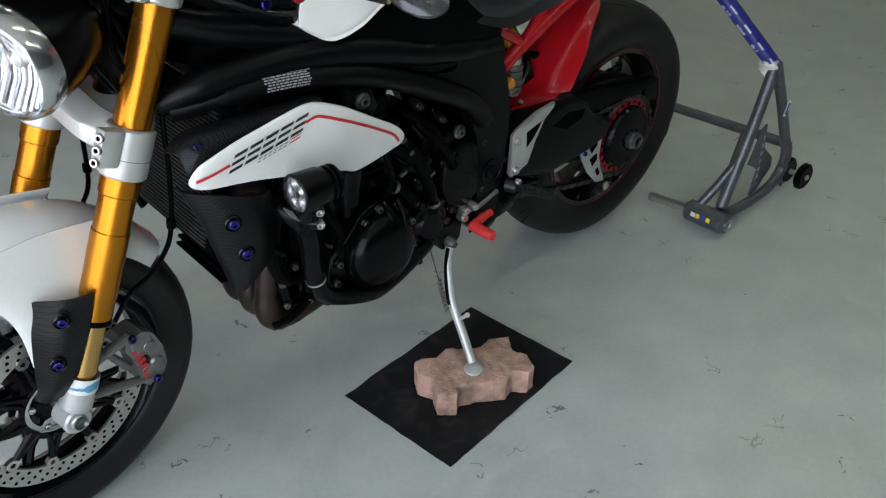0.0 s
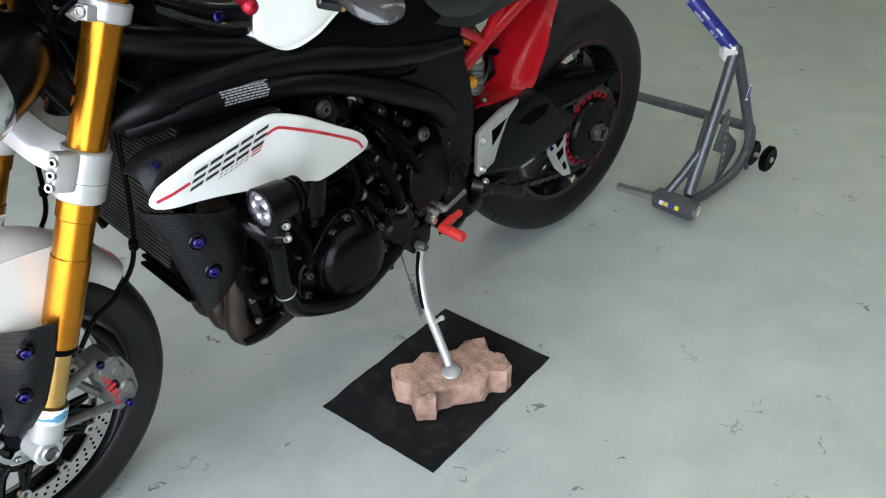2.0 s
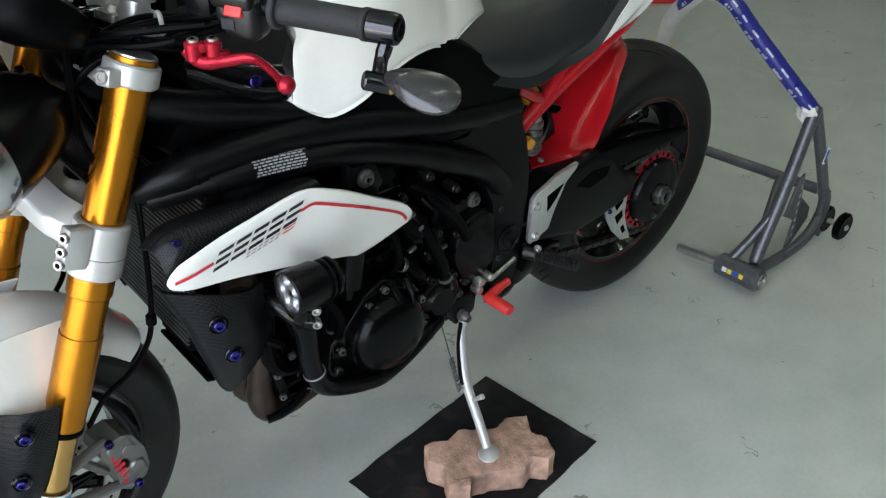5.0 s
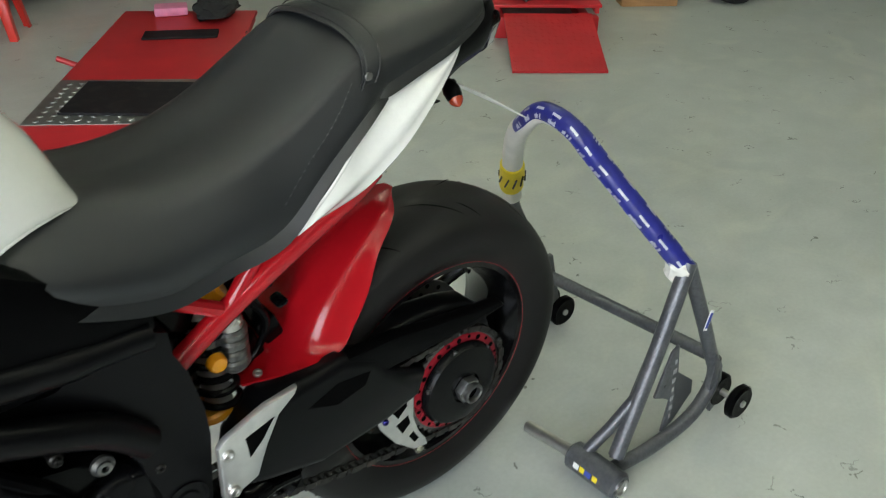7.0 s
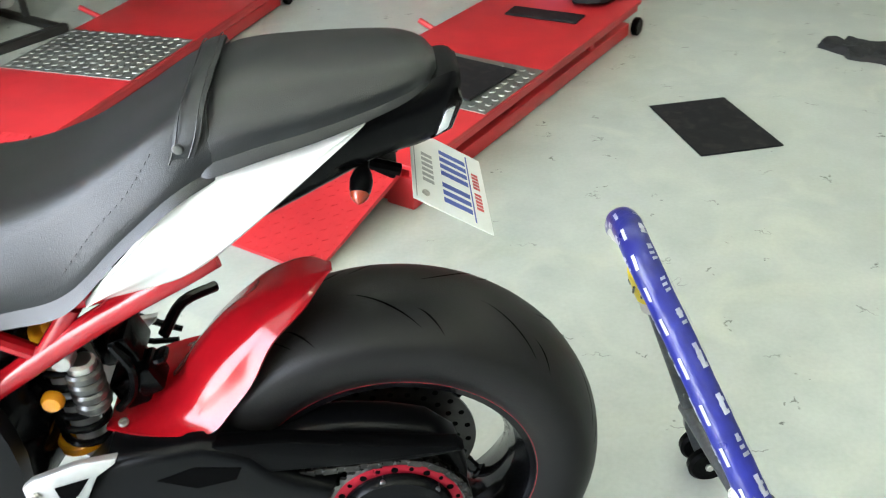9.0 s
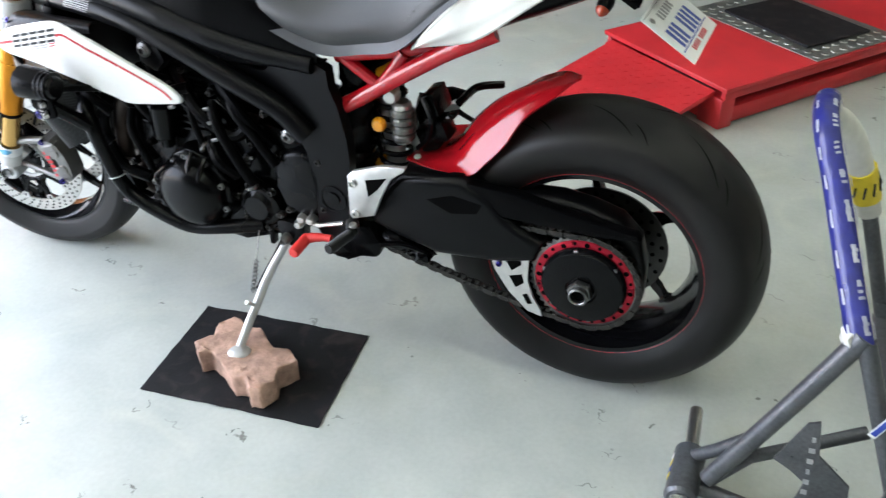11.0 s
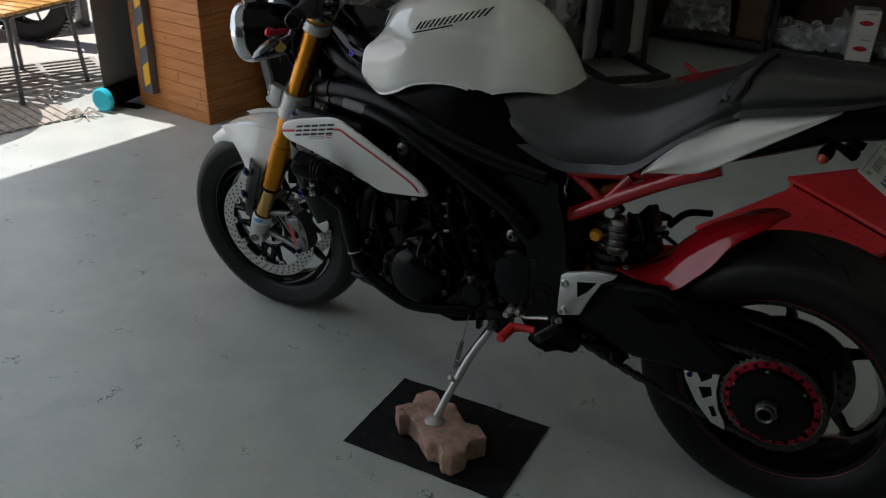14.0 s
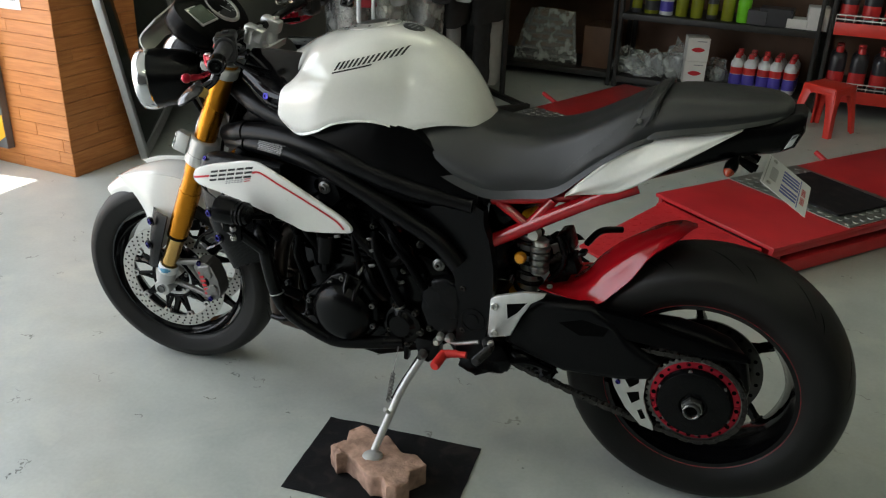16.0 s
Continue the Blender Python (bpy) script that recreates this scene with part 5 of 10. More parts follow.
# even spacing
acc, even = 0.0, [pts[0]]
for p0, p1 in zip(pts, pts[1:] + pts[:1]):
    seg_ = (p1 - p0).length
    while acc + seg_ >= 0.0155:
        f = (0.0155 - acc) / max(seg_, 1e-9)
        p0 = p0.lerp(p1, f)
        seg_ = (p1 - p0).length
        even.append(p0.copy())
        acc = 0.0
    acc += seg_
for i in range(len(even) - 1):
    p0, p1 = even[i], even[i + 1]
    d = (p1 - p0)
    ang = -math.degrees(math.atan2(d.z, d.x))
    off = 0.0075 if i % 2 else 0.0055
    for s in (-1, 1):
        box(b, (p0 + p1) / 2 + V(0, s * off, 0), (0.0195, 0.0018, 0.0115 if i % 2 else 0.010), turn('Y', ang))
    bar(b, p0 - V(0, 0.0088, 0), p0 + V(0, 0.0088, 0), 0.0038, 6)
bp("drive_chain", b, CHAIN_STEEL, None, "oily dark steel drive chain", smooth=False)

# swing arm, chain guard, fin plate
b = bmesh.new()
prism(b, [(0.445, 0.365), (0.43, 0.435), (0.375, 0.493), (0.25, 0.508), (0.19, 0.478), (0.165, 0.445), (0.135, 0.425), (0.085, 0.40), (0.10, 0.355), (0.17, 0.335), (0.30, 0.322), (0.39, 0.345)], 0.045, 0.122, 0.018, seg=3)
sw = bp("swing_arm", b, BLACK_FRAME, None, "black single-sided swing arm")
b = bmesh.new()
prism(b, [(0.27, 0.502), (0.14, 0.496), (0.066, 0.481), (-0.02, 0.468), (-0.085, 0.460), (-0.093, 0.450), (-0.02, 0.440), (0.053, 0.440), (0.17, 0.440)], 0.088, 0.116, 0.006, seg=2)
bp("chain_guard", b, BLACK_PLASTIC, sw)
# dark slab on the arm's face paints the shade of a recess
b = bmesh.new()
prism(b, [(0.318, 0.452), (0.265, 0.472), (0.205, 0.464), (0.215, 0.442), (0.268, 0.431)], 0.110, 0.1226, 0.0)
bp("arm_recess", b, HOLE_SHADE, sw)
b = bmesh.new()
prism(b, [(0.20, 0.455), (0.12, 0.478), (0.07, 0.482), (0.01, 0.474), (-0.045, 0.458), (-0.085, 0.42), (-0.102, 0.36), (-0.102, 0.28), (-0.04, 0.225), (0.06, 0.23), (0.16, 0.30)], 0.022, 0.080, 0.014, seg=3)
bp("hub_housing", b, BLACK_FRAME, sw)
b = bmesh.new()
prism(b, [(0.166, 0.362), (0.186, 0.332), (0.180, 0.315), (0.150, 0.268), (0.110, 0.230), (0.080, 0.224), (0.084, 0.240), (0.100, 0.268), (0.112, 0.305), (0.112, 0.345), (0.108, 0.385), (0.125, 0.388)], 0.108, 0.113, 0.001)
fin = bp("fin_plate", b, ALU, sw, "silver drilled chain guard fin", smooth=False)
# openings of the fin: dark slabs painted as shade, not cut through
for k, o in enumerate(([(0.160, 0.345), (0.128, 0.365), (0.126, 0.340), (0.145, 0.322)], [(0.150, 0.308), (0.124, 0.318), (0.119, 0.298), (0.136, 0.283)], [(0.122, 0.268), (0.112, 0.274), (0.100, 0.252), (0.110, 0.247)])):
    b = bmesh.new()
    prism(b, o, 0.1072, 0.1134)
    bp("fin_hole", b, HOLE_SHADE, fin)
b = bmesh.new()
for x, z in ((0.172, 0.331), (0.126, 0.376)):
    bolt(b, (x, 0.113, z), r=0.006, h=0.004)
bp("fin_bolt", b, BLUE_TI, fin, "blue anodised bolt")

# red hugger over the rear tyre: crest line, flared flanks, a tray ahead of the tyre
b = bmesh.new()
rows = []
for (cx_, cz_), (ex, ey, ez), bulge in (((0.066, 0.689), (0.072, 0.006, 0.684), 0.0), ((0.105, 0.683), (0.100, 0.047, 0.667), 0.004), ((0.153, 0.6635), (0.147, 0.070, 0.628), 0.008), ((0.211, 0.631), (0.178, 0.083, 0.575), 0.011),
                                        ((0.262, 0.580), (0.211, 0.091, 0.535), 0.012), ((0.296, 0.530), (0.241, 0.098, 0.507), 0.010), ((0.322, 0.505), (0.290, 0.095, 0.504), 0.005), ((0.352, 0.491), (0.342, 0.080, 0.500), 0.002), ((0.390, 0.485), (0.388, 0.058, 0.494), 0.0)):
    out = V(cx_ - RX, 0, cz_ - RZ).normalized()
    c_, half = V(cx_, 0, cz_), []
    for f, k in ((0.0, 0.0), (0.28, 0.45), (0.48, 1.1), (0.64, 1.15), (0.85, 0.4), (1.0, 0.0)):
        half.append(c_.lerp(V(ex, ey, ez), f) + (out + V(0, 0.8, 0)) * (bulge * k))
    rows.append([V(p.x, -p.y - 0.016, p.z) for p in half[:0:-1]] + half)
grid(b, rows, 5, 2, 0.004)
hug = bp("rear_hugger", b, RED_FRAME, None, "glossy red rear tyre hugger")
b = bmesh.new()
bolt(b, (0.362, 0.060, 0.502), (0, 0.2, 1), 0.007, 0.004)
bp("hugger_bolt", b, STEEL, hug)

# red subframe rails
for s in (1, -1):
    b = bmesh.new()
    tube(b, smooth_line([(0.512, s * 0.100, 0.598), (0.47, s * 0.095, 0.622), (0.41, s * 0.098, 0.662), (0.37, s * 0.104, 0.690), (0.32, s * 0.112, 0.724), (0.27, s * 0.120, 0.757), (0.22, s * 0.122, 0.784), (0.185, s * 0.114, 0.80)], 5), 0.0162, 16, flat=0.92)
    tube(b, [(0.484, s * 0.096, 0.705), (0.417, s * 0.098, 0.664)], 0.011, 10)
    tube(b, [(0.405, s * 0.100, 0.672), (0.358, s * 0.102, 0.735)], 0.0115, 12)
    tube(b, smooth_line([(0.50, s * 0.094, 0.707), (0.40, s * 0.094, 0.728), (0.30, s * 0.094, 0.752)], 4), 0.013, 12)
    tube(b, [(0.318, s * 0.104, 0.722), (0.310, s * 0.098, 0.748)], 0.010, 8)
    prism(b, [(0.402, 0.668), (0.392, 0.695), (0.376, 0.690), (0.378, 0.682)], s * 0.092, s * 0.102, 0.002)
    prism(b, [(0.318, 0.722), (0.310, 0.748), (0.24, 0.775), (0.26, 0.757)], s * 0.100, s * 0.110, 0.002)
    sf = bp("subframe_rail", b, RED_FRAME, None, "red painted tubular subframe rail")
    b = bmesh.new()
    lathe(b, [(0, 0), (0.013, 0), (0.013, 0.010), (0.010, 0.013), (0.006, 0.013), (0.005, 0.008), (0, 0.008)], (0.512, s * 0.112, 0.599), 16, m=turn('Z', 0 if s > 0 else 180))
    bp("rail_bolt", b, STEEL, sf)

# tail: white side panels, black under tail, lamp, plate
for s in (1, -1):
    b = bmesh.new()
    up = [(0.327, 0.138, 0.766), (0.298, 0.150, 0.800), (0.256, 0.151, 0.843), (0.220, 0.139, 0.874), (0.191, 0.129, 0.895), (0.161, 0.118, 0.904), (0.111, 0.104, 0.917), (0.050, 0.084, 0.932), (0.005, 0.074, 0.943)]
    lo = [(0.324, 0.131, 0.760), (0.295, 0.134, 0.768), (0.252, 0.134, 0.776), (0.220, 0.137, 0.787), (0.186, 0.141, 0.808), (0.143, 0.142, 0.841), (0.082, 0.125, 0.884), (0.034, 0.103, 0.916), (0.008, 0.084, 0.932)]
    rows = []
    for p, q in zip(up, lo):
        p, q = Vector(p), Vector(q)
        row = [p + V(0, -0.003, -0.008), p, p.lerp(q, 0.3) + V(0, 0.006, 0), p.lerp(q, 0.58) + V(0, 0.011, 0), p.lerp(q, 0.80) + V(0, 0.006, 0), q, q + V(0, -0.03, 0.004)]
        rows.append([V(w.x, s * w.y, w.z) for w in row])
    grid(b, rows, 4, 3, 0.003)
    bp("tail_panel", b, PEARL, None, "pearl white tail side panel")
b = bmesh.new()
secs = [(0.30, 0.735, 0.80, 0.112), (0.20, 0.785, 0.88, 0.110), (0.10, 0.828, 0.93, 0.098), (0.0, 0.870, 0.952, 0.075), (-0.06, 0.884, 0.962, 0.062), (-0.090, 0.902, 0.968, 0.050), (-0.102, 0.935, 0.964, 0.035)]
rows = []
for x, z0, z1, w in secs:
    rows.append([(x, w * y, z0 + (z1 - z0) * z) for y, z in ((0.55, 0), (0.95, 0.2), (1, 0.6), (0.8, 1), (0, 1.02), (-0.8, 1), (-1, 0.6), (-0.95, 0.2), (-0.55, 0), (0, -0.02))])
grid(b, rows, 4, 2, closed_v=True)
tail = bp("tail_unit", b, BLACK_SATIN, None, "black plastic tail unit")
b = bmesh.new()
prism(b, [(-0.066, 0.893), (-0.090, 0.905), (-0.103, 0.938), (-0.098, 0.950), (-0.080, 0.933)], -0.054, 0.054, 0.004)
bp("tail_lamp", b, LENS_SMOKE, tail, "clear tail lamp lens")
b = bmesh.new()
for s in (1, -1):
    prism(b, [(-0.071, 0.900), (-0.085, 0.909), (-0.094, 0.935), (-0.083, 0.930)], s * 0.0545, s * 0.057, 0.0005)
bp("lamp_trim", b, CHROME, tail)
# number plate: hangs tilted behind the tail
PC = V(-0.090, 0.0, 0.812)
pl_u = (V(-0.040, 0.095, 0.844) - V(-0.046, -0.088, 0.842)).normalized()
pl_v = (V(-0.043, 0.0, 0.843) - V(-0.136, 0.0, 0.783)).normalized()
pl_n = pl_u.cross(pl_v).normalized()
if pl_n.z < 0:
    pl_n = -pl_n
PM = Matrix((( *(-pl_u),), ( *pl_v,), (*pl_n,))).transposed().to_4x4()
PM = Matrix.Translation(PC) @ PM
b = bmesh.new()
box(b, PM @ V(0, 0, 0), (0.184, 0.110, 0.0016), PM.to_3x3().to_4x4(), 0.0006, 1)
plate = bp("number_plate", b, DECAL_WHITE, None, "white number plate with blue and orange bars")


def plate_bars(rows, material, parent):
    b = bmesh.new()
    for u, v, w, h in rows:
        box(b, PM @ V(u, v, 0.0008), (w, h, 0.0003), PM.to_3x3().to_4x4())
    bp("plate_print", b, material, parent, smooth=False)


plate_bars([(-0.062 + 0.018 * i + (0.012 if i > 2 else 0), -0.008, 0.011, 0.040) for i in range(7)] + [(0, -0.031, 0.165, 0.002)], DECAL_BLUE, plate)
plate_bars([(-0.035 + 0.013 * i, 0.032, 0.008, 0.016) for i in range(6)] + [(0.0, 0.050, 0.17, 0.0014)], DECAL_GREY, plate)
plate_bars([(-0.045 + 0.0085 * i, -0.041, 0.0062, 0.010) for i in range(11) if i != 5], STRIPE_RED, plate)
b = bmesh.new()
for u, v in ((-0.07, 0.038), (0.07, 0.038)):
    bolt(b, PM @ V(u, v, 0.0008), pl_n, 0.005, 0.003)
bp("plate_screw", b, STEEL, plate)
b = bmesh.new()
tube(b, [(0.03, 0.03, 0.865), (-0.03, 0.03, 0.845)], 0.008, 8)
tube(b, [(0.03, -0.03, 0.865), (-0.03, -0.03, 0.845)], 0.008, 8)
box(b, (-0.012, 0, 0.846), (0.03, 0.07, 0.012), turn('Y', -30), 0.004)
bp("plate_bracket", b, BLACK_PLASTIC)
for s in (1, -1):
    b = bmesh.new()
    A_, B_ = V(0.010, s * 0.050, 0.878), V(0.019, s * 0.094, 0.850)
    tube(b, [A_.lerp(B_, u) for u in (0, 0.3, 0.45, 0.65, 0.85, 1.0)], [0.006, 0.0065, 0.011, 0.0135, 0.0125, 0.009], 16)
    ind = bp("indicator", b, BLACK_PLASTIC)
    b = bmesh.new()
    tube(b, [A_.lerp(B_, u) for u in (0.96, 1.04, 1.12, 1.18)], [0.0112, 0.0095, 0.006, 0.0015], 16)
    bp("indicator_lens", b, LENS_BROWN, ind, "dull red-orange lens")

# seats
b = bmesh.new()
rows = []
for x, zt, zb, w, wt in ((0.735, 0.835, 0.826, 0.105, 0.6), (0.70, 0.862, 0.818, 0.128, 0.6), (0.655, 0.872, 0.785, 0.139, 0.62), (0.59, 0.866, 0.750, 0.146, 0.62), (0.50, 0.856, 0.723, 0.146, 0.66), (0.42, 0.860, 0.735, 0.143, 0.72),
                         (0.345, 0.882, 0.757, 0.139, 0.78), (0.275, 0.918, 0.822, 0.136, 0.8), (0.21, 0.957, 0.875, 0.130, 0.8), (0.165, 0.974, 0.895, 0.122, 0.8)):
    h, fl_ = zt - zb, 0.09 if 0.2 < x < 0.4 else 0.0
    rows.append([(x, w * y, zb + h * z) for y, z in ((0.86 + fl_, 0), (0.97 + fl_ * 0.7, 0.18), (1.0, 0.42), (0.5 + 0.5 * wt, 0.75), (wt, 0.95), (wt * 0.55, 1.0), (0, 0.985), (-wt * 0.55, 1.0), (-wt, 0.95), (-0.5 - 0.5 * wt, 0.75), (-1.0, 0.42), (-0.97 - fl_ * 0.7, 0.18), (-0.86 - fl_, 0))])
grid(b, rows, 5, 3, closed_v=True)
seat = bp("rider_seat", b, LEATHER, None, "black vinyl rider seat")
b = bmesh.new()
rows = []
for x, zt, zb, w in ((0.178, 0.968, 0.90, 0.118), (0.165, 0.981, 0.900, 0.121), (0.12, 0.990, 0.912, 0.117), (0.04, 0.993, 0.930, 0.103), (-0.03, 0.994, 0.948, 0.079), (-0.062, 0.987, 0.958, 0.055), (-0.076, 0.976, 0.96, 0.028)):
    h = zt - zb
    rows.append([(x, w * y, zb + h * z) for y, z in ((0.9, 0), (1.0, 0.22), (0.965, 0.52), (0.74, 0.82), (0.40, 0.93), (0, 0.97), (-0.40, 0.93), (-0.74, 0.82), (-0.965, 0.52), (-1.0, 0.22), (-0.9, 0))])
grid(b, rows, 5, 3, closed_v=True)
pil = bp("pillion_seat", b, LEATHER, None, "black vinyl pillion seat")
b = bmesh.new()
pts2 = [[(x_, 0.124, 0.925 + k), (x_ - 0.010, 0.1215, 0.948 + k), (x_ - 0.016, 0.100, 0.972 + k), (x_ - 0.02, 0.05, 0.9845 + k), (x_ - 0.021, 0, 0.9855 + k), (x_ - 0.02, -0.05, 0.9845 + k), (x_ - 0.016, -0.100, 0.972 + k), (x_ - 0.010, -0.1215, 0.948 + k), (x_, -0.124, 0.925 + k)] for x_, k in ((0.212, -0.008), (0.198, -0.001), (0.182, 0.001))]
grid(b, pts2, 2, 4, 0.002)
for col in (0.15, 0.85):
    line = [V(*a).lerp(V(*c), col) for a, c in zip(pts2[0], pts2[2])]
    tube(b, smooth_line([p + V(0, 0, 0.004 if abs(p.y) < 0.11 else 0.0025) + V(0, 0.0015 if p.y > 0.09 else (-0.0015 if p.y < -0.09 else 0), 0) for p in line], 4), 0.0009, 5)
bp("grab_strap", b, LEATHER, pil, "black vinyl grab strap")
b = bmesh.new()
for s in (1, -1):
    lathe(b, [(0, 0.003), (0.005, 0.002), (0.006, 0)], (0.196, s * 0.1245, 0.937), 14, m=turn('Z', 0 if s > 0 else 180))
bp("strap_button", b, DARK_STEEL, pil)
b = bmesh.new()
for s in (1, -1):
    line = smooth_line([(0.345, s * 0.1405, 0.80), (0.30, s * 0.1385, 0.852), (0.255, s * 0.134, 0.895), (0.22, s * 0.127, 0.94)], 12)
    for i in range(0, len(line) - 1, 2):
        bar(b, line[i], line[i].lerp(line[i + 1], 0.7), 0.0008, 5)
bp("seat_stitch", b, STITCH, seat)

# tank
b = bmesh.new()
rows = []
TANK = ((0.978, 0.945, 0.856, 0.150), (0.992, 0.957, 0.846, 0.170), (0.988, 0.966, 0.836, 0.176), (0.945, 1.010, 0.811, 0.183), (0.895, 1.028, 0.824, 0.192), (0.845, 1.040, 0.850, 0.190), (0.785, 1.047, 0.861, 0.177), (0.735, 1.042, 0.857, 0.162),
        (0.698, 1.032, 0.841, 0.149), (0.665, 1.019, 0.853, 0.138), (0.62, 0.986, 0.862, 0.119), (0.580, 0.935, 0.861, 0.096), (0.556, 0.880, 0.856, 0.076), (0.547, 0.855, 0.850, 0.062))
MID_HALF = ((0.80, 0.0), (0.955, 0.035), (0.975, 0.15), (0.975, 0.34), (0.955, 0.5), (0.905, 0.63), (0.80, 0.76), (0.62, 0.89), (0.38, 0.97), (0.17, 0.996))
REAR_HALF = ((0.80, 0.0), (0.965, 0.035), (0.965, 0.15), (0.90, 0.34), (0.82, 0.5), (0.73, 0.63), (0.625, 0.76), (0.47, 0.89), (0.28, 0.97), (0.12, 0.996))


def tank_half(x):
    """The half section at x: an undercut flank with a knee crease, steeper behind."""
    f = min(1.0, max(0.0, (0.84 - x) / 0.22))
    f = f * f * (3 - 2 * f)
    return [(a[0] + (c[0] - a[0]) * f, a[1]) for a, c in zip(MID_HALF, REAR_HALF)]


# the front edge is cut back at the shoulders and runs on at the crown
FRONT_CUT = (0.0, 0.004, 0.004, 0.0, -0.002, -0.010, -0.026, -0.016, 0.022, 0.044)
for i, (x, zt, zb, w) in enumerate(TANK):
    h, half = zt - zb, tank_half(x)
    cut = [c * (1.0, 1.0, 0.9, 0.25)[i] if i < 4 else 0.0 for c in FRONT_CUT]
    side = [(x + c, w * y, zb + h * z) for (y, z), c in zip(half, cut)]
    ring = side + [(x + 1.15 * cut[-1], 0, zt)] + [(a, -y, z) for a, y, z in side[::-1]]
    rows.append(ring)
grid(b, rows, 5, 3, closed_v=True)
TANK_TREE = BVHTree.FromBMesh(b)
tank = bp("fuel_tank", b, PEARL, None, "pearl white fuel tank with a dark wordmark shape")


def tank_y(x, z):
    """Half width of the tank at a place on its flank."""
    hit = TANK_TREE.ray_cast(V(x, 1.0, z), V(0, -1, 0))[0]
    return hit.y if hit else 0.1


def tank_shape(o, s=1):
    """A flat shape (x, z outline) laid on the tank's side."""
    b = bmesh.new()
    vs = [b.verts.new((x, s * (tank_y(x, z) + 0.0012), z)) for x, z in o]
    b.faces.new(vs)
    return b


for s in (1, -1):
    b = bmesh.new()
    L0, L1 = V(0.850, 0, 0.964), V(0.716, 0, 1.000)
    du_, up_, sl = L1 - L0, V(0, 0, 0.022), V(-0.009, 0, 0)

    def tank_cell(c0, c1, h0, h1):
        """A slanted bar of the mark, in short lengths that follow the flank."""
        bb, n_ = bmesh.new(), max(1, round((c1 - c0) / 0.04))
        for k in range(n_):
            a_, e_ = c0 + (c1 - c0) * k / n_, c0 + (c1 - c0) * (k + 1) / n_
            m_ = max(1, round((h1 - h0) / 0.2))
            for r_ in range(m_):
                f0, f1 = h0 + (h1 - h0) * r_ / m_, h0 + (h1 - h0) * (r_ + 1) / m_
                q = [L0 + du_ * c + up_ * h + sl * h for c, h in ((a_, f0), (e_, f0), (e_, f1), (a_, f1))]
                absorb(bb, tank_shape([(p.x, p.z) for p in q], s))
        return bb
    absorb(b, tank_cell(0.0, 0.60, -0.10, 0.06))
    for i in range(14):
        a_ = (i + 0.1) / 14
        absorb(b, tank_cell(a_, a_ + 0.038, 0.20, 0.95))
    bp("tank_mark", b, DECAL_BLACK, tank, "black slanted wordmark shapes", smooth=False)
b = bmesh.new()
capm = Matrix.Translation((0.835, 0, 1.036)) @ turn('Y', 9)
lathe(b, [(0, 0.010), (0.036, 0.010), (0.040, 0.007), (0.056, 0.006), (0.060, 0.003), (0.060, -0.006)], seg=40, m=capm @ turn('X', 90))
cap_ = bp("filler_cap", b, ALU, tank, "silver fuel filler cap")
b = bmesh.new()
lathe(b, [(0, 0.0115), (0.028, 0.0115), (0.034, 0.010)], seg=32, m=capm @ turn('X', 90))
bp("cap_centre", b, DARK_STEEL, cap_)
b = bmesh.new()
for i in range(7):
    a = math.tau * i / 7
    bolt(b, capm @ V(0.049 * math.cos(a), 0.049 * math.sin(a), 0.006), (0, 0, 1), 0.0035, 0.002, 8)
bp("cap_screw", b, DARK_STEEL, cap_)
b = bmesh.new()
lathe(b, [(0, 0.003), (0.024, 0.003), (0.026, 0.0015), (0.026, -0.002)], seg=32, m=Matrix.Translation((0.738, 0.0, 1.0405)) @ turn('Y', -13) @ turn('X', 90))
sk = bp("tank_sticker", b, DECAL_BLACK, tank, "round black sticker")
b = bmesh.new()
for i, (u, w) in enumerate(((-0.010, 0.012), (0.0, 0.03), (0.010, 0.02))):
    box(b, V(0.738, 0, 1.0438) + V(u, 0, 0.23 * u), (0.004, w, 0.0006), turn('Y', -13))
bp("sticker_print", b, DECAL_GREY, sk)

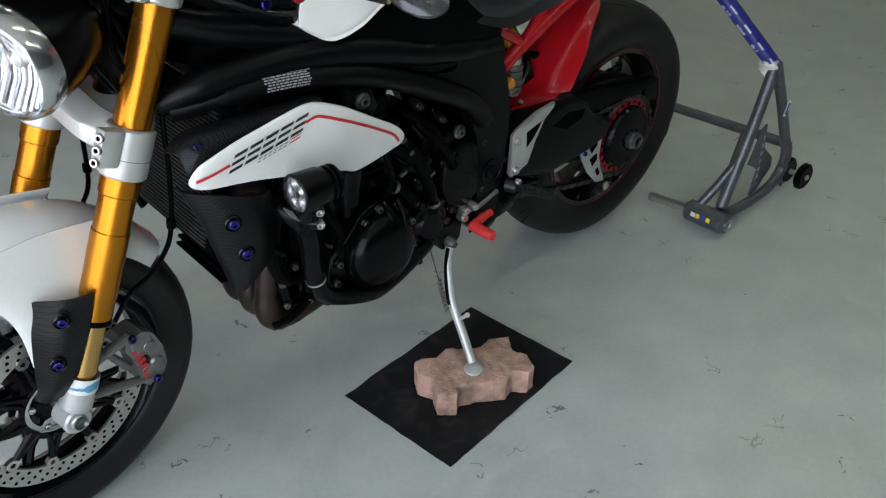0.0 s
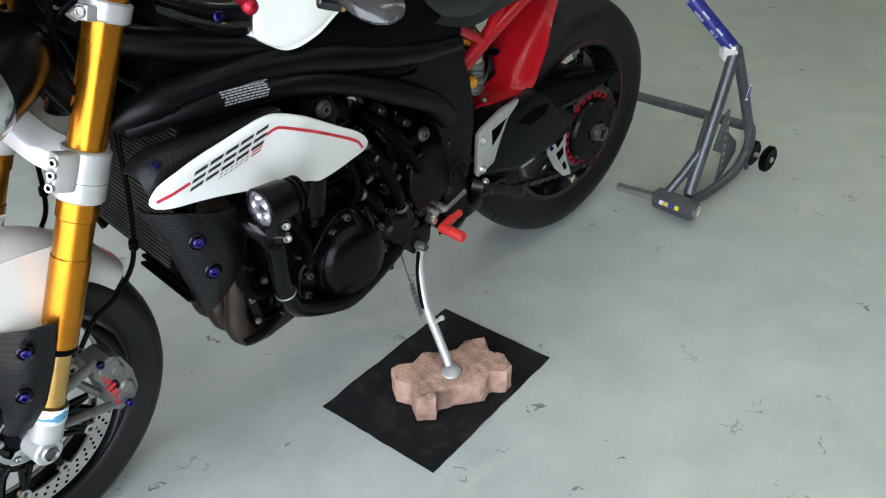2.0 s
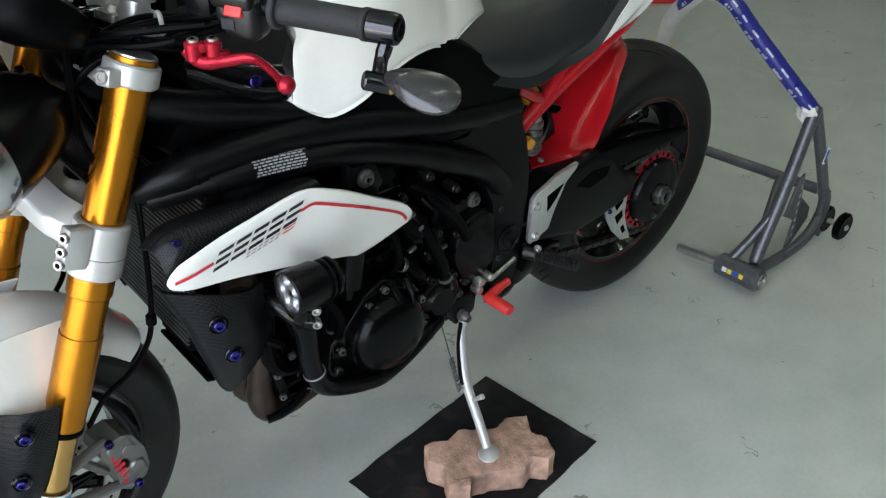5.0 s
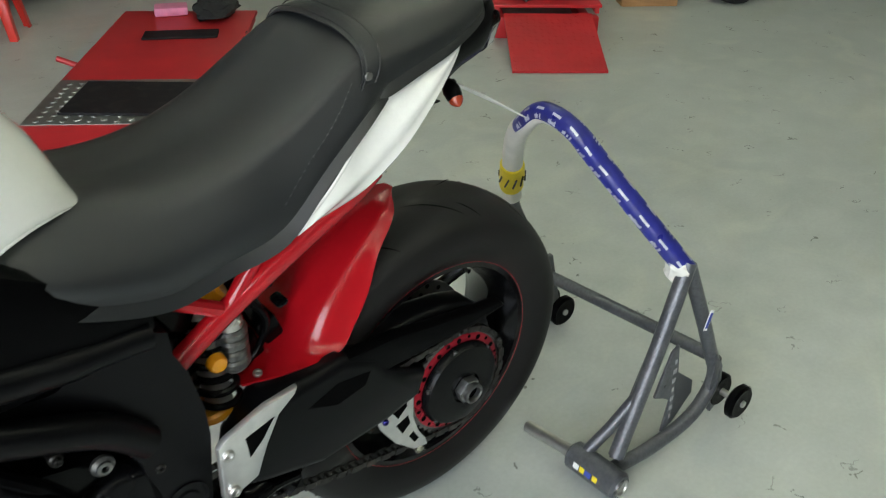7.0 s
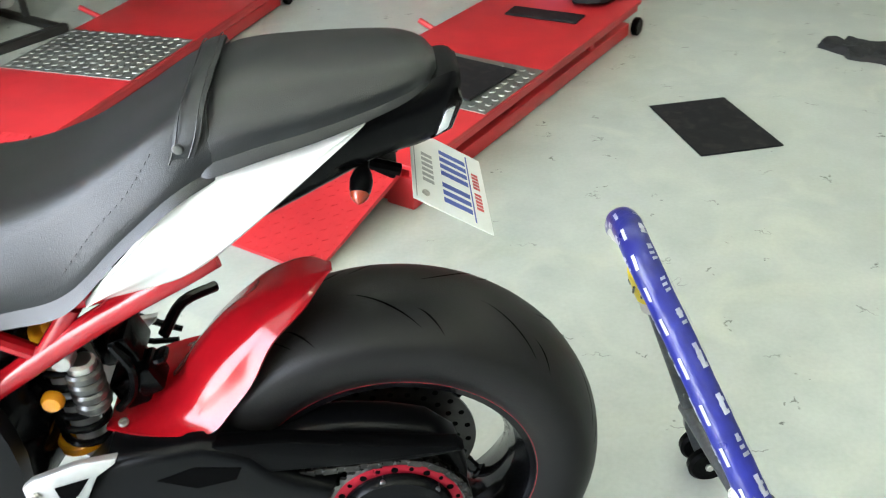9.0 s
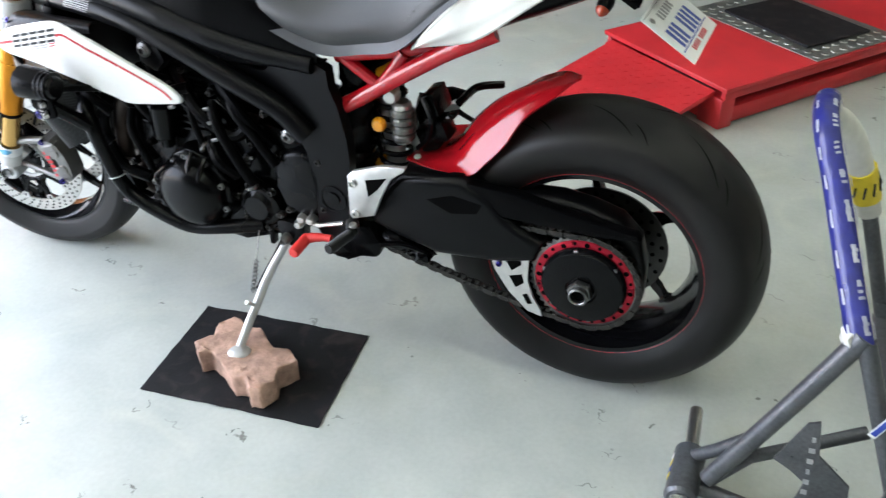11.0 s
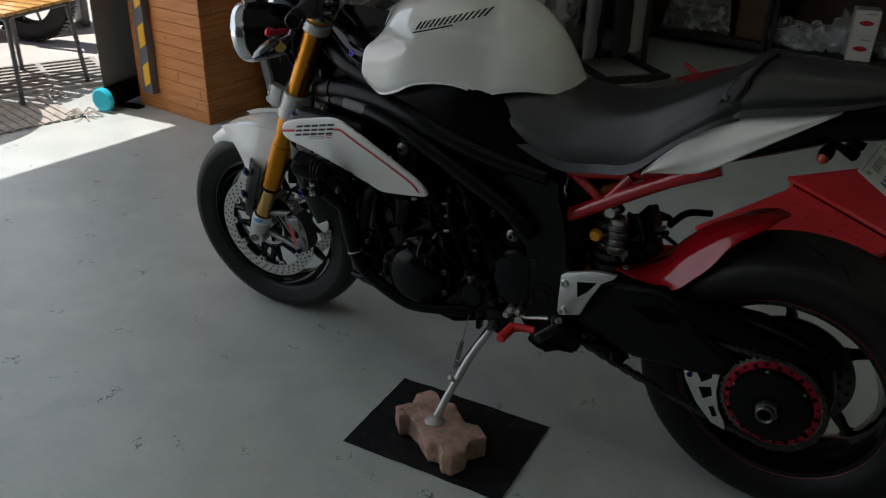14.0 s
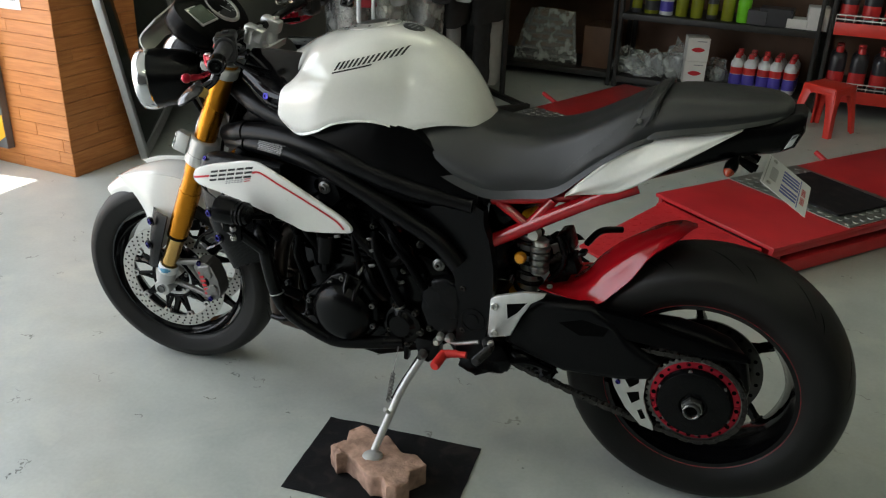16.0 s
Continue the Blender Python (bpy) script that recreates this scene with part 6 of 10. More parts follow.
# dark ducts between tank and forks, below-tank side covers
for s in (1, -1):
    b = bmesh.new()
    rows = []
    for x, sec in ((0.972, ((0.838, 0.150), (0.858, 0.160), (0.868, 0.152), (0.884, 0.158), (0.935, 0.118), (0.975, 0.082))), (1.045, ((0.858, 0.145), (0.874, 0.152), (0.880, 0.144), (0.893, 0.149), (0.945, 0.112), (0.975, 0.078))),
                   (1.12, ((0.902, 0.124), (0.912, 0.127), (0.916, 0.121), (0.925, 0.122), (0.955, 0.100), (0.970, 0.076)))):
        rows.append([(x, s * y, z) for z, y in sec])
    grid(b, rows, 5, 4, 0.005)
    du2 = bp("tank_duct", b, BLACK_GLOSS, None, "gloss black duct panel ahead of the tank")
    b = bmesh.new()
    bolt(b, (1.040, s * 0.149, 0.882), (0.1, s, 0.25), 0.0085, 0.005)
    bp("duct_bolt", b, BLUE_TI, du2, "blue anodised bolt")
    b = bmesh.new()
    rows = []
    for x, z0, z1, y0, y1 in ((0.975, 0.795, 0.83, 0.135, 0.130), (0.92, 0.765, 0.83, 0.150, 0.145), (0.84, 0.735, 0.845, 0.158, 0.155), (0.75, 0.705, 0.862, 0.158, 0.154), (0.69, 0.69, 0.855, 0.150, 0.146), (0.60, 0.69, 0.80, 0.140, 0.138), (0.52, 0.70, 0.74, 0.128, 0.126)):
        rows.append([(x, s * (y0 - 0.03), z0 - 0.004), (x, s * y0, z0), (x, s * (max(y0, y1) + 0.008), (z0 + z1) / 2), (x, s * y1, z1), (x, s * (y1 - 0.04), z1 + 0.006)])
    grid(b, rows, 4, 3, 0.004)
    bp("side_cover", b, BLACK_PLASTIC, None, "matt black plastic cover below the tank")

# frame: twin tubes each side that merge and drop to the pivot plate
for s in (1, -1):
    b = bmesh.new()
    tube(b, smooth_line([(1.20, s * 0.088, 0.752), (1.15, s * 0.115, 0.770), (1.06, s * 0.131, 0.783), (0.97, s * 0.145, 0.786), (0.87, s * 0.158, 0.774), (0.74, s * 0.157, 0.738), (0.64, s * 0.147, 0.715), (0.53, s * 0.134, 0.700)], 5), [0.024, 0.026, 0.027, 0.027, 0.026, 0.023, 0.021, 0.018], 16)
    fr = bp("frame_tube", b, BLACK_FRAME, None, "satin black upper frame tube")
    b = bmesh.new()
    low_line = smooth_line([(1.19, s * 0.10, 0.738), (1.10, s * 0.137, 0.755), (1.0, s * 0.158, 0.757), (0.90, s * 0.169, 0.744), (0.80, s * 0.167, 0.706), (0.70, s * 0.159, 0.657), (0.61, s * 0.148, 0.607), (0.558, s * 0.140, 0.552)], 5)
    tube(b, low_line, [0.018, 0.019, 0.0195, 0.0195, 0.020, 0.022, 0.022, 0.022], 16)
    LOW_LINE = [p.copy() for p in low_line] if s > 0 else LOW_LINE
    bp("frame_tube", b, BLACK_FRAME, None, "satin black lower frame tube")
    b = bmesh.new()
    for x0, x1, y0, y1, z0, z1, r in ((1.134, 1.118, 0.1185, 0.1220, 0.7742, 0.7768, 0.0288), (1.124, 1.110, 0.1280, 0.1335, 0.7517, 0.7540, 0.0212)):
        tube(b, [(x0, s * y0, z0), (x1, s * y1, z1)], r, 16)
    bp("weld_collar", b, BLACK_FRAME, fr)
    b = bmesh.new()
    tube(b, smooth_line([(1.20, s * 0.06, 0.875), (1.10, s * 0.105, 0.845), (0.98, s * 0.125, 0.818), (0.86, s * 0.13, 0.790), (0.72, s * 0.12, 0.745), (0.55, s * 0.105, 0.71)], 5), [0.024, 0.026, 0.026, 0.024, 0.022, 0.022], 14)
    bp("frame_tube", b, BLACK_FRAME, None, "satin black top frame tube")
    b = bmesh.new()
    web = [(0.87, 0.748), (0.74, 0.728), (0.62, 0.712), (0.535, 0.704), (0.506, 0.690), (0.504, 0.655), (0.490, 0.622), (0.476, 0.553), (0.474, 0.505), (0.483, 0.42), (0.489, 0.345), (0.500, 0.310), (0.528, 0.303), (0.560, 0.322), (0.559, 0.43), (0.568, 0.51), (0.602, 0.580), (0.666, 0.640), (0.735, 0.672), (0.82, 0.700)]
    slot = [(0.800, 0.727), (0.745, 0.716), (0.675, 0.704), (0.630, 0.690), (0.640, 0.672), (0.680, 0.676), (0.740, 0.700)]
    plate_hole(b, web, [[(p.x, p.y) for p in smooth_line([(x, z, 0) for x, z in slot], 3, True)]], s * 0.104, s * 0.132)
    pv = bp("pivot_plate", b, BLACK_FRAME, None, "satin black cast frame pivot plate")
    b = bmesh.new()
    lathe(b, [(0.030, 0.0), (0.030, 0.003), (0.026, 0.003), (0.025, 0.001), (0.016, 0.001), (0.015, 0.004), (0, 0.005)], (0.520, s * 0.132, 0.413), 32, m=turn('Z', 0 if s > 0 else 180))
    bp("pivot_cap", b, BLACK_SATIN, pv)
    b = bmesh.new()
    lathe(b, [(0, 0), (0.015, 0), (0.015, 0.005), (0.010, 0.008), (0.010, 0.011), (0.008, 0.012), (0.005, 0.012), (0.005, 0.007), (0, 0.007)], (0.612, s * 0.122, 0.533), 20, m=turn('Z', 0 if s > 0 else 180))
    lathe(b, [(0, 0), (0.015, 0), (0.015, 0.005), (0.010, 0.008), (0.010, 0.011), (0.008, 0.012), (0.005, 0.012), (0.005, 0.007), (0, 0.007)], (0.884, s * 0.166, 0.692), 20, m=turn('Z', 0 if s > 0 else 180))
    bp("engine_mount_bolt", b, DARK_STEEL, pv, "dull steel engine mount bolt")
    # black disc in each bolt head paints the socket's shade
    for x, y, z in ((0.612, 0.122, 0.533), (0.884, 0.166, 0.692)):
        b = bmesh.new()
        lathe(b, [(0, 0.0074), (0.0048, 0.0074), (0.0048, 0.0070)], (x, s * y, z), 6, m=turn('Z', 0 if s > 0 else 180))
        bp("bolt_socket", b, HOLE_SHADE, pv)
    b = bmesh.new()
    prism(b, [(0.905, 0.715), (0.86, 0.71), (0.845, 0.67), (0.87, 0.645), (0.905, 0.66)], s * 0.13, s * 0.164, 0.006)
    bp("mount_lug", b, BLACK_FRAME, pv)
# information label on the upper tube: plain bars
b = bmesh.new()
rl = random.Random(7)
for row in range(7):
    x = 1.064 - rl.uniform(0, 0.006)
    while x > 0.992:
        w = rl.uniform(0.003, 0.009)
        ang = -0.05 + row * 0.21
        near = sorted(LOW_LINE, key=lambda p: abs(p.x - (x - w / 2)))[:2]
        g = (x - w / 2 - near[0].x) / (near[1].x - near[0].x)
        c = near[0].lerp(near[1], g) + V(0, math.cos(ang) * 0.0202, math.sin(ang) * 0.0202)
        box(b, c, (w, 0.0006, 0.0022), turn('Z', -12) @ turn('X', math.degrees(ang)))
        x -= w + 0.0018
bp("frame_label", b, DECAL_GREY, None, "small grey printed data label", smooth=False)
b = bmesh.new()
tube(b, [(1.235, 0, 0.72), (1.145, 0, 0.945)], 0.036, 20)
bp("steering_head", b, BLACK_FRAME)

# airbox between the tubes
b = bmesh.new()
prism(b, [(1.16, 0.80), (1.10, 0.87), (0.98, 0.86), (0.72, 0.83), (0.58, 0.80), (0.52, 0.72), (0.66, 0.66), (0.90, 0.66), (1.08, 0.71)], -0.10, 0.10, 0.02, seg=2)
bp("airbox", b, BLACK_PLASTIC, None, "black plastic airbox under the tank")

# engine
b = bmesh.new()
prism(b, [(1.02, 0.50), (0.98, 0.62), (0.90, 0.68), (0.78, 0.66), (0.74, 0.56), (0.60, 0.53), (0.56, 0.46), (0.55, 0.34), (0.62, 0.29), (0.78, 0.235), (0.92, 0.232), (0.99, 0.30), (1.01, 0.40)], -0.13, 0.112, 0.02, seg=2)
eng = bp("engine_block", b, BLACK_ENGINE, None, "black three-cylinder engine block")
b = bmesh.new()
for i in range(9):
    z = 0.50 + i * 0.015
    prism(b, [(1.012 - i * 0.005, z), (0.80, z), (0.80, z + 0.006), (1.012 - i * 0.005, z + 0.006)], -0.125, 0.122, 0.001)
bp("cylinder_fin", b, BLACK_ENGINE, eng)


def cover(cx, cz, r, y0, y1, material, name, nb, label="", squash=1.0, dome=0.02, lip=0.012):
    b = bmesh.new()
    m = Matrix.Diagonal((1, 1, squash, 1))
    lathe(b, [(r, y0), (r, y1 - dome), (r - lip * 0.3, y1 - dome * 0.8), (r - lip, y1 - dome * 0.8), (r - lip * 1.6, y1 - dome * 0.35), (r * 0.55, y1), (0, y1 + 0.001)], (cx, 0, cz), 48, m=m)
    o = bp(name, b, material, eng, label)
    b = bmesh.new()
    for i in range(nb):
        a = math.tau * i / nb + 0.2
        px, pz = cx + (r + 0.003) * math.cos(a), cz + (r + 0.003) * squash * math.sin(a)
        bar(b, (px, y0, pz), (px, y1 - dome - 0.002, pz), 0.011, 10)
    bp("cover_boss", b, material, o)
    b = bmesh.new()
    for i in range(nb):
        a = math.tau * i / nb + 0.2
        px, pz = cx + (r + 0.003) * math.cos(a), cz + (r + 0.003) * squash * math.sin(a)
        bolt(b, (px, y1 - dome - 0.003, pz), r=0.0075, h=0.008, seg=10)
    bp("cover_bolt", b, CHAIN_STEEL, o)
    return o


# domed alternator cover on a bolted flange
b = bmesh.new()
prism(b, [(0.846, 0.476), (0.884, 0.460), (0.916, 0.424), (0.955, 0.392), (0.964, 0.345), (0.948, 0.305), (0.905, 0.284), (0.85, 0.279), (0.79, 0.298), (0.758, 0.345), (0.758, 0.410), (0.79, 0.458)], 0.10, 0.155, 0.006, seg=2)
lathe(b, [(0.080, 0.12), (0.080, 0.162), (0.0765, 0.176), (0.068, 0.187), (0.053, 0.195), (0.034, 0.199), (0, 0.201)], (0.848, 0, 0.374), 56)
ac = bp("alternator_cover", b, BLACK_ENGINE, eng, "glossy black domed alternator cover", angle=50)
b = bmesh.new()
for x0, z0, x1, z1 in ((0.834, 0.470, 0.828, 0.425), (0.800, 0.462, 0.806, 0.420), (0.914, 0.400, 0.890, 0.385), (0.900, 0.335, 0.880, 0.345)):
    tube(b, [(x0, 0.158, z0), ((x0 + x1) / 2, 0.180, (z0 + z1) / 2), (x1, 0.190, z1)], [0.007, 0.006, 0.002], 8)
bp("cover_rib", b, BLACK_ENGINE, ac)
b = bmesh.new()
AC_BOLTS = ((0.848, 0.462), (0.880, 0.443), (0.906, 0.410), (0.943, 0.380), (0.950, 0.340), (0.925, 0.302), (0.800, 0.298), (0.766, 0.350), (0.768, 0.405), (0.800, 0.452))
for x, z in AC_BOLTS:
    bar(b, (x, 0.12, z), (x, 0.162, z), 0.010, 12)
bp("cover_boss", b, BLACK_ENGINE, ac)
b = bmesh.new()
for x, z in AC_BOLTS:
    bolt(b, (x, 0.162, z), r=0.0068, h=0.006, seg=12)
bp("cover_bolt", b, DARK_STEEL, ac)
b = bmesh.new()
for x, z in AC_BOLTS:
    lathe(b, [(0, 0.1684), (0.0032, 0.1684)], (x, 0, z), 6)
bp("bolt_socket", b, HOLE_SHADE, ac)
cover(0.702, 0.356, 0.050, 0.10, 0.148, BLACK_ENGINE, "starter_cover", 6, "small black round engine cover", 1.0, 0.012)
b = bmesh.new()
prism(b, [(0.655, 0.46), (0.64, 0.49), (0.60, 0.505), (0.555, 0.495), (0.540, 0.45), (0.545, 0.38), (0.59, 0.345), (0.64, 0.365), (0.658, 0.41)], 0.09, 0.132, 0.012, seg=3)
bp("sprocket_cover", b, BLACK_SATIN, eng, "black front sprocket cover")
b = bmesh.new()
for (x, z) in ((0.65, 0.475), (0.547, 0.49), (0.545, 0.38), (0.63, 0.36), (0.76, 0.52), (0.72, 0.46), (0.78, 0.47), (0.74, 0.31), (0.68, 0.31), (0.96, 0.34), (0.94, 0.29), (0.78, 0.60), (0.84, 0.64), (0.93, 0.62), (0.70, 0.50)):
    bar(b, (x, 0.10, z), (x, 0.128, z), 0.012, 10)
bp("case_boss", b, BLACK_ENGINE, eng)
b = bmesh.new()
for (x, z) in ((0.65, 0.475), (0.547, 0.49), (0.545, 0.38), (0.63, 0.36), (0.76, 0.52), (0.72, 0.46), (0.78, 0.47), (0.74, 0.31), (0.68, 0.31), (0.96, 0.34), (0.94, 0.29), (0.78, 0.60), (0.84, 0.64), (0.93, 0.62), (0.70, 0.50)):
    bolt(b, (x, 0.127, z), r=0.007, h=0.008, seg=10)
bp("case_bolt", b, CHAIN_STEEL, eng)
b = bmesh.new()
rh = random.Random(21)
HOSES = [[(1.00, 0.10, 0.60), (0.95, 0.15, 0.56), (0.90, 0.14, 0.50)], [(0.86, 0.12, 0.64), (0.80, 0.15, 0.57), (0.73, 0.14, 0.52), (0.69, 0.12, 0.56)], [(0.95, 0.13, 0.63), (0.88, 0.155, 0.60), (0.82, 0.14, 0.61)], [(0.76, 0.12, 0.62), (0.70, 0.14, 0.57), (0.66, 0.12, 0.50)],
         [(0.99, 0.12, 0.52), (0.955, 0.16, 0.48), (0.945, 0.14, 0.42)], [(0.80, 0.13, 0.50), (0.77, 0.15, 0.46), (0.745, 0.13, 0.42)], [(1.05, 0.12, 0.56), (1.066, 0.145, 0.50), (1.066, 0.142, 0.43), (1.045, 0.138, 0.385), (0.99, 0.125, 0.36)]]
for h in HOSES:
    tube(b, smooth_line(h, 6), rh.uniform(0.008, 0.016), 10)
for h, r in (([(0.775, 0.13, 0.585), (0.762, 0.150, 0.555), (0.733, 0.154, 0.495), (0.706, 0.150, 0.438), (0.698, 0.130, 0.405)], 0.012), ([(0.74, 0.12, 0.610), (0.72, 0.142, 0.578), (0.673, 0.146, 0.525), (0.640, 0.140, 0.470)], 0.010),
             ([(0.972, 0.15, 0.545), (0.968, 0.168, 0.504), (0.948, 0.172, 0.459), (0.946, 0.160, 0.412)], 0.009), ([(0.835, 0.12, 0.600), (0.820, 0.150, 0.560), (0.808, 0.150, 0.500), (0.818, 0.140, 0.462)], 0.007)):
    tube(b, smooth_line(h, 6), r, 12)
bp("coolant_hose", b, BLACK_PLASTIC, eng)
b = bmesh.new()
bar(b, (0.899, 0.142, 0.566), (0.906, 0.138, 0.487), 0.026, 28, ease=0.004)
bar(b, (0.906, 0.138, 0.487), (0.908, 0.136, 0.462), 0.015, 18)
box(b, (0.935, 0.128, 0.515), (0.022, 0.024, 0.095), turn('Y', 8), 0.005)
bp("oil_separator", b, BLACK_ENGINE, eng, "black breather canister")
b = bmesh.new()
for (x, z), ang in (((0.768, 0.552), 25), ((0.700, 0.412), 20), ((0.801, 0.487), 60), ((0.947, 0.425), 10)):
    lathe(b, [(0.0115, -0.004), (0.0135, -0.003), (0.0135, 0.003), (0.0115, 0.004)], seg=18, m=Matrix.Translation((x, 0.150, z)) @ turn('Y', ang) @ turn('X', 90))
bp("hose_band", b, DARK_STEEL, eng)
b = bmesh.new()
for x, y, z in ((0.816, 0.146, 0.553), (0.7946, 0.150, 0.403), (0.7848, 0.150, 0.358), (0.735, 0.135, 0.335), (0.655, 0.135, 0.345), (0.668, 0.128, 0.318), (0.62, 0.130, 0.320), (0.97, 0.13, 0.45), (1.0, 0.13, 0.50), (0.88, 0.13, 0.60), (0.72, 0.13, 0.62), (0.66, 0.13, 0.575)):
    bar(b, (x, y - 0.03, z), (x, y, z), 0.009, 10)
    bolt(b, (x, y, z), r=0.006, h=0.005, seg=10)
bp("case_stud", b, CHAIN_STEEL, eng)
b = bmesh.new()
for x, z, l in ((0.94, 0.58, 0.03), (0.905, 0.575, 0.03), (0.87, 0.585, 0.03), (0.83, 0.56, 0.03), (0.79, 0.545, 0.025), (0.74, 0.58, 0.03)):
    tube(b, [(x, 0.10, z), (x - 0.006, 0.138, z + 0.01)], [0.020, 0.016], 12)
    tube(b, [(x - 0.02, 0.132, z - 0.02), (x + 0.015, 0.142, z + 0.02)], 0.006, 8)
bp("injector_stub", b, BLACK_ENGINE, eng)
b = bmesh.new()
for p in ((0.865, 0.150, 0.565), (0.78, 0.150, 0.575), (0.80, 0.148, 0.44), (0.775, 0.146, 0.505), (0.70, 0.142, 0.475)):
    box(b, p, (0.018, 0.006, 0.008), turn('Y', 20), 0.002)
bp("hose_clip", b, DARK_STEEL, eng)
b = bmesh.new()
prism(b, [(0.99, 0.30), (0.93, 0.232), (0.78, 0.222), (0.66, 0.27), (0.66, 0.31), (0.80, 0.29), (0.93, 0.31)], -0.10, 0.10, 0.015)
bp("sump", b, BLACK_ENGINE, eng)

# exhaust headers and low silencer on the far side
for i, y in enumerate((0.108, 0.050, -0.008)):
    b = bmesh.new()
    tube(b, smooth_line([(0.99, y, 0.555), (1.030, y, 0.53), (1.054, y, 0.46), (1.066, y, 0.375), (1.072, y, 0.318), (1.060, y, 0.284), (1.020, y * 0.95, 0.270), (0.95, y * 0.8, 0.262), (0.88, y * 0.5, 0.25)], 5), [0.019, 0.019, 0.019, 0.021, 0.024, 0.024, 0.022, 0.020, 0.020], 16)
    hd_ = bp("exhaust_header", b, HEADER, None, "heat-stained exhaust header pipe")
    b = bmesh.new()
    lathe(b, [(0.0218, -0.004), (0.0255, -0.004), (0.0255, 0.004), (0.0218, 0.004)], seg=20, closed=True, m=aim((1.048, y, 0.40), (1.050, y, 0.37)))
    bp("header_band", b, HEADER, hd_)
b = bmesh.new()
tube(b, smooth_line([(0.90, -0.01, 0.24), (0.78, -0.06, 0.24), (0.66, -0.11, 0.26), (0.56, -0.14, 0.30), (0.50, -0.15, 0.33)], 5), [0.035, 0.035, 0.03, 0.03, 0.03, 0.03], 14)
bp("exhaust_pipe", b, HEADER)
b = bmesh.new()
box(b, (1.046, 0.118, 0.345), (0.016, 0.034, 0.075), turn('Y', 12), 0.003)
box(b, (1.030, 0.128, 0.392), (0.040, 0.014, 0.018), turn('Y', 30), 0.003)
box(b, (1.012, 0.120, 0.300), (0.055, 0.020, 0.014), turn('Y', -12), 0.003)
tube(b, smooth_line([(1.078, 0.132, 0.285), (1.045, 0.138, 0.288), (1.005, 0.132, 0.300), (0.965, 0.125, 0.318)], 4), 0.008, 10)
hbk = bp("header_bracket", b, BLACK_ENGINE, None, "dark bolted exhaust header bracket")
for p in ((1.052, 0.136, 0.372), (1.046, 0.136, 0.322), (1.022, 0.136, 0.398), (0.995, 0.131, 0.304)):
    b = bmesh.new()
    bolt(b, p, (0.3, 1, 0), 0.0065, 0.006, 12)
    bp("bracket_bolt", b, DARK_STEEL, hbk)

# radiator with shrouds
b = bmesh.new()
rm = Matrix.Translation((1.150, 0, 0.625)) @ turn('Y', -14)
box(b, (rm @ V(0, 0, 0)), (0.03, 0.31, 0.245), turn('Y', -14), 0.006)
rad = bp("radiator", b, BLACK_PLASTIC, None, "black radiator with fine fins")
b = bmesh.new()
for i in range(34):
    box(b, rm @ V(0.0155, 0, -0.111 + i * 0.0067), (0.004, 0.30, 0.0022), turn('Y', -14))
bp("radiator_fin", b, DARK_STEEL, rad, smooth=False)
b = bmesh.new()
rm2 = Matrix.Translation((1.118, 0, 0.42)) @ turn('Y', -20)
box(b, rm2 @ V(0.035, 0.085, 0.06), (0.05, 0.15, 0.11), turn('Y', -20), 0.006)
for i in range(8):
    box(b, rm2 @ V(0.062, 0.085, 0.01 + i * 0.014), (0.012, 0.152, 0.005), turn('Y', -20))
bp("oil_cooler", b, BLACK_PLASTIC, rad, smooth=False)
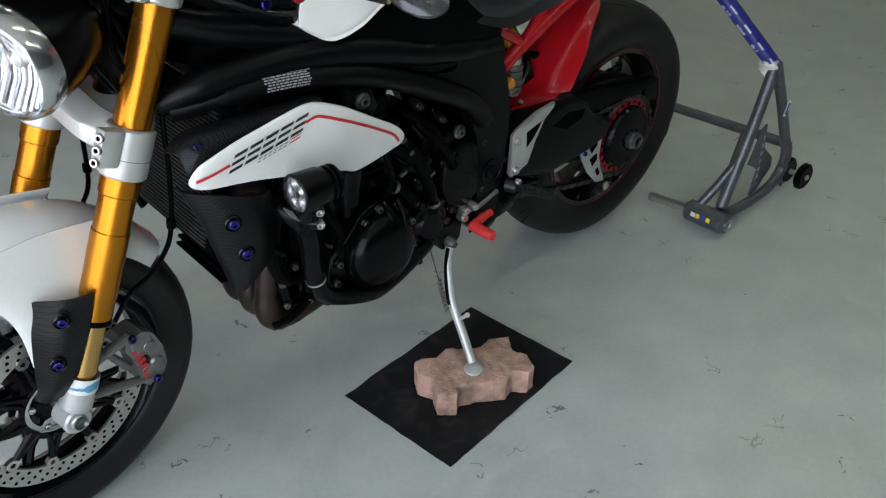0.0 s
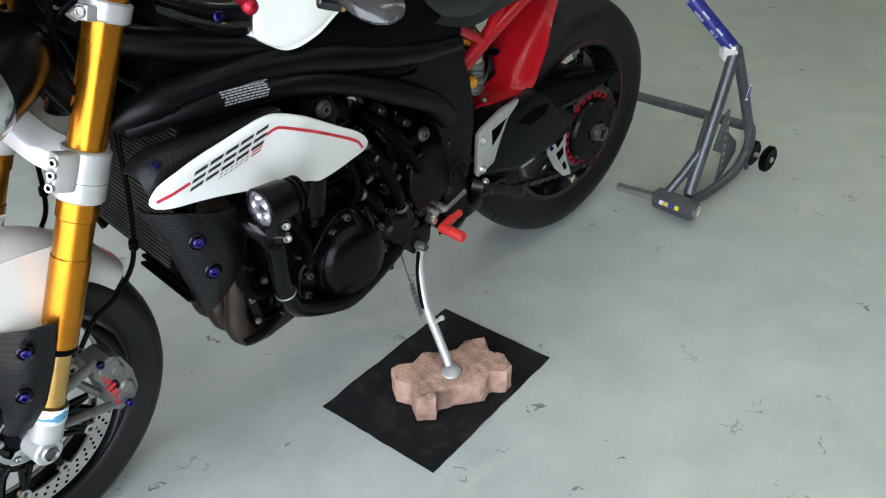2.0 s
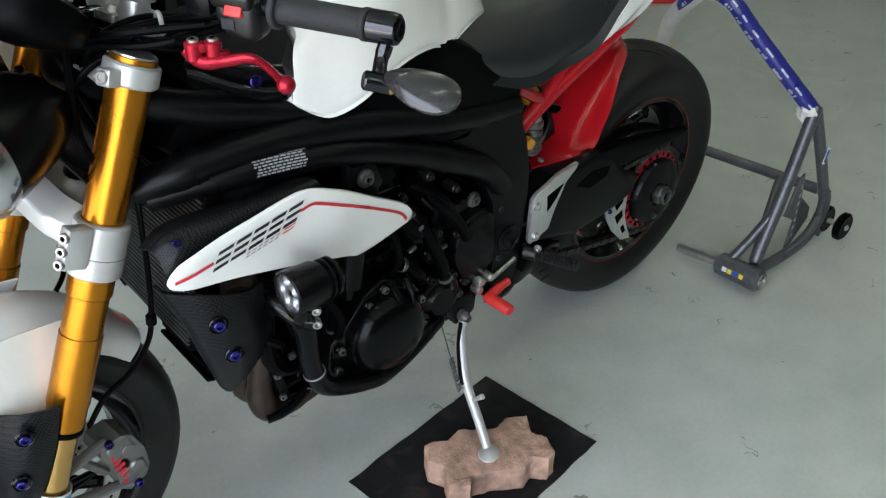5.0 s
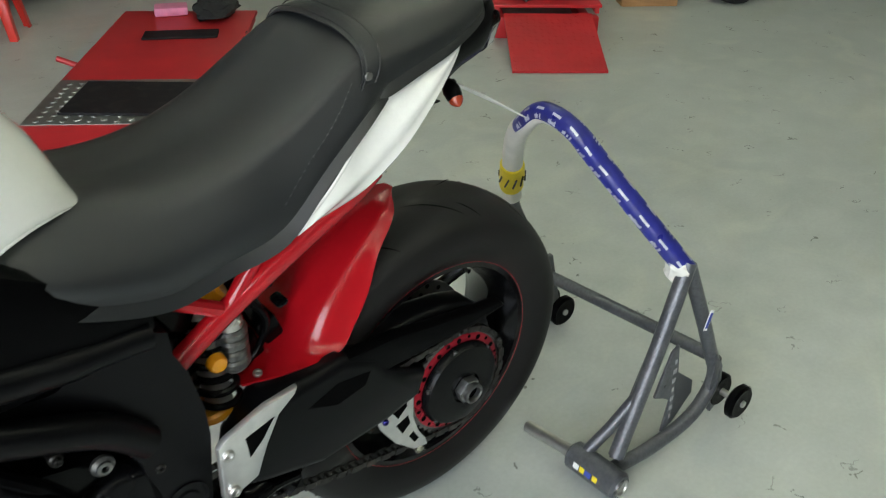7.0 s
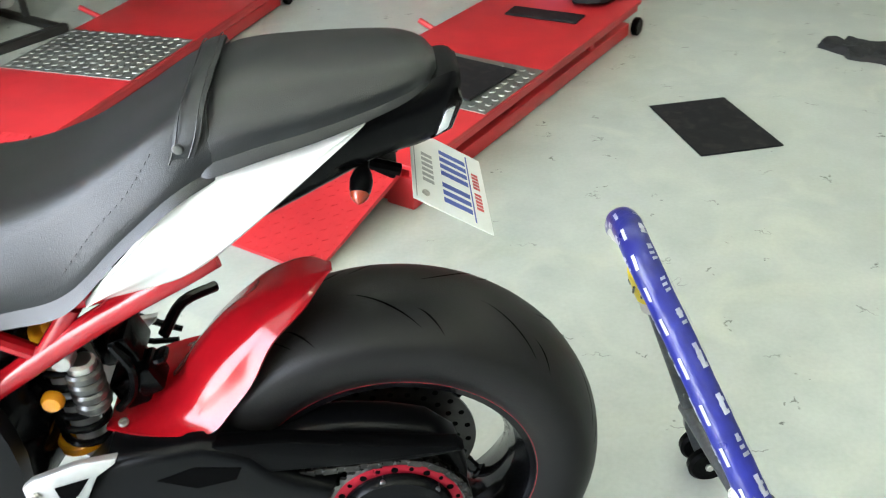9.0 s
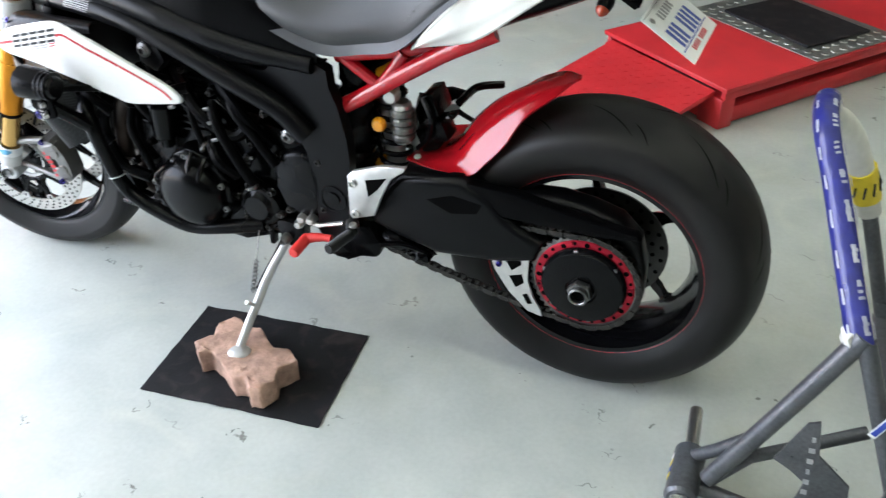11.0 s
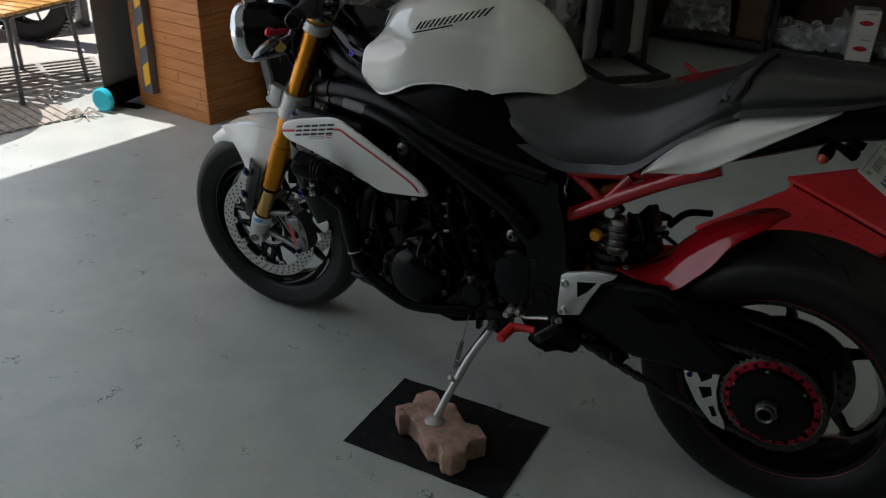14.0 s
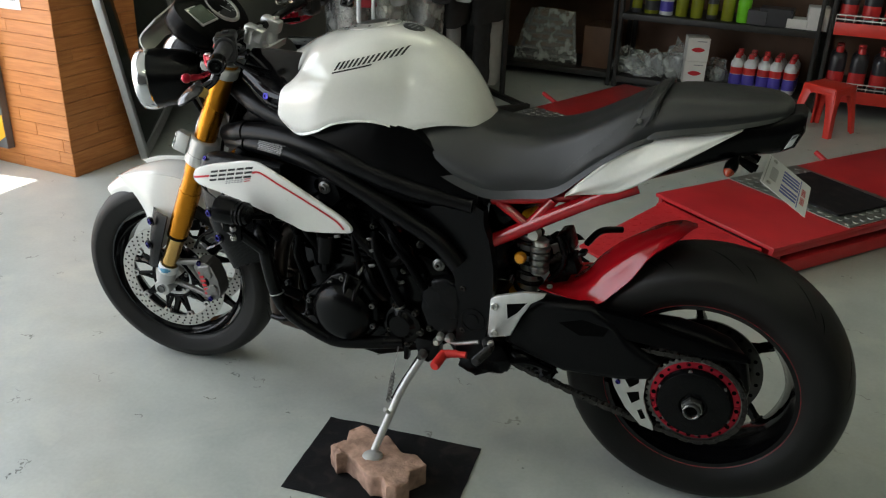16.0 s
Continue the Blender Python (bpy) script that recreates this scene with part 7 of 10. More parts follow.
for s in (1, -1):
    b = bmesh.new()
    rows = [[(1.232, s * 0.166, 0.652), (1.224, s * 0.186, 0.648), (1.182, s * 0.212, 0.640), (1.128, s * 0.214, 0.620), (1.085, s * 0.190, 0.605)], [(1.208, s * 0.176, 0.590), (1.203, s * 0.198, 0.588), (1.174, s * 0.222, 0.594), (1.124, s * 0.214, 0.576), (1.078, s * 0.176, 0.550)],
            [(1.190, s * 0.176, 0.522), (1.185, s * 0.196, 0.520), (1.157, s * 0.218, 0.530), (1.112, s * 0.206, 0.525), (1.062, s * 0.158, 0.505)], [(1.164, s * 0.165, 0.436), (1.158, s * 0.174, 0.428), (1.146, s * 0.180, 0.430), (1.112, s * 0.176, 0.448), (1.066, s * 0.152, 0.458)]]
    grid(b, rows, 4, 3, 0.005)
    sh = bp("radiator_shroud", b, CARBON, None, "carbon fibre radiator shroud with blue bolts", angle=28)
    for p in ((1.175, 0.222, 0.594), (1.157, 0.218, 0.530)):
        b = bmesh.new()
        lathe(b, [(0.0, 0.001), (0.0105, 0.001), (0.0125, 0.003), (0.014, 0.001), (0.014, -0.002)], seg=20, m=aim((p[0], s * (p[1] + 0.001), p[2]), (p[0] + 0.2, s * (p[1] + 1), p[2])))
        bp("bolt_cup", b, BLACK_GLOSS, sh)
        b = bmesh.new()
        bolt(b, (p[0], s * (p[1] + 0.002), p[2]), (0.2, s, 0), 0.0085, 0.006, 16)
        bp("shroud_bolt", b, BLUE_TI, sh, "blue anodised bolt")
    # intake trim above, white side panel
    b = bmesh.new()
    rows = [[(1.234, s * 0.150, 0.706), (1.224, s * 0.172, 0.706), (1.222, s * 0.189, 0.690), (1.222, s * 0.198, 0.668)], [(1.192, s * 0.146, 0.726), (1.187, s * 0.174, 0.730), (1.185, s * 0.194, 0.716), (1.185, s * 0.202, 0.688)], [(1.09, s * 0.150, 0.726), (1.08, s * 0.180, 0.736), (1.075, s * 0.198, 0.732), (1.075, s * 0.204, 0.715)], [(1.0, s * 0.156, 0.728), (0.99, s * 0.180, 0.736), (0.985, s * 0.194, 0.734), (0.98, s * 0.200, 0.722)]]
    grid(b, rows, 5, 4, 0.004)
    it = bp("intake_trim", b, CARBON, None, "carbon fibre intake trim")
    b = bmesh.new()
    bolt(b, (1.198, s * 0.190, 0.719), (0.3, s, 0.5), 0.006, 0.004)
    bp("trim_bolt", b, BLUE_TI, it)
    P_OUT = [(1.226, 0.672), (1.217, 0.691), (1.201, 0.704), (1.155, 0.722), (1.108, 0.7345), (1.055, 0.748), (1.03, 0.7505), (1.008, 0.746), (0.968, 0.728), (0.94, 0.711), (0.885, 0.675), (0.834, 0.642), (0.812, 0.621), (0.805, 0.607),
             (0.811, 0.597), (0.836, 0.593), (0.88, 0.588), (0.918, 0.586), (0.936, 0.590), (0.957, 0.601), (1.016, 0.620), (1.06, 0.630), (1.12, 0.644), (1.16, 0.651), (1.212, 0.659)]

    def py(x, z):
        """How far out the panel's face stands."""
        return 0.2225 - 0.03 * max(0, x - 1.0) - 0.16 * max(0, 0.97 - x) - 1.0 * max(0, x - 1.19) ** 1.5 + 0.14 * (z - 0.672)
    b = bmesh.new()
    tmp = bmesh.new()
    steps = (0.0, 0.35, 0.7, 0.90, 0.97, 1.0)
    fineO = [(p.x, p.z) for p in smooth_line([(x, 0, z) for x, z in P_OUT], 3, True)]
    rings = []
    for k in steps:
        # inner rings follow a spine so the face stays smooth
        ring = []
        for x, z in fineO:
            sx = min(1.16, max(0.87, x))
            sz = 0.672 + (sx - 1.0) * 0.10 - 0.25 * max(0, 0.95 - sx)
            xx, zz = sx + (x - sx) * k, sz + (z - sz) * k
            drop = 0.0 if k < 0.85 else (0.0004 if k < 0.93 else (0.0012 if k < 0.99 else 0.0035))
            ring.append(tmp.verts.new((xx, s * (py(xx, zz) - drop), zz)))
        rings.append(ring)
    rings.append([tmp.verts.new((x, s * (py(x, z) - 0.007), z)) for x, z in fineO])
    for A, B in zip(rings, rings[1:]):
        for j in range(len(A)):
            try:
                tmp.faces.new((A[j], A[(j + 1) % len(A)], B[(j + 1) % len(A)], B[j]))
            except ValueError:
                pass
    absorb(b, tmp)
    sp_ = bp("side_panel", b, PEARL, None, "white side panel with a red line and black wordmark shapes")

    def on_panel(poly, lift_=0.0011):
        bb = bmesh.new()
        bb.faces.new([bb.verts.new((x, s * (py(x, z) + lift_), z)) for x, z in poly])
        return bb

    def ribbon(pts, w, lift_=0.0011):
        bb = bmesh.new()
        ln = smooth_line([(x, 0, z) for x, z in pts], 6)
        prev = None
        for i, p in enumerate(ln):
            d = (ln[min(i + 1, len(ln) - 1)] - ln[max(i - 1, 0)]).normalized()
            nn = V(-d.z, 0, d.x) * w / 2
            cur = [bb.verts.new((q.x, s * (py(q.x, q.z) + lift_), q.z)) for q in (p + nn, p - nn)]
            if prev:
                bb.faces.new((prev[0], prev[1], cur[1], cur[0]))
            prev = cur
        return bb
    b = bmesh.new()
    absorb(b, ribbon([(1.219, 0.676), (1.167, 0.690)], 0.005))
    absorb(b, ribbon([(1.038, 0.722), (1.022, 0.7265), (1.006, 0.7225), (0.955, 0.697), (0.885, 0.656), (0.842, 0.628), (0.828, 0.613), (0.824, 0.606)], 0.005))
    bp("panel_line", b, STRIPE_RED, sp_, "thin red line")
    A0, A1 = V(1.170, 0, 0.675), V(1.040, 0, 0.710)
    dd, hgt, sl = A1 - A0, V(0, 0, 0.027), V(-0.012, 0, 0.003)

    def cell(c0, c1, lo_, hi_):
        """A slanted bar in the row of marks: from c0 to c1 along it, lo_ to hi_ up."""
        q = [A0 + dd * c + hgt * h + sl * h for c, h in ((c0, lo_), (c1, lo_), (c1, hi_), (c0, hi_))]
        return on_panel([(p.x, p.z) for p in q])
    b = bmesh.new()
    for i in range(5):
        for h0 in (0.0, 0.40, 0.80):
            absorb(b, cell(i / 5, (i + 0.84) / 5, h0, h0 + 0.20))
    bp("panel_mark", b, DECAL_BLACK, sp_, "black slanted wordmark shapes", smooth=False)
    b = bmesh.new()
    for i in range(6):
        c_ = 0.40 + 0.068 * i
        absorb(b, cell(c_, c_ + 0.046, -0.20, -0.10))
        absorb(b, cell(c_, c_ + 0.046, -0.38, -0.28))
    bp("panel_mark", b, DECAL_GREY, sp_, smooth=False)
    b = bmesh.new()
    for c0, c1, h0, h1 in ((0.83, 0.97, -0.14, -0.06), (0.83, 0.97, -0.34, -0.26)):
        absorb(b, cell(c0, c1, h0, h1))
    bp("panel_mark", b, STRIPE_RED, sp_, smooth=False)
# horn-like bracket behind panel and inner clutter
b = bmesh.new()
lathe(b, [(0, 0.03), (0.022, 0.028), (0.027, 0.018), (0.027, -0.01), (0.016, -0.03)], (1.108, 0.160, 0.590), 20, m=turn('Z', -30))
bp("horn", b, HEADER)
b = bmesh.new()
for h in ([(1.13, 0.12, 0.70), (1.05, 0.15, 0.66), (1.0, 0.15, 0.60), (0.98, 0.13, 0.52)], [(1.12, 0.15, 0.60), (1.06, 0.17, 0.57), (1.02, 0.16, 0.53)], [(1.15, 0.10, 0.54), (1.10, 0.15, 0.50), (1.05, 0.15, 0.45)]):
    tube(b, smooth_line(h, 6), 0.011, 10)
bp("radiator_hose", b, BLACK_PLASTIC)

# crash bar and auxiliary lamp (left)
for s in (1, -1):
    b = bmesh.new()
    tube(b, smooth_line([(1.085, s * 0.13, 0.56), (1.062, s * 0.185, 0.552), (1.036, s * 0.205, 0.515), (1.026, s * 0.198, 0.434), (1.014, s * 0.193, 0.387), (0.997, s * 0.188, 0.354), (0.955, s * 0.183, 0.324), (0.892, s * 0.176, 0.296), (0.85, s * 0.168, 0.287), (0.78, s * 0.155, 0.296), (0.70, s * 0.13, 0.305)], 6), 0.0165, 14)
    cb = bp("crash_bar", b, BLACK_SATIN, None, "black tubular engine crash bar")
    b = bmesh.new()
    lathe(b, [(0.0172, -0.0015), (0.0185, -0.0015), (0.0185, 0.0015), (0.0172, 0.0015)], seg=24, closed=True, m=Matrix.Translation((1.017, s * 0.194, 0.398)) @ turn('Y', 14) @ turn('X', 90))
    bp("cable_tie", b, ALU, cb)
ax_l = V(1.0, 0.02, 0.03).normalized()
LMP = aim(V(1.097, 0.280, 0.641) - ax_l * 0.024, V(1.097, 0.280, 0.641) + ax_l) @ Matrix.Diagonal((0.86, 0.90, 0.86, 1))
b = bmesh.new()
lathe(b, [(0, -0.06), (0.022, -0.06), (0.026, -0.055), (0.028, -0.035), (0.036, -0.02), (0.038, 0.028), (0.034, 0.030), (0.032, 0.026)], seg=32, m=LMP)
for i in range(3):
    lathe(b, [(0.026, -0.052 + 0.011 * i), (0.033, -0.051 + 0.011 * i), (0.033, -0.047 + 0.011 * i), (0.026, -0.046 + 0.011 * i)], seg=24, m=LMP)
lamp_ = bp("auxiliary_lamp", b, BLACK_SATIN, None, "round black auxiliary spot lamp on the crash bar")
b = bmesh.new()
lathe(b, [(0, 0.012), (0.033, 0.020), (0.0335, 0.024)], seg=28, m=LMP)
for i in range(5):
    a = math.tau * i / 5
    lathe(b, [(0, 0.014), (0.005, 0.015), (0.0115, 0.0225), (0.0125, 0.0225)], seg=14, m=LMP @ Matrix.Translation((0.018 * math.cos(a), 0, 0.018 * math.sin(a))))
bp("reflector", b, LAMP_SILVER, lamp_, "silver multi-cell reflector")
b = bmesh.new()
lathe(b, [(0, 0.0275), (0.0325, 0.0275), (0.0325, 0.0255), (0, 0.0255)], seg=28, m=LMP)
lensob = bp("lens", b, LENS, lamp_)
lensob.visible_shadow = False
b = bmesh.new()
box(b, (1.074, 0.272, 0.600), (0.042, 0.026, 0.030), turn('Z', 25), 0.008)
box(b, (1.062, 0.270, 0.590), (0.022, 0.022, 0.050), turn('Z', 25), 0.004)
tube(b, [(1.066, 0.262, 0.585), (1.050, 0.232, 0.548), (1.036, 0.206, 0.515)], [0.016, 0.015, 0.014], 10)
br_ = bp("lamp_bracket", b, BLACK_SATIN, lamp_)
for p in ((1.060, 0.283, 0.600), (1.060, 0.283, 0.577)):
    b = bmesh.new()
    bolt(b, p, (0.4, 0.9, 0), 0.0075, 0.009, 14)
    bp("bracket_bolt", b, STEEL, lamp_)
b = bmesh.new()
tube(b, smooth_line([(1.04, 0.27, 0.630), (1.0, 0.21, 0.612), (0.95, 0.17, 0.60), (0.92, 0.15, 0.62)], 5), 0.008, 8)
bp("lamp_wiring", b, BLACK_PLASTIC, lamp_)
b = bmesh.new()
band = smooth_line([(1.106, 0.268, 0.610), (1.097, 0.272, 0.594), (1.084, 0.274, 0.582), (1.068, 0.275, 0.575)], 4)
grid(b, [[p + V(0, 0.008, 0.003), p + V(0, 0.002, 0), p + V(0, -0.014, -0.002)] for p in band], 2, 2, 0.0025)
bp("lamp_strap", b, CALIPER_GREY, lamp_, "dull aluminium lamp strap")

# side stand on the paver
b = bmesh.new()
tube(b, smooth_line([(0.642, 0.142, 0.285), (0.655, 0.150, 0.258), (0.669, 0.171, 0.226), (0.681, 0.192, 0.193), (0.687, 0.214, 0.164), (0.694, 0.247, 0.128), (0.702, 0.285, 0.083)], 4), [0.0095, 0.0095, 0.0095, 0.0098, 0.0098, 0.0098, 0.0095], 12)
std = bp("side_stand", b, ALU_PAINT, None, "silver side stand resting on the paver")
b = bmesh.new()
lathe(b, [(0, 0.010), (0.012, 0.009), (0.024, 0.003), (0.027, -0.003), (0.020, -0.006), (0, -0.006)], seg=24, m=Matrix.Translation((0.703, 0.292, 0.072)) @ turn('Z', 30) @ Matrix.Diagonal((0.98, 0.82, 1, 1)) @ turn('X', 90))
bp("stand_foot", b, ALU_PAINT, std)
b = bmesh.new()
lathe(b, [(0, 0.016), (0.006, 0.016), (0.007, 0.020), (0.010, 0.012), (0.012, 0.008), (0.012, -0.01)], (0.642, 0.138, 0.290), 20)
bp("stand_pivot", b, DARK_STEEL, std)
b = bmesh.new()
bar(b, (0.690, 0.222, 0.152), (0.689, 0.250, 0.183), 0.0042, 10)
bar(b, (0.689, 0.246, 0.179), (0.689, 0.252, 0.185), 0.0056, 10)
bp("stand_peg", b, ALU_PAINT, std)
b = bmesh.new()
pts = []
p0, p1 = V(0.704, 0.148, 0.300), V(0.704, 0.205, 0.176)
for i in range(160):
    t_ = i / 159
    c = p0.lerp(p1, t_)
    rr = 0.0065 if t_ > 0.5 else 0.0004
    a = i * 1.9
    pts.append(c + V(math.cos(a) * rr, 0, math.sin(a) * rr))
tube(b, pts, 0.0013, 5)
bp("stand_spring", b, DARK_STEEL, std)
b = bmesh.new()
tube(b, smooth_line([(0.652, 0.146, 0.282), (0.668, 0.158, 0.248), (0.684, 0.180, 0.212), (0.695, 0.200, 0.182)], 4), 0.0045, 8)
bp("stand_strip", b, BLACK_SATIN, std, "black strip along the stand leg")
b = bmesh.new()
prism(b, [(0.67, 0.33), (0.60, 0.33), (0.605, 0.285), (0.63, 0.265), (0.655, 0.27)], 0.10, 0.135, 0.005)
box(b, (0.70, 0.105, 0.268), (0.012, 0.02, 0.05), None, 0.003)
bp("stand_bracket", b, BLACK_SATIN, std)

# footrest hanger, rests, gear lever
for s in (1, -1):
    b = bmesh.new()
    O = [(0.474, 0.486), (0.462, 0.497), (0.400, 0.521), (0.347, 0.528), (0.352, 0.517), (0.379, 0.496), (0.402, 0.452), (0.421, 0.404), (0.470, 0.386), (0.476, 0.395)]
    prism(b, O, s * 0.136, s * 0.148, 0.003)
    hg = bp("footrest_hanger", b, ALU, None, "machined silver footrest hanger plate")
    # window is a dark slab coloured like shade, not an opening
    b = bmesh.new()
    prism(b, [(0.434, 0.484), (0.388, 0.497), (0.408, 0.468), (0.430, 0.447)], s * 0.1355, s * 0.1488, 0.0)
    bp("hanger_window", b, HOLE_SHADE, hg)
    b = bmesh.new()
    for x, z in ((0.462, 0.471), (0.460, 0.402)):
        bolt(b, (x, s * 0.148, z), (0, s, 0), 0.009, 0.006, 14)
    bp("hanger_bolt", b, STEEL, hg)
    b = bmesh.new()
    tube(b, [(0.478, s * 0.138, 0.368), (0.466, s * 0.160, 0.366)], [0.014, 0.013], 14)
    tube(b, [(0.463, s * 0.158, 0.365), (0.461, s * 0.215, 0.379), (0.461, s * 0.263, 0.391)], [0.008, 0.0085, 0.0075], 12)
    fr2 = bp("footrest", b, DARK_PEG, None, "ribbed dark folding footrest")
    b = bmesh.new()
    for i in range(13):
        c = V(0.4625, s * 0.180, 0.3703).lerp(V(0.461, s * 0.258, 0.3897), i / 12)
        lathe(b, [(0.0085, -0.0022), (0.0112, -0.0008), (0.0112, 0.0008), (0.0085, 0.0022)], seg=14, m=aim(c, c + V(0, s * 1.0, 0.25)))
    bp("rest_knurl", b, DARK_PEG, fr2)
    b = bmesh.new()
    bolt(b, (0.463, s * 0.160, 0.378), (0, s * 0.4, 1), 0.008, 0.006, 14)
    bp("rest_pivot", b, STEEL, fr2)
b = bmesh.new()
tube(b, smooth_line([(0.527, 0.146, 0.322), (0.552, 0.148, 0.320), (0.574, 0.150, 0.315), (0.584, 0.154, 0.312)], 4), [0.008, 0.0095, 0.0105, 0.0115], 14)
tube(b, [(0.584, 0.144, 0.3115), (0.584, 0.148, 0.3115), (0.582, 0.205, 0.312), (0.582, 0.209, 0.312)], [0.009, 0.0120, 0.0118, 0.0095], 16)
gl = bp("gear_lever", b, RED_RUBBER, None, "gear lever in a red rubber sleeve")
b = bmesh.new()
tube(b, [(0.60, 0.132, 0.345), (0.56, 0.135, 0.340), (0.50, 0.135, 0.36)], 0.005, 8)
for p in ((0.598, 0.135, 0.350), (0.575, 0.137, 0.352), (0.605, 0.138, 0.336)):
    lathe(b, [(0, 0.012), (0.007, 0.011), (0.010, 0.004), (0.010, -0.01)], p, 12)
bp("gear_linkage", b, STEEL, gl)
b = bmesh.new()
prism(b, [(0.60, 0.335), (0.565, 0.285), (0.535, 0.255), (0.515, 0.242), (0.480, 0.262), (0.446, 0.268), (0.44, 0.30), (0.46, 0.345), (0.52, 0.37)], 0.055, 0.112, 0.010)
prism(b, [(0.462, 0.285), (0.404, 0.290), (0.367, 0.288), (0.352, 0.262), (0.330, 0.280), (0.322, 0.309), (0.350, 0.330), (0.40, 0.352), (0.46, 0.345)], 0.045, 0.095, 0.008)
heap(b, (0.47, 0.110, 0.315), (0.05, 0.025, 0.04), 2, 0.35, 3.0)
heap(b, (0.52, 0.112, 0.285), (0.040, 0.022, 0.03), 2, 0.35, 4.0)
heap(b, (0.40, 0.095, 0.318), (0.045, 0.02, 0.022), 2, 0.4, 8.0)
heap(b, (0.345, 0.09, 0.298), (0.025, 0.02, 0.025), 2, 0.4, 9.0)
tube(b, smooth_line([(0.50, 0.12, 0.33), (0.44, 0.118, 0.315), (0.38, 0.11, 0.322), (0.335, 0.105, 0.312)], 4), 0.007, 8)
bp("linkage_housing", b, BLACK_ENGINE)

# rear shock with piggyback
b = bmesh.new()
pts = []
p0, p1 = V(0.43, 0.035, 0.655), V(0.415, 0.04, 0.44)
for i in range(140):
    t_ = i / 139
    c = p0.lerp(p1, 0.1 + 0.8 * t_)
    a = t_ * math.tau * 7
    pts.append(c + V(math.cos(a) * 0.031, math.sin(a) * 0.031, 0))
tube(b, pts, 0.0055, 8)
shk = bp("rear_shock", b, BLACK_SATIN, None, "rear shock absorber with gold adjusters")
b = bmesh.new()
bar(b, p0, p1, 0.020, 16)
bp("shock_body", b, ALU, shk)
b = bmesh.new()
bar(b, (0.432, 0.035, 0.47), (0.43, 0.035, 0.452), 0.034, 24)
bar(b, (0.43, 0.05, 0.655), (0.40, 0.06, 0.675), 0.022, 18)
lathe(b, [(0, 0.014), (0.011, 0.013), (0.0145, 0.008), (0.0145, 0)], (0.430, 0.078, 0.572), 18)
bp("adjuster", b, AMBER, shk, "gold adjuster knob")
b = bmesh.new()
for i in range(4):
    z = 0.535 + i * 0.017
    lathe(b, [(0.0, z), (0.021, z), (0.024, z + 0.004), (0.024, z + 0.012), (0.021, z + 0.016), (0.0, z + 0.016)], (0.393, 0.055, 0), 18, m=turn('X', 90))
bp("reservoir_fin", b, DARK_STEEL, shk)
b = bmesh.new()
bar(b, (0.393, 0.055, 0.528), (0.393, 0.055, 0.615), 0.019, 18)
lathe(b, [(0, 0.022), (0.012, 0.021), (0.015, 0.012), (0.015, 0)], (0.405, 0.062, 0.632), 16)
bp("reservoir", b, STEEL, shk, "finned silver reservoir")
b = bmesh.new()
for p, q_ in (((0.345, 0.0, 0.60), (0.028, 0.07, 0.05)), ((0.325, 0.02, 0.555), (0.034, 0.05, 0.045)), ((0.355, -0.01, 0.525), (0.04, 0.08, 0.05)), ((0.30, 0.03, 0.59), (0.02, 0.03, 0.012))):
    box(b, p, q_, turn('Y', 20), 0.006)
tube(b, smooth_line([(0.355, 0.04, 0.62), (0.335, 0.05, 0.585), (0.345, 0.045, 0.54), (0.37, 0.04, 0.51)], 4), 0.006, 8)
# added black filler lumps that close the gap, which reads only as dark
heap(b, (0.50, 0.02, 0.55), (0.05, 0.09, 0.09), 3, 0.2, 6.0)
heap(b, (0.48, 0.0, 0.66), (0.06, 0.09, 0.05), 2, 0.2, 7.0)
heap(b, (0.51, 0.02, 0.46), (0.05, 0.09, 0.07), 2, 0.2, 7.5)
tube(b, smooth_line([(0.30, 0.0, 0.60), (0.28, -0.05, 0.615), (0.24, -0.09, 0.61)], 4), 0.008, 8)
bp("shock_linkage", b, BLACK_ENGINE)
b = bmesh.new()
prism(b, [(0.445, 0.505), (0.425, 0.524), (0.395, 0.531), (0.365, 0.527), (0.349, 0.516), (0.378, 0.508), (0.405, 0.492), (0.430, 0.470)], -0.206, -0.196, 0.003)
tube(b, [(0.415, -0.19, 0.500), (0.372, -0.186, 0.480), (0.329, -0.182, 0.463)], [0.007, 0.006, 0.005], 10)
tube(b, [(0.420, -0.175, 0.462), (0.375, -0.170, 0.452), (0.335, -0.172, 0.450)], 0.005, 10)
heap(b, (0.435, -0.150, 0.480), (0.028, 0.030, 0.050), 3, 0.25, 11.0)
tube(b, smooth_line([(0.405, -0.11, 0.470), (0.395, -0.10, 0.440), (0.390, -0.10, 0.415)], 4), 0.007, 10)
bp("far_footrest", b, BLACK_SATIN, None, "black heel plate and footrest on the far side")

# ---- front end ----
WX, WZ, WR = 1.458, 0.2885, 0.2885
def leg(z, s=1, dx=0.0):
    """A point on the fork leg's line at height z."""
    return V(1.194 + (0.930 - z) * 0.417 + dx, s * (0.104 + 0.018 * (0.93 - z)), z)


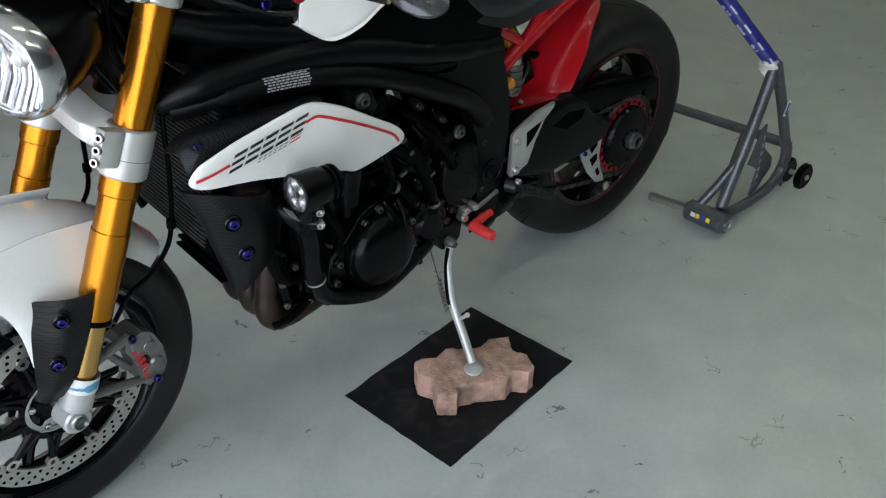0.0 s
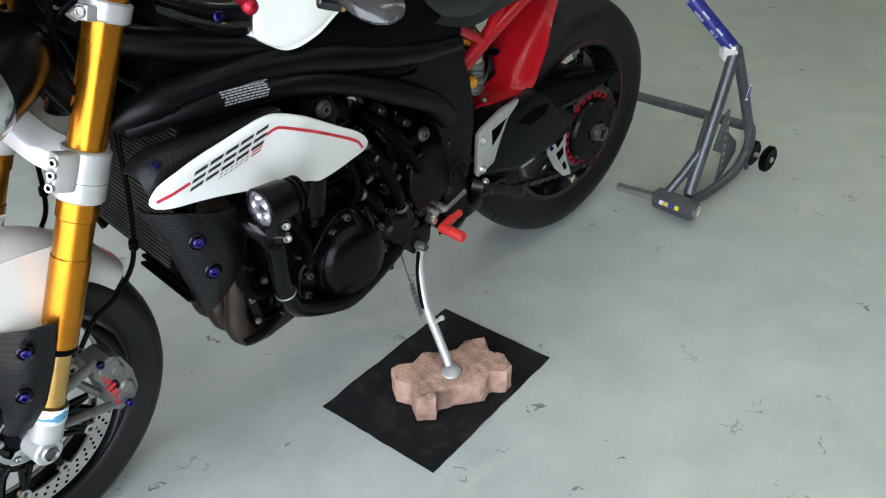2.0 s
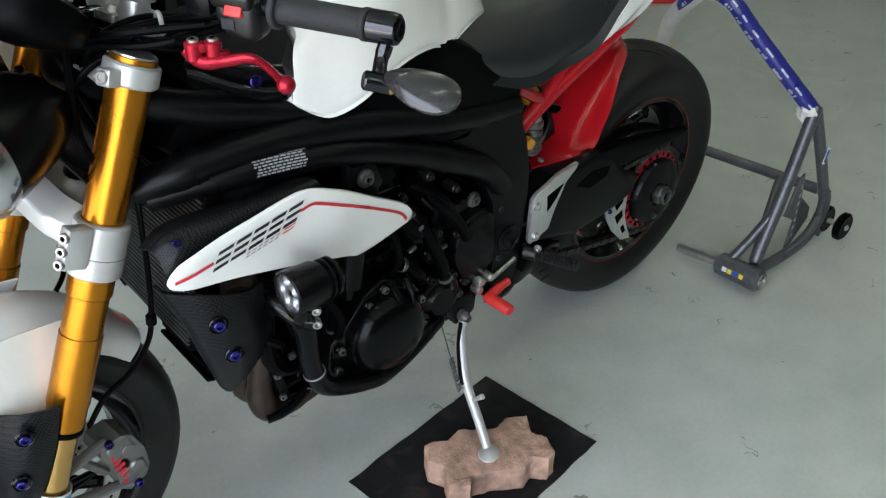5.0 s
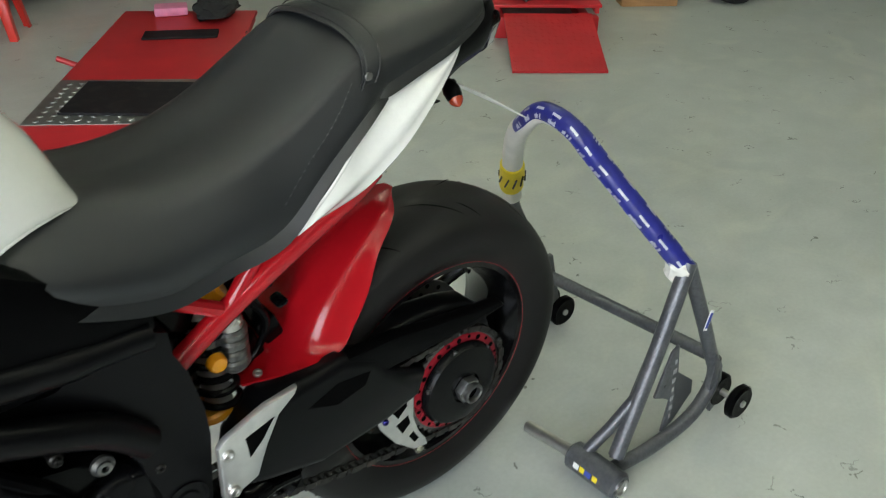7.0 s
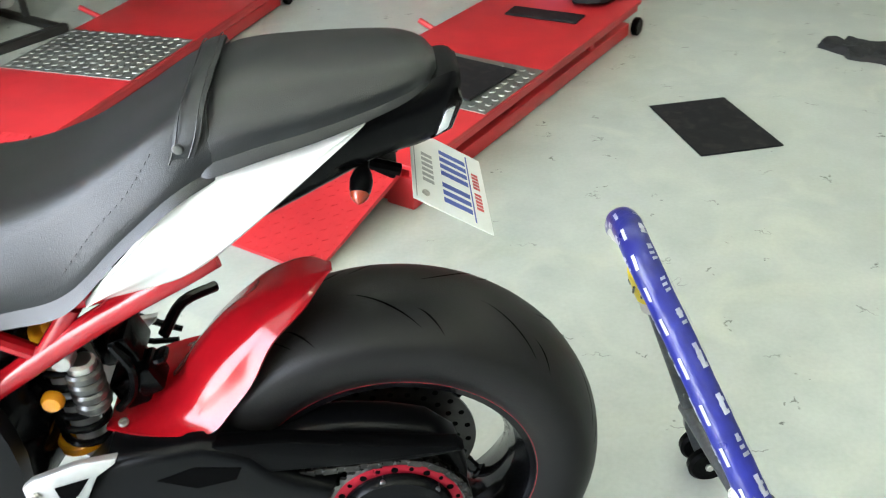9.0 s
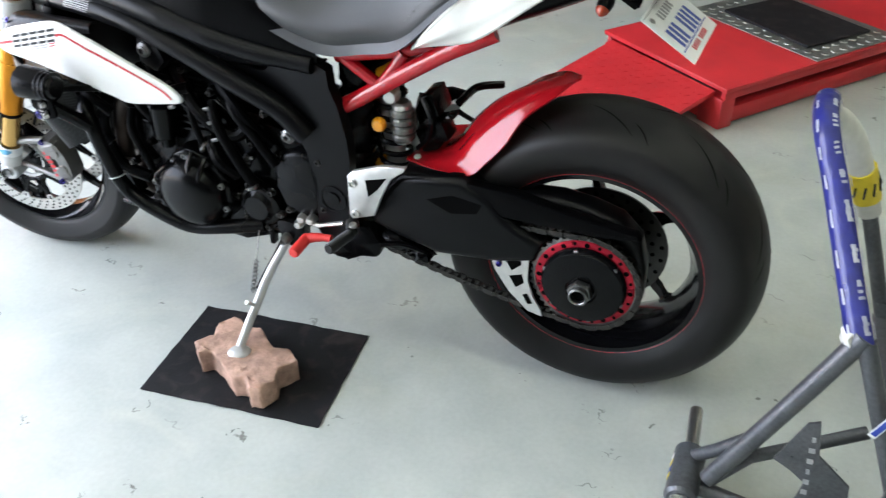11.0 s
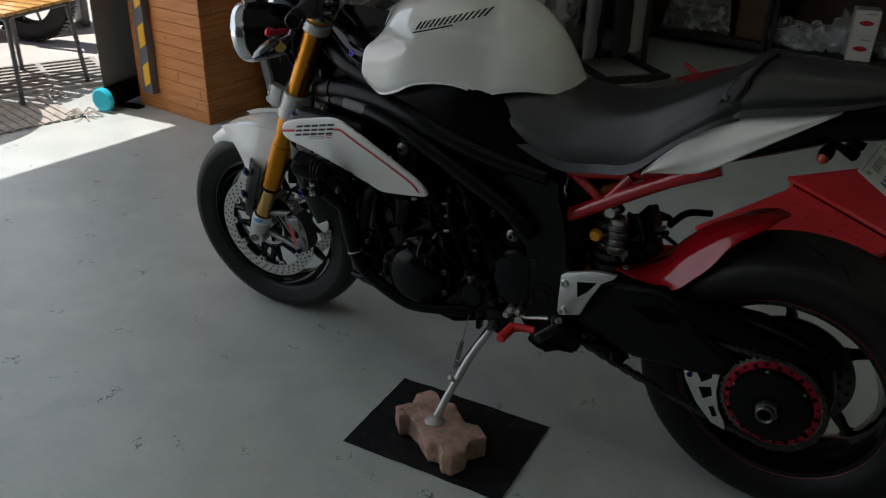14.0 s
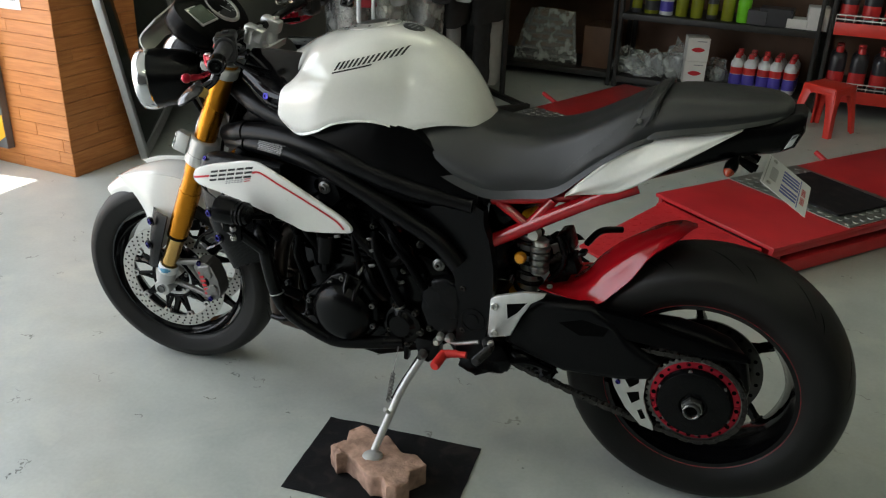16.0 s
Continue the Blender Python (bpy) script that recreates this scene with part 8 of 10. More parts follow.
b, prof = tyre(WX, WZ, WR, 0.125, 0.213, "front")
fw = fp("front_wheel", rim(WX, WZ, 0.088, 0.208), BLACK_GLOSS, None, "black cast front wheel with a red pinstripe")
fp("tyre", b, RUBBER, fw, "worn black sport tyre")
fp("tread_groove", grooves(WX, WZ, prof, WR, 11, 0.12, -1), HOLE_SHADE, fw)
for s in (1, -1):
    fp("pinstripe", pinstripe(WX, WZ, 0.2165, s * 0.0492 - (0.001 if s < 0 else 0)), RIM_RED, fw, "dull red pinstripe")
for i in range(5):
    b = bmesh.new()
    a = i * math.tau / 5 + 0.02
    pts = [(WX + r * math.cos(a), 0, WZ + r * math.sin(a)) for r in (0.03, 0.09, 0.14, 0.172, 0.188)]
    tube(b, smooth_line(pts, 4), [0.022, 0.016, 0.012, 0.010, 0.017], 8, flat=0.8)
    fp("spoke", b, BLACK_GLOSS, fw)
b = bmesh.new()
lathe(b, [(0, -0.06), (0.03, -0.06), (0.04, -0.05), (0.036, 0), (0.04, 0.05), (0.03, 0.06), (0, 0.06)], (WX, 0, WZ), 28)
fp("hub", b, BLACK_SATIN, fw)
for s in (1, -1):
    disc(WX, WZ, 0.157, 0.124, s * 0.066, 40, (0.131, 0.141, 0.150), maker=fp, parent=fw, hole_r=0.0031)
    b = bmesh.new()
    lathe(b, [(0.058, s * 0.066 - 0.003), (0.058, s * 0.066 + 0.003), (0.066, s * 0.066 + 0.003), (0.066, s * 0.066 - 0.003)], (WX, 0, WZ), 48, True)
    dc = fp("disc_carrier", b, BLACK_SATIN, fw, "black disc carrier ring")
    b = bmesh.new()
    for i in range(10):
        a = math.tau * i / 10
        for da in (-0.14, 0.14):
            tube(b, [(WX + 0.06 * math.cos(a + da), s * 0.066, WZ + 0.06 * math.sin(a + da)), (WX + 0.118 * math.cos(a), s * 0.066, WZ + 0.118 * math.sin(a))], [0.006, 0.0045], 6)
    fp("carrier_arm", b, BLACK_SATIN, fw)
    b = bmesh.new()
    for i in range(10):
        a = math.tau * i / 10
        lathe(b, [(0.0045, -0.0045), (0.0045, 0.0045), (0.0105, 0.0045), (0.0105, -0.0045)], (WX + 0.119 * math.cos(a), s * 0.066, WZ + 0.119 * math.sin(a)), 14, True)
    fp("bobbin", b, STEEL, dc)
    b = bmesh.new()
    for i in range(5):
        a = math.tau * i / 5 + 0.3
        bolt(b, (WX + 0.045 * math.cos(a), s * 0.064, WZ + 0.045 * math.sin(a)), (0, s, 0), 0.006, 0.005, 10)
    fp("disc_bolt", b, STEEL, dc)
b = bmesh.new()
lathe(b, [(0.048, 0.060), (0.048, 0.063), (0.056, 0.063), (0.056, 0.060)], (WX, 0, WZ), 60, True)
fp("sensor_ring", b, ALU, fw)
b = bmesh.new()
tube(b, [(WX + 0.19 * math.cos(2.2), 0.0, WZ + 0.19 * math.sin(2.2)), (WX + 0.172 * math.cos(2.2), 0.02, WZ + 0.172 * math.sin(2.2)), (WX + 0.160 * math.cos(2.2), 0.03, WZ + 0.160 * math.sin(2.2))], 0.004, 8)
fp("tyre_valve", b, DARK_STEEL, fw)

# fork legs
for s in (1, -1):
    b = bmesh.new()
    bar(b, leg(0.938, s), leg(0.460, s), 0.0270, 28)
    fk = fp("fork_tube", b, GOLD, None, "gold anodised upper fork tube")
    b = bmesh.new()
    bar(b, leg(0.70, s), leg(0.645, s), 0.0295, 28)
    bar(b, leg(0.60, s), leg(0.490, s), 0.0285, 28)
    bar(b, leg(0.492, s), leg(0.458, s), 0.0262, 28)
    fp("fork_sleeve", b, GOLD, fk, "gold anodised sleeve")
    b = bmesh.new()
    bar(b, leg(0.462, s), leg(0.453, s), 0.0272, 28)
    fp("dust_seal", b, BLACK_PLASTIC, fk, "black rubber dust seal")
    b = bmesh.new()
    bar(b, leg(0.456, s), leg(0.34, s), 0.0215, 24)
    fp("fork_slider", b, GOLD_PALE, fk, "pale gold inner fork slider")
    b = bmesh.new()
    bar(b, leg(0.935, s), leg(0.943, s), 0.0285, 28)
    fp("fork_cap", b, GOLD, fk)
    b = bmesh.new()
    lathe(b, [(0, 0.008), (0.010, 0.008), (0.020, 0.0065), (0.0275, 0.0025), (0.0275, 0.0)], seg=28, m=aim(leg(0.9425, s), leg(1.0, s)))
    fp("cap_top", b, STEEL, fk, "bare steel fork top cap")
    b = bmesh.new()
    lathe(b, [(0, 0.013), (0.006, 0.012), (0.0085, 0.0)], seg=6, m=aim(leg(0.950, s), leg(1.0, s)))
    fp("preload_nut", b, BLUE_TI, fk, "blue adjuster nut")
    b = bmesh.new()
    lo = leg(0.350, s)
    bar(b, lo + V(-0.003, 0, 0.012), (WX - 0.006, s * 0.112, WZ + 0.020), 0.026, 20)
    lathe(b, [(0, 0.022), (0.012, 0.022), (0.014, 0.019), (0.021, 0.019), (0.024, 0.015), (0.024, -0.022), (0, -0.022)], (WX, s * 0.108, WZ), 28, m=turn('Z', 0 if s > 0 else 180))
    box(b, (WX - 0.03, s * 0.095, WZ + 0.035), (0.05, 0.02, 0.022), turn('Y', 40), 0.004)
    fb = fp("fork_foot", b, ALU_PAINT, fk, "silver cast fork foot")
    b = bmesh.new()
    lathe(b, [(0, 0.0), (0.0085, 0.0), (0.0115, 0.004), (0.0115, 0.0)], (WX, s * 0.1305, WZ), 18, m=turn('Z', 0 if s > 0 else 180))
    fp("axle_bore", b, DARK_STEEL, fb)
    b = bmesh.new()
    c = leg(0.357, s)
    tmp_m = aim(c, leg(0.5, s))
    lathe(b, [(0.0266, -0.014), (0.0268, -0.013), (0.0268, 0.011), (0.0266, 0.012)], seg=28, m=tmp_m)
    fp("foot_band", b, DECAL_WHITE, fb)
    b = bmesh.new()
    for k in range(9):
        a = radians(10 + k * 14) if s > 0 else radians(-10 - k * 14)
        rad_ = V(math.cos(a), math.sin(a), 0)
        box(b, c + rad_ * 0.0270 + V(0, 0, -0.001), (0.0008, 0.0066, 0.0135 if k % 4 else 0.009), turn('Z', math.degrees(a)))
    fp("foot_mark", b, DECAL_CYAN, fb)
    # caliper, bolted radially behind the leg
    cc = st(1.306, 0.079, 0.322)
    ct, cl = st(1.324, 0.097, 0.374), st(1.296, 0.097, 0.272)
    cm = Matrix.Translation((cc.x, s * cc.y, cc.z)) @ turn('Y', -77)
    b = bmesh.new()
    tmp = bmesh.new()
    arch = [(-0.060, -0.018), (-0.056, 0.014), (-0.040, 0.026), (0.0, 0.032), (0.040, 0.026), (0.056, 0.012), (0.060, -0.018), (0.044, -0.028), (0.018, -0.022), (-0.018, -0.022), (-0.044, -0.028)]
    eye_ = [(-0.002 + 0.012 * math.cos(a), -0.004 + 0.008 * math.sin(a)) for a in [math.tau * k / 12 for k in range(12)]]
    plate_hole(tmp, arch, [eye_], -0.024, 0.024)
    absorb(b, tmp, cm)
    for k in (-1, 1):
        box(b, cm @ V(k * 0.032, s * 0.014, 0.002), (0.036, 0.026, 0.044), turn('Y', -77), 0.008, 3)
    for k in (-1, 1):
        lathe(b, [(0, 0.005), (0.010, 0.004), (0.013, 0.0)], seg=16, m=cm @ Matrix.Translation((k * 0.022, s * 0.024, 0.010)) @ turn('Z', 0 if s > 0 else 180))
    cal = fp("brake_caliper", b, CALIPER_GREY, None, "grey four-piston brake caliper with red mark")
    b = bmesh.new()
    for k in range(6):
        box(b, cm @ V(-0.034 + k * 0.0125, s * 0.0262, -0.012), (0.0075, 0.0012, 0.012 if k % 3 else 0.016), turn('Y', -77), 0.0)
    fp("caliper_mark", b, STRIPE_RED, cal, smooth=False)
    b = bmesh.new()
    bar(b, (WX - 0.01, s * 0.100, WZ + 0.02), (cl.x, s * cl.y, cl.z), 0.008, 10)
    bar(b, leg(0.372, s), (ct.x, s * ct.y, ct.z), 0.009, 10)
    bar(b, (1.385, s * 0.104, 0.378), ((ct.x + cl.x) / 2 + 0.02, s * 0.098, 0.310), 0.007, 10)
    fp("caliper_bracket", b, CALIPER_GREY, cal)
    b = bmesh.new()
    for p in (ct, cl):
        bolt(b, (p.x, s * (p.y + 0.008), p.z), (0, s, 0), 0.007, 0.007, 12)
    fp("caliper_bolt", b, BLUE_TI, cal, "blue anodised bolt")
    b = bmesh.new()
    tube(b, smooth_line([(1.352, s * 0.100, 0.420), (1.322, s * 0.106, 0.462), (1.284, s * 0.112, 0.484), (1.250, s * 0.114, 0.519), (1.238, s * 0.118, 0.562), (1.232, s * 0.122, 0.640), (1.222, s * 0.11, 0.74), (1.20, s * 0.08, 0.80), (1.16, s * 0.06, 0.90)], 6), 0.0042, 8)
    fp("brake_hose", b, BLACK_PLASTIC, None, "black brake hose")
    b = bmesh.new()
    bar(b, (1.2385, s * 0.118, 0.555), (1.2375, s * 0.1185, 0.572), 0.0078, 10)
    fp("hose_clamp", b, BLACK_PLASTIC)
b = bmesh.new()
bar(b, (WX, -0.10, WZ), (WX, 0.10, WZ), 0.012, 16)
fp("front_axle", b, STEEL)

# triple clamps
b = bmesh.new()
for s in (1, -1):
    bar(b, leg(0.746, s), leg(0.676, s), 0.0355, 28, ease=0.003)
    box(b, leg(0.711, s) + V(0.038, s * 0.018, 0.026), (0.034, 0.022, 0.056), turn('Y', -22), 0.004)
rows = []
for y in (-0.085, -0.05, 0.0, 0.05, 0.085):
    k = 1 - (abs(y) / 0.085) ** 2
    rows.append([(1.265 + dx - 0.035 * k * (dx < 0) , y, z + 0.018 * k) for dx, z in ((-0.038, 0.700), (-0.038, 0.742), (0.018, 0.736), (0.026, 0.720), (0.020, 0.694))])
grid(b, rows, 5, 2, closed_v=True)
bridge = smooth_line([leg(0.722, 1) + V(0.004, -0.02, 0.0), leg(0.732, 1) + V(0.030, -0.05, 0.010), V(leg(0.745, 1).x + 0.043, 0, 0.762), leg(0.732, -1) + V(0.030, 0.05, 0.010), leg(0.722, -1) + V(0.004, 0.02, 0.0)], 6)
grid(b, [[p + V(-0.024, 0, 0.018), p + V(-0.020, 0, 0.021), p + V(0.014, 0, 0.015), p + V(0.019, 0, 0.010), p + V(0.021, 0, -0.016), p + V(0.016, 0, -0.021), p + V(-0.022, 0, -0.016)] for p in bridge], 1, 1, closed_v=True)
lowc = fp("lower_triple_clamp", b, ALU_PAINT, None, "silver lower triple clamp")
b = bmesh.new()
for s in (1, -1):
    for k in range(3):
        c = leg(0.711, s) + V(0.054, s * 0.022, 0.030) + V(0.0068, 0, -0.0165) * (k - 1)
        bolt(b, c, (0.85, s * 0.35, 0.3), 0.0072, 0.006, 14)
fp("clamp_bolt", b, STEEL, lowc)
for s in (1, -1):
    b = bmesh.new()
    lathe(b, [(0.0353, -0.0006), (0.0359, -0.0004), (0.0359, 0.0004), (0.0353, 0.0006)], seg=28, closed=True, m=aim(leg(0.704, s), leg(0.80, s)))
    fp("clamp_seam", b, DARK_STEEL, lowc)
b = bmesh.new()
for s in (1, -1):
    for k in range(3):
        c = leg(0.711, s) + V(0.054, s * 0.022, 0.030) + V(0.0068, 0, -0.0165) * (k - 1)
        lathe(b, [(0, 0.0045), (0.0044, 0.0045), (0.0044, 0.0029), (0, 0.0029)], seg=6, m=aim(c, c + V(0.85, s * 0.35, 0.3)))
fp("bolt_socket", b, HOLE_SHADE, lowc)
b = bmesh.new()
for s in (1, -1):
    bar(b, leg(0.936, s), leg(0.910, s), 0.0345, 28, ease=0.003)
    box(b, leg(0.922, s) + V(0.035, s * 0.014, 0.010), (0.026, 0.020, 0.021), turn('Z', s * 18) @ turn('Y', -22), 0.003)
prism(b, [(0, 0)] * 0 + [(1.225, 0.905), (1.12, 0.945), (1.115, 0.962), (1.20, 0.935), (1.235, 0.92)], -0.078, 0.078, 0.006)
topc = fp("upper_triple_clamp", b, ALU_PAINT, None, "silver upper triple clamp")
b = bmesh.new()
for s in (1, -1):
    bolt(b, leg(0.922, s) + V(0.046, s * 0.018, 0.015), (0.85, s * 0.35, 0.3), 0.0078, 0.005, 14)
lathe(b, [(0, 0.02), (0.012, 0.02), (0.016, 0.012), (0.022, 0.010), (0.022, 0)], (1.15, 0, 0.945), 20, m=turn('Y', -22) @ turn('X', 90))
fp("clamp_bolt", b, STEEL, topc)
b = bmesh.new()
for s in (1, -1):
    tube(b, [(1.150, s * 0.045, 0.945), (1.142, s * 0.045, 0.985)], [0.020, 0.018], 14)
    box(b, (1.140, s * 0.045, 1.000), (0.052, 0.034, 0.034), turn('Y', -20), 0.008)
fp("bar_riser", b, ALU, bike, "silver handlebar riser clamp")
b = bmesh.new()
for s in (1, -1):
    for dx in (-0.016, 0.016):
        bolt(b, (1.140 + dx, s * 0.045, 1.016), (0, 0, 1), 0.006, 0.004, 10)
fp("riser_bolt", b, STEEL, bike)

# ignition lock with a key ring, cable guide and cables at the top clamp
b = bmesh.new()
bar(b, st(1.205, 0.012, 0.935), st(1.198, 0.014, 0.975), 0.019, 24, ease=0.002)
ign = fp("ignition_lock", b, BLACK_PLASTIC, None, "black ignition lock with a key ring")
b = bmesh.new()
box(b, st(1.196, 0.016, 0.986), (0.004, 0.020, 0.024), turn('Z', 30), 0.001)
fp("key_head", b, BLACK_PLASTIC, ign)
b = bmesh.new()
kc = st(1.198, 0.050, 0.984)
tube(b, [kc + V(0.013 * math.cos(a), 0.022 * math.sin(a), 0.006 * math.sin(a)) for a in [math.tau * i / 24 for i in range(24)]], 0.0013, 8, closed=True)
fp("key_ring", b, CHROME, ign)
b = bmesh.new()
gc = st(1.138, 0.110, 0.966)
tube(b, [gc + V(0.004 * math.cos(a), 0.012 * math.cos(a), 0.016 * math.sin(a)) for a in [math.tau * i / 24 for i in range(24)]], 0.0032, 8, closed=True)
fp("cable_guide", b, ALU_PAINT)
for pts_ in (((1.235, 0.02, 0.885), (1.215, 0.05, 0.935), (1.170, 0.085, 0.962), (1.138, 0.112, 0.972), (1.112, 0.16, 0.985), (1.095, 0.19, 0.995)), ((1.245, 0.045, 0.860), (1.205, 0.065, 0.945), (1.165, 0.10, 0.950), (1.145, 0.135, 0.955), (1.135, 0.185, 0.968)),
             ((1.225, -0.02, 0.880), (1.19, 0.045, 0.945), (1.150, 0.075, 0.968), (1.118, 0.12, 0.975), (1.092, 0.175, 0.985)), ((1.25, 0.075, 0.90), (1.215, 0.085, 0.930), (1.17, 0.10, 0.942), (1.13, 0.125, 0.940), (1.07, 0.13, 0.925))):
    b = bmesh.new()
    tube(b, smooth_line([st(*p) for p in pts_], 6), 0.0048, 10)
    fp("control_cable", b, BLACK_PLASTIC, None, "black sheathed control cable")

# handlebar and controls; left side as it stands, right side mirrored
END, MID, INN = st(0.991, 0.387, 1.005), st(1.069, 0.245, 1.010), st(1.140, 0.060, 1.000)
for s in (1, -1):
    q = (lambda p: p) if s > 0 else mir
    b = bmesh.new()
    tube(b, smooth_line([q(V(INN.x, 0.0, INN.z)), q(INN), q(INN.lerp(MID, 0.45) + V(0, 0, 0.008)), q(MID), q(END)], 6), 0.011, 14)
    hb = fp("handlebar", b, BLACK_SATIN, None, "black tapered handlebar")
    d = (END - MID).normalized()
    g0, g1 = MID + d * 0.012, END - d * 0.035
    b = bmesh.new()
    bar(b, q(g0), q(g1), 0.0165, 22)
    bar(b, q(g0), q(g0 + d * 0.008), 0.023, 22)
    bar(b, q(g1 - d * 0.008), q(g1), 0.0185, 22)
    fp("grip", b, RUBBER_GRIP, hb, "ribbed black rubber grip")
    b = bmesh.new()
    lathe(b, [(0, 0.0), (0.0165, 0.0), (0.0182, 0.002), (0.0182, 0.026), (0.0170, 0.0335), (0.0150, 0.035), (0, 0.035)], seg=36, m=aim(q(g1), q(END)))
    ew = fp("bar_end", b, BLACK_CHROME, hb, "polished dark bar-end weight")
    b = bmesh.new()
    lathe(b, [(0, 0.0), (0.007, 0.0), (0.008, 0.002), (0.0125, 0.002), (0.0125, -0.002)], seg=18, m=aim(q(END), q(END + d)))
    fp("end_screw", b, BLACK_PLASTIC, ew)
    # switch block
    sm = aim(q(MID - d * 0.026), q(END))
    b = bmesh.new()
    sr = sm.to_3x3().to_4x4()
    box(b, q(MID - d * 0.022) + V(0.003, 0, -0.013), (0.044, 0.046, 0.054), sr, 0.014, 4)
    box(b, q(MID - d * 0.030) + V(0.004, 0, 0.012), (0.047, 0.052, 0.020), sr @ turn('Y', 10), 0.006, 3)
    box(b, q(MID - d * 0.048) + V(0.000, 0, -0.006), (0.034, 0.018, 0.030), sr, 0.006, 2)
    swb = fp("switch_block", b, BLACK_SWITCH, hb, "black handlebar switch block")
    b = bmesh.new()
    box(b, q(MID - d * 0.018) + V(0.0255, 0.001, 0.000), (0.008, 0.022, 0.016), sr @ turn('Y', -25), 0.002)
    fp("switch_button", b, RED_RUBBER, swb, "red rocker switch")
    b = bmesh.new()
    box(b, q(MID - d * 0.026) + V(0.025, 0.0, -0.018), (0.006, 0.018, 0.014), sr, 0.002)
    box(b, q(MID - d * 0.030) + V(0.002, 0.0, 0.024), (0.014, 0.014, 0.006), sr, 0.002)
    fp("switch_slider", b, RUBBER_GRIP, swb)
    b = bmesh.new()
    for k in range(4):
        box(b, q(MID - d * (0.022 + 0.006 * k)) + V(0.024, 0.0, 0.014), (0.004, 0.0028, 0.0008), sr @ turn('Y', 30))
    fp("switch_print", b, DECAL_WHITE, swb, smooth=False)
    b = bmesh.new()
    box(b, q(MID - d * 0.075) + V(0.006, 0, 0.0), (0.030, 0.034, 0.036), sm.to_3x3().to_4x4(), 0.006)
    lathe(b, [(0.0125, -0.010), (0.0165, -0.008), (0.0165, 0.008), (0.0125, 0.010)], seg=18, m=aim(q(MID - d * 0.085), q(END)))
    fp("lever_perch", b, BLACK_SATIN, hb, "black lever perch")
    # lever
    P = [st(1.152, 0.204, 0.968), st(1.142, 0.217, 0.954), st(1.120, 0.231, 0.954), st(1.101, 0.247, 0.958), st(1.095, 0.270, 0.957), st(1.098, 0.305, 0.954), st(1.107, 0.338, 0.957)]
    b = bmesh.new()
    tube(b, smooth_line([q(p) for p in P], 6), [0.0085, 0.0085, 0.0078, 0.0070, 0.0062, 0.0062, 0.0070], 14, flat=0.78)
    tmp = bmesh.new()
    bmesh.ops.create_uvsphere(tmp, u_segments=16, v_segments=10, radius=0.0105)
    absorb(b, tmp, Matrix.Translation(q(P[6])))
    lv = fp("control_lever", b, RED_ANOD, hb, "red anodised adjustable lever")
    b = bmesh.new()
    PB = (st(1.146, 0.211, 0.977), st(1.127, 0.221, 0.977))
    for p in PB:
        bolt(b, q(p), (0, 0, 1), 0.0068, 0.004, 14)
    fp("lever_screw", b, STEEL, lv)
    b = bmesh.new()
    for p in PB:
        lathe(b, [(0, 0.0), (0.0034, 0.0)], seg=6, m=Matrix.Translation(q(p) + V(0, 0, 0.0043)) @ turn('X', 90))
    fp("bolt_socket", b, HOLE_SHADE, lv)
    b = bmesh.new()
    tmp = bmesh.new()
    mid_ = (PB[0] + PB[1]) / 2
    bar(tmp, PB[0] - V(0, 0, 0.022), PB[0] + V(0, 0, 0.001), 0.0105, 18)
    bar(tmp, PB[1] - V(0, 0, 0.018), PB[1] + V(0, 0, 0.001), 0.0100, 18)
    box(tmp, mid_ - V(0, 0, 0.006), (0.026, 0.016, 0.011), turn('Z', -28), 0.003)
    box(tmp, mid_ + V(-0.014, 0.012, -0.016), (0.022, 0.012, 0.010), turn('Z', -28), 0.003)
    if s < 0:
        bmesh.ops.transform(tmp, matrix=Matrix.Diagonal((1, -1, 1, 1)), verts=tmp.verts[:])
        bmesh.ops.reverse_faces(tmp, faces=tmp.faces[:])
    absorb(b, tmp)
    fp("lever_pivot", b, RED_ANOD, lv, "red anodised lever pivot body")
    b = bmesh.new()
    for k in range(4):
        c = st(1.120, 0.231, 0.954).lerp(st(1.101, 0.247, 0.958), 0.1 + 0.25 * k) + V(0.0, 0.0, 0.0064)
        lathe(b, [(0, 0.0), (0.0022, 0.0)], seg=10, m=Matrix.Translation(q(c)) @ turn('X', 90))
    fp("lever_slot", b, HOLE_SHADE, lv)
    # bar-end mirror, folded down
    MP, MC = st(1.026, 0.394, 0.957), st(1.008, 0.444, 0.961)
    b = bmesh.new()
    c0 = END - d * 0.014
    tube(b, smooth_line([q(c0 + V(0.002, 0, -0.018)), q(c0 + V(0.012, 0.002, -0.035)), q(MP)], 4), [0.009, 0.008, 0.0085], 12)
    bar(b, q(MP + V(0.014, -0.010, 0.004)), q(MP + V(-0.012, 0.010, -0.004)), 0.011, 16)
    mrs = fp("mirror_arm", b, BLACK_CHROME, hb, "dark bar-end mirror arm")
    b = bmesh.new()
    bar(b, q(MP + V(-0.008, 0.008, -0.002)), q(MP + V(-0.012, 0.012, -0.003)), 0.0112, 20)
    fp("mirror_collar", b, GOLD_PALE, mrs)
    nrm_ = V(0.42, 0.16, 0.89).normalized()
    long_ = (V(-0.20, 0.97, -0.1) - nrm_ * V(-0.20, 0.97, -0.1).dot(nrm_)).normalized()
    side_ = nrm_.cross(long_)
    MMx = Matrix((long_, nrm_, side_)).transposed().to_4x4()
    b = bmesh.new()
    tmp = bmesh.new()
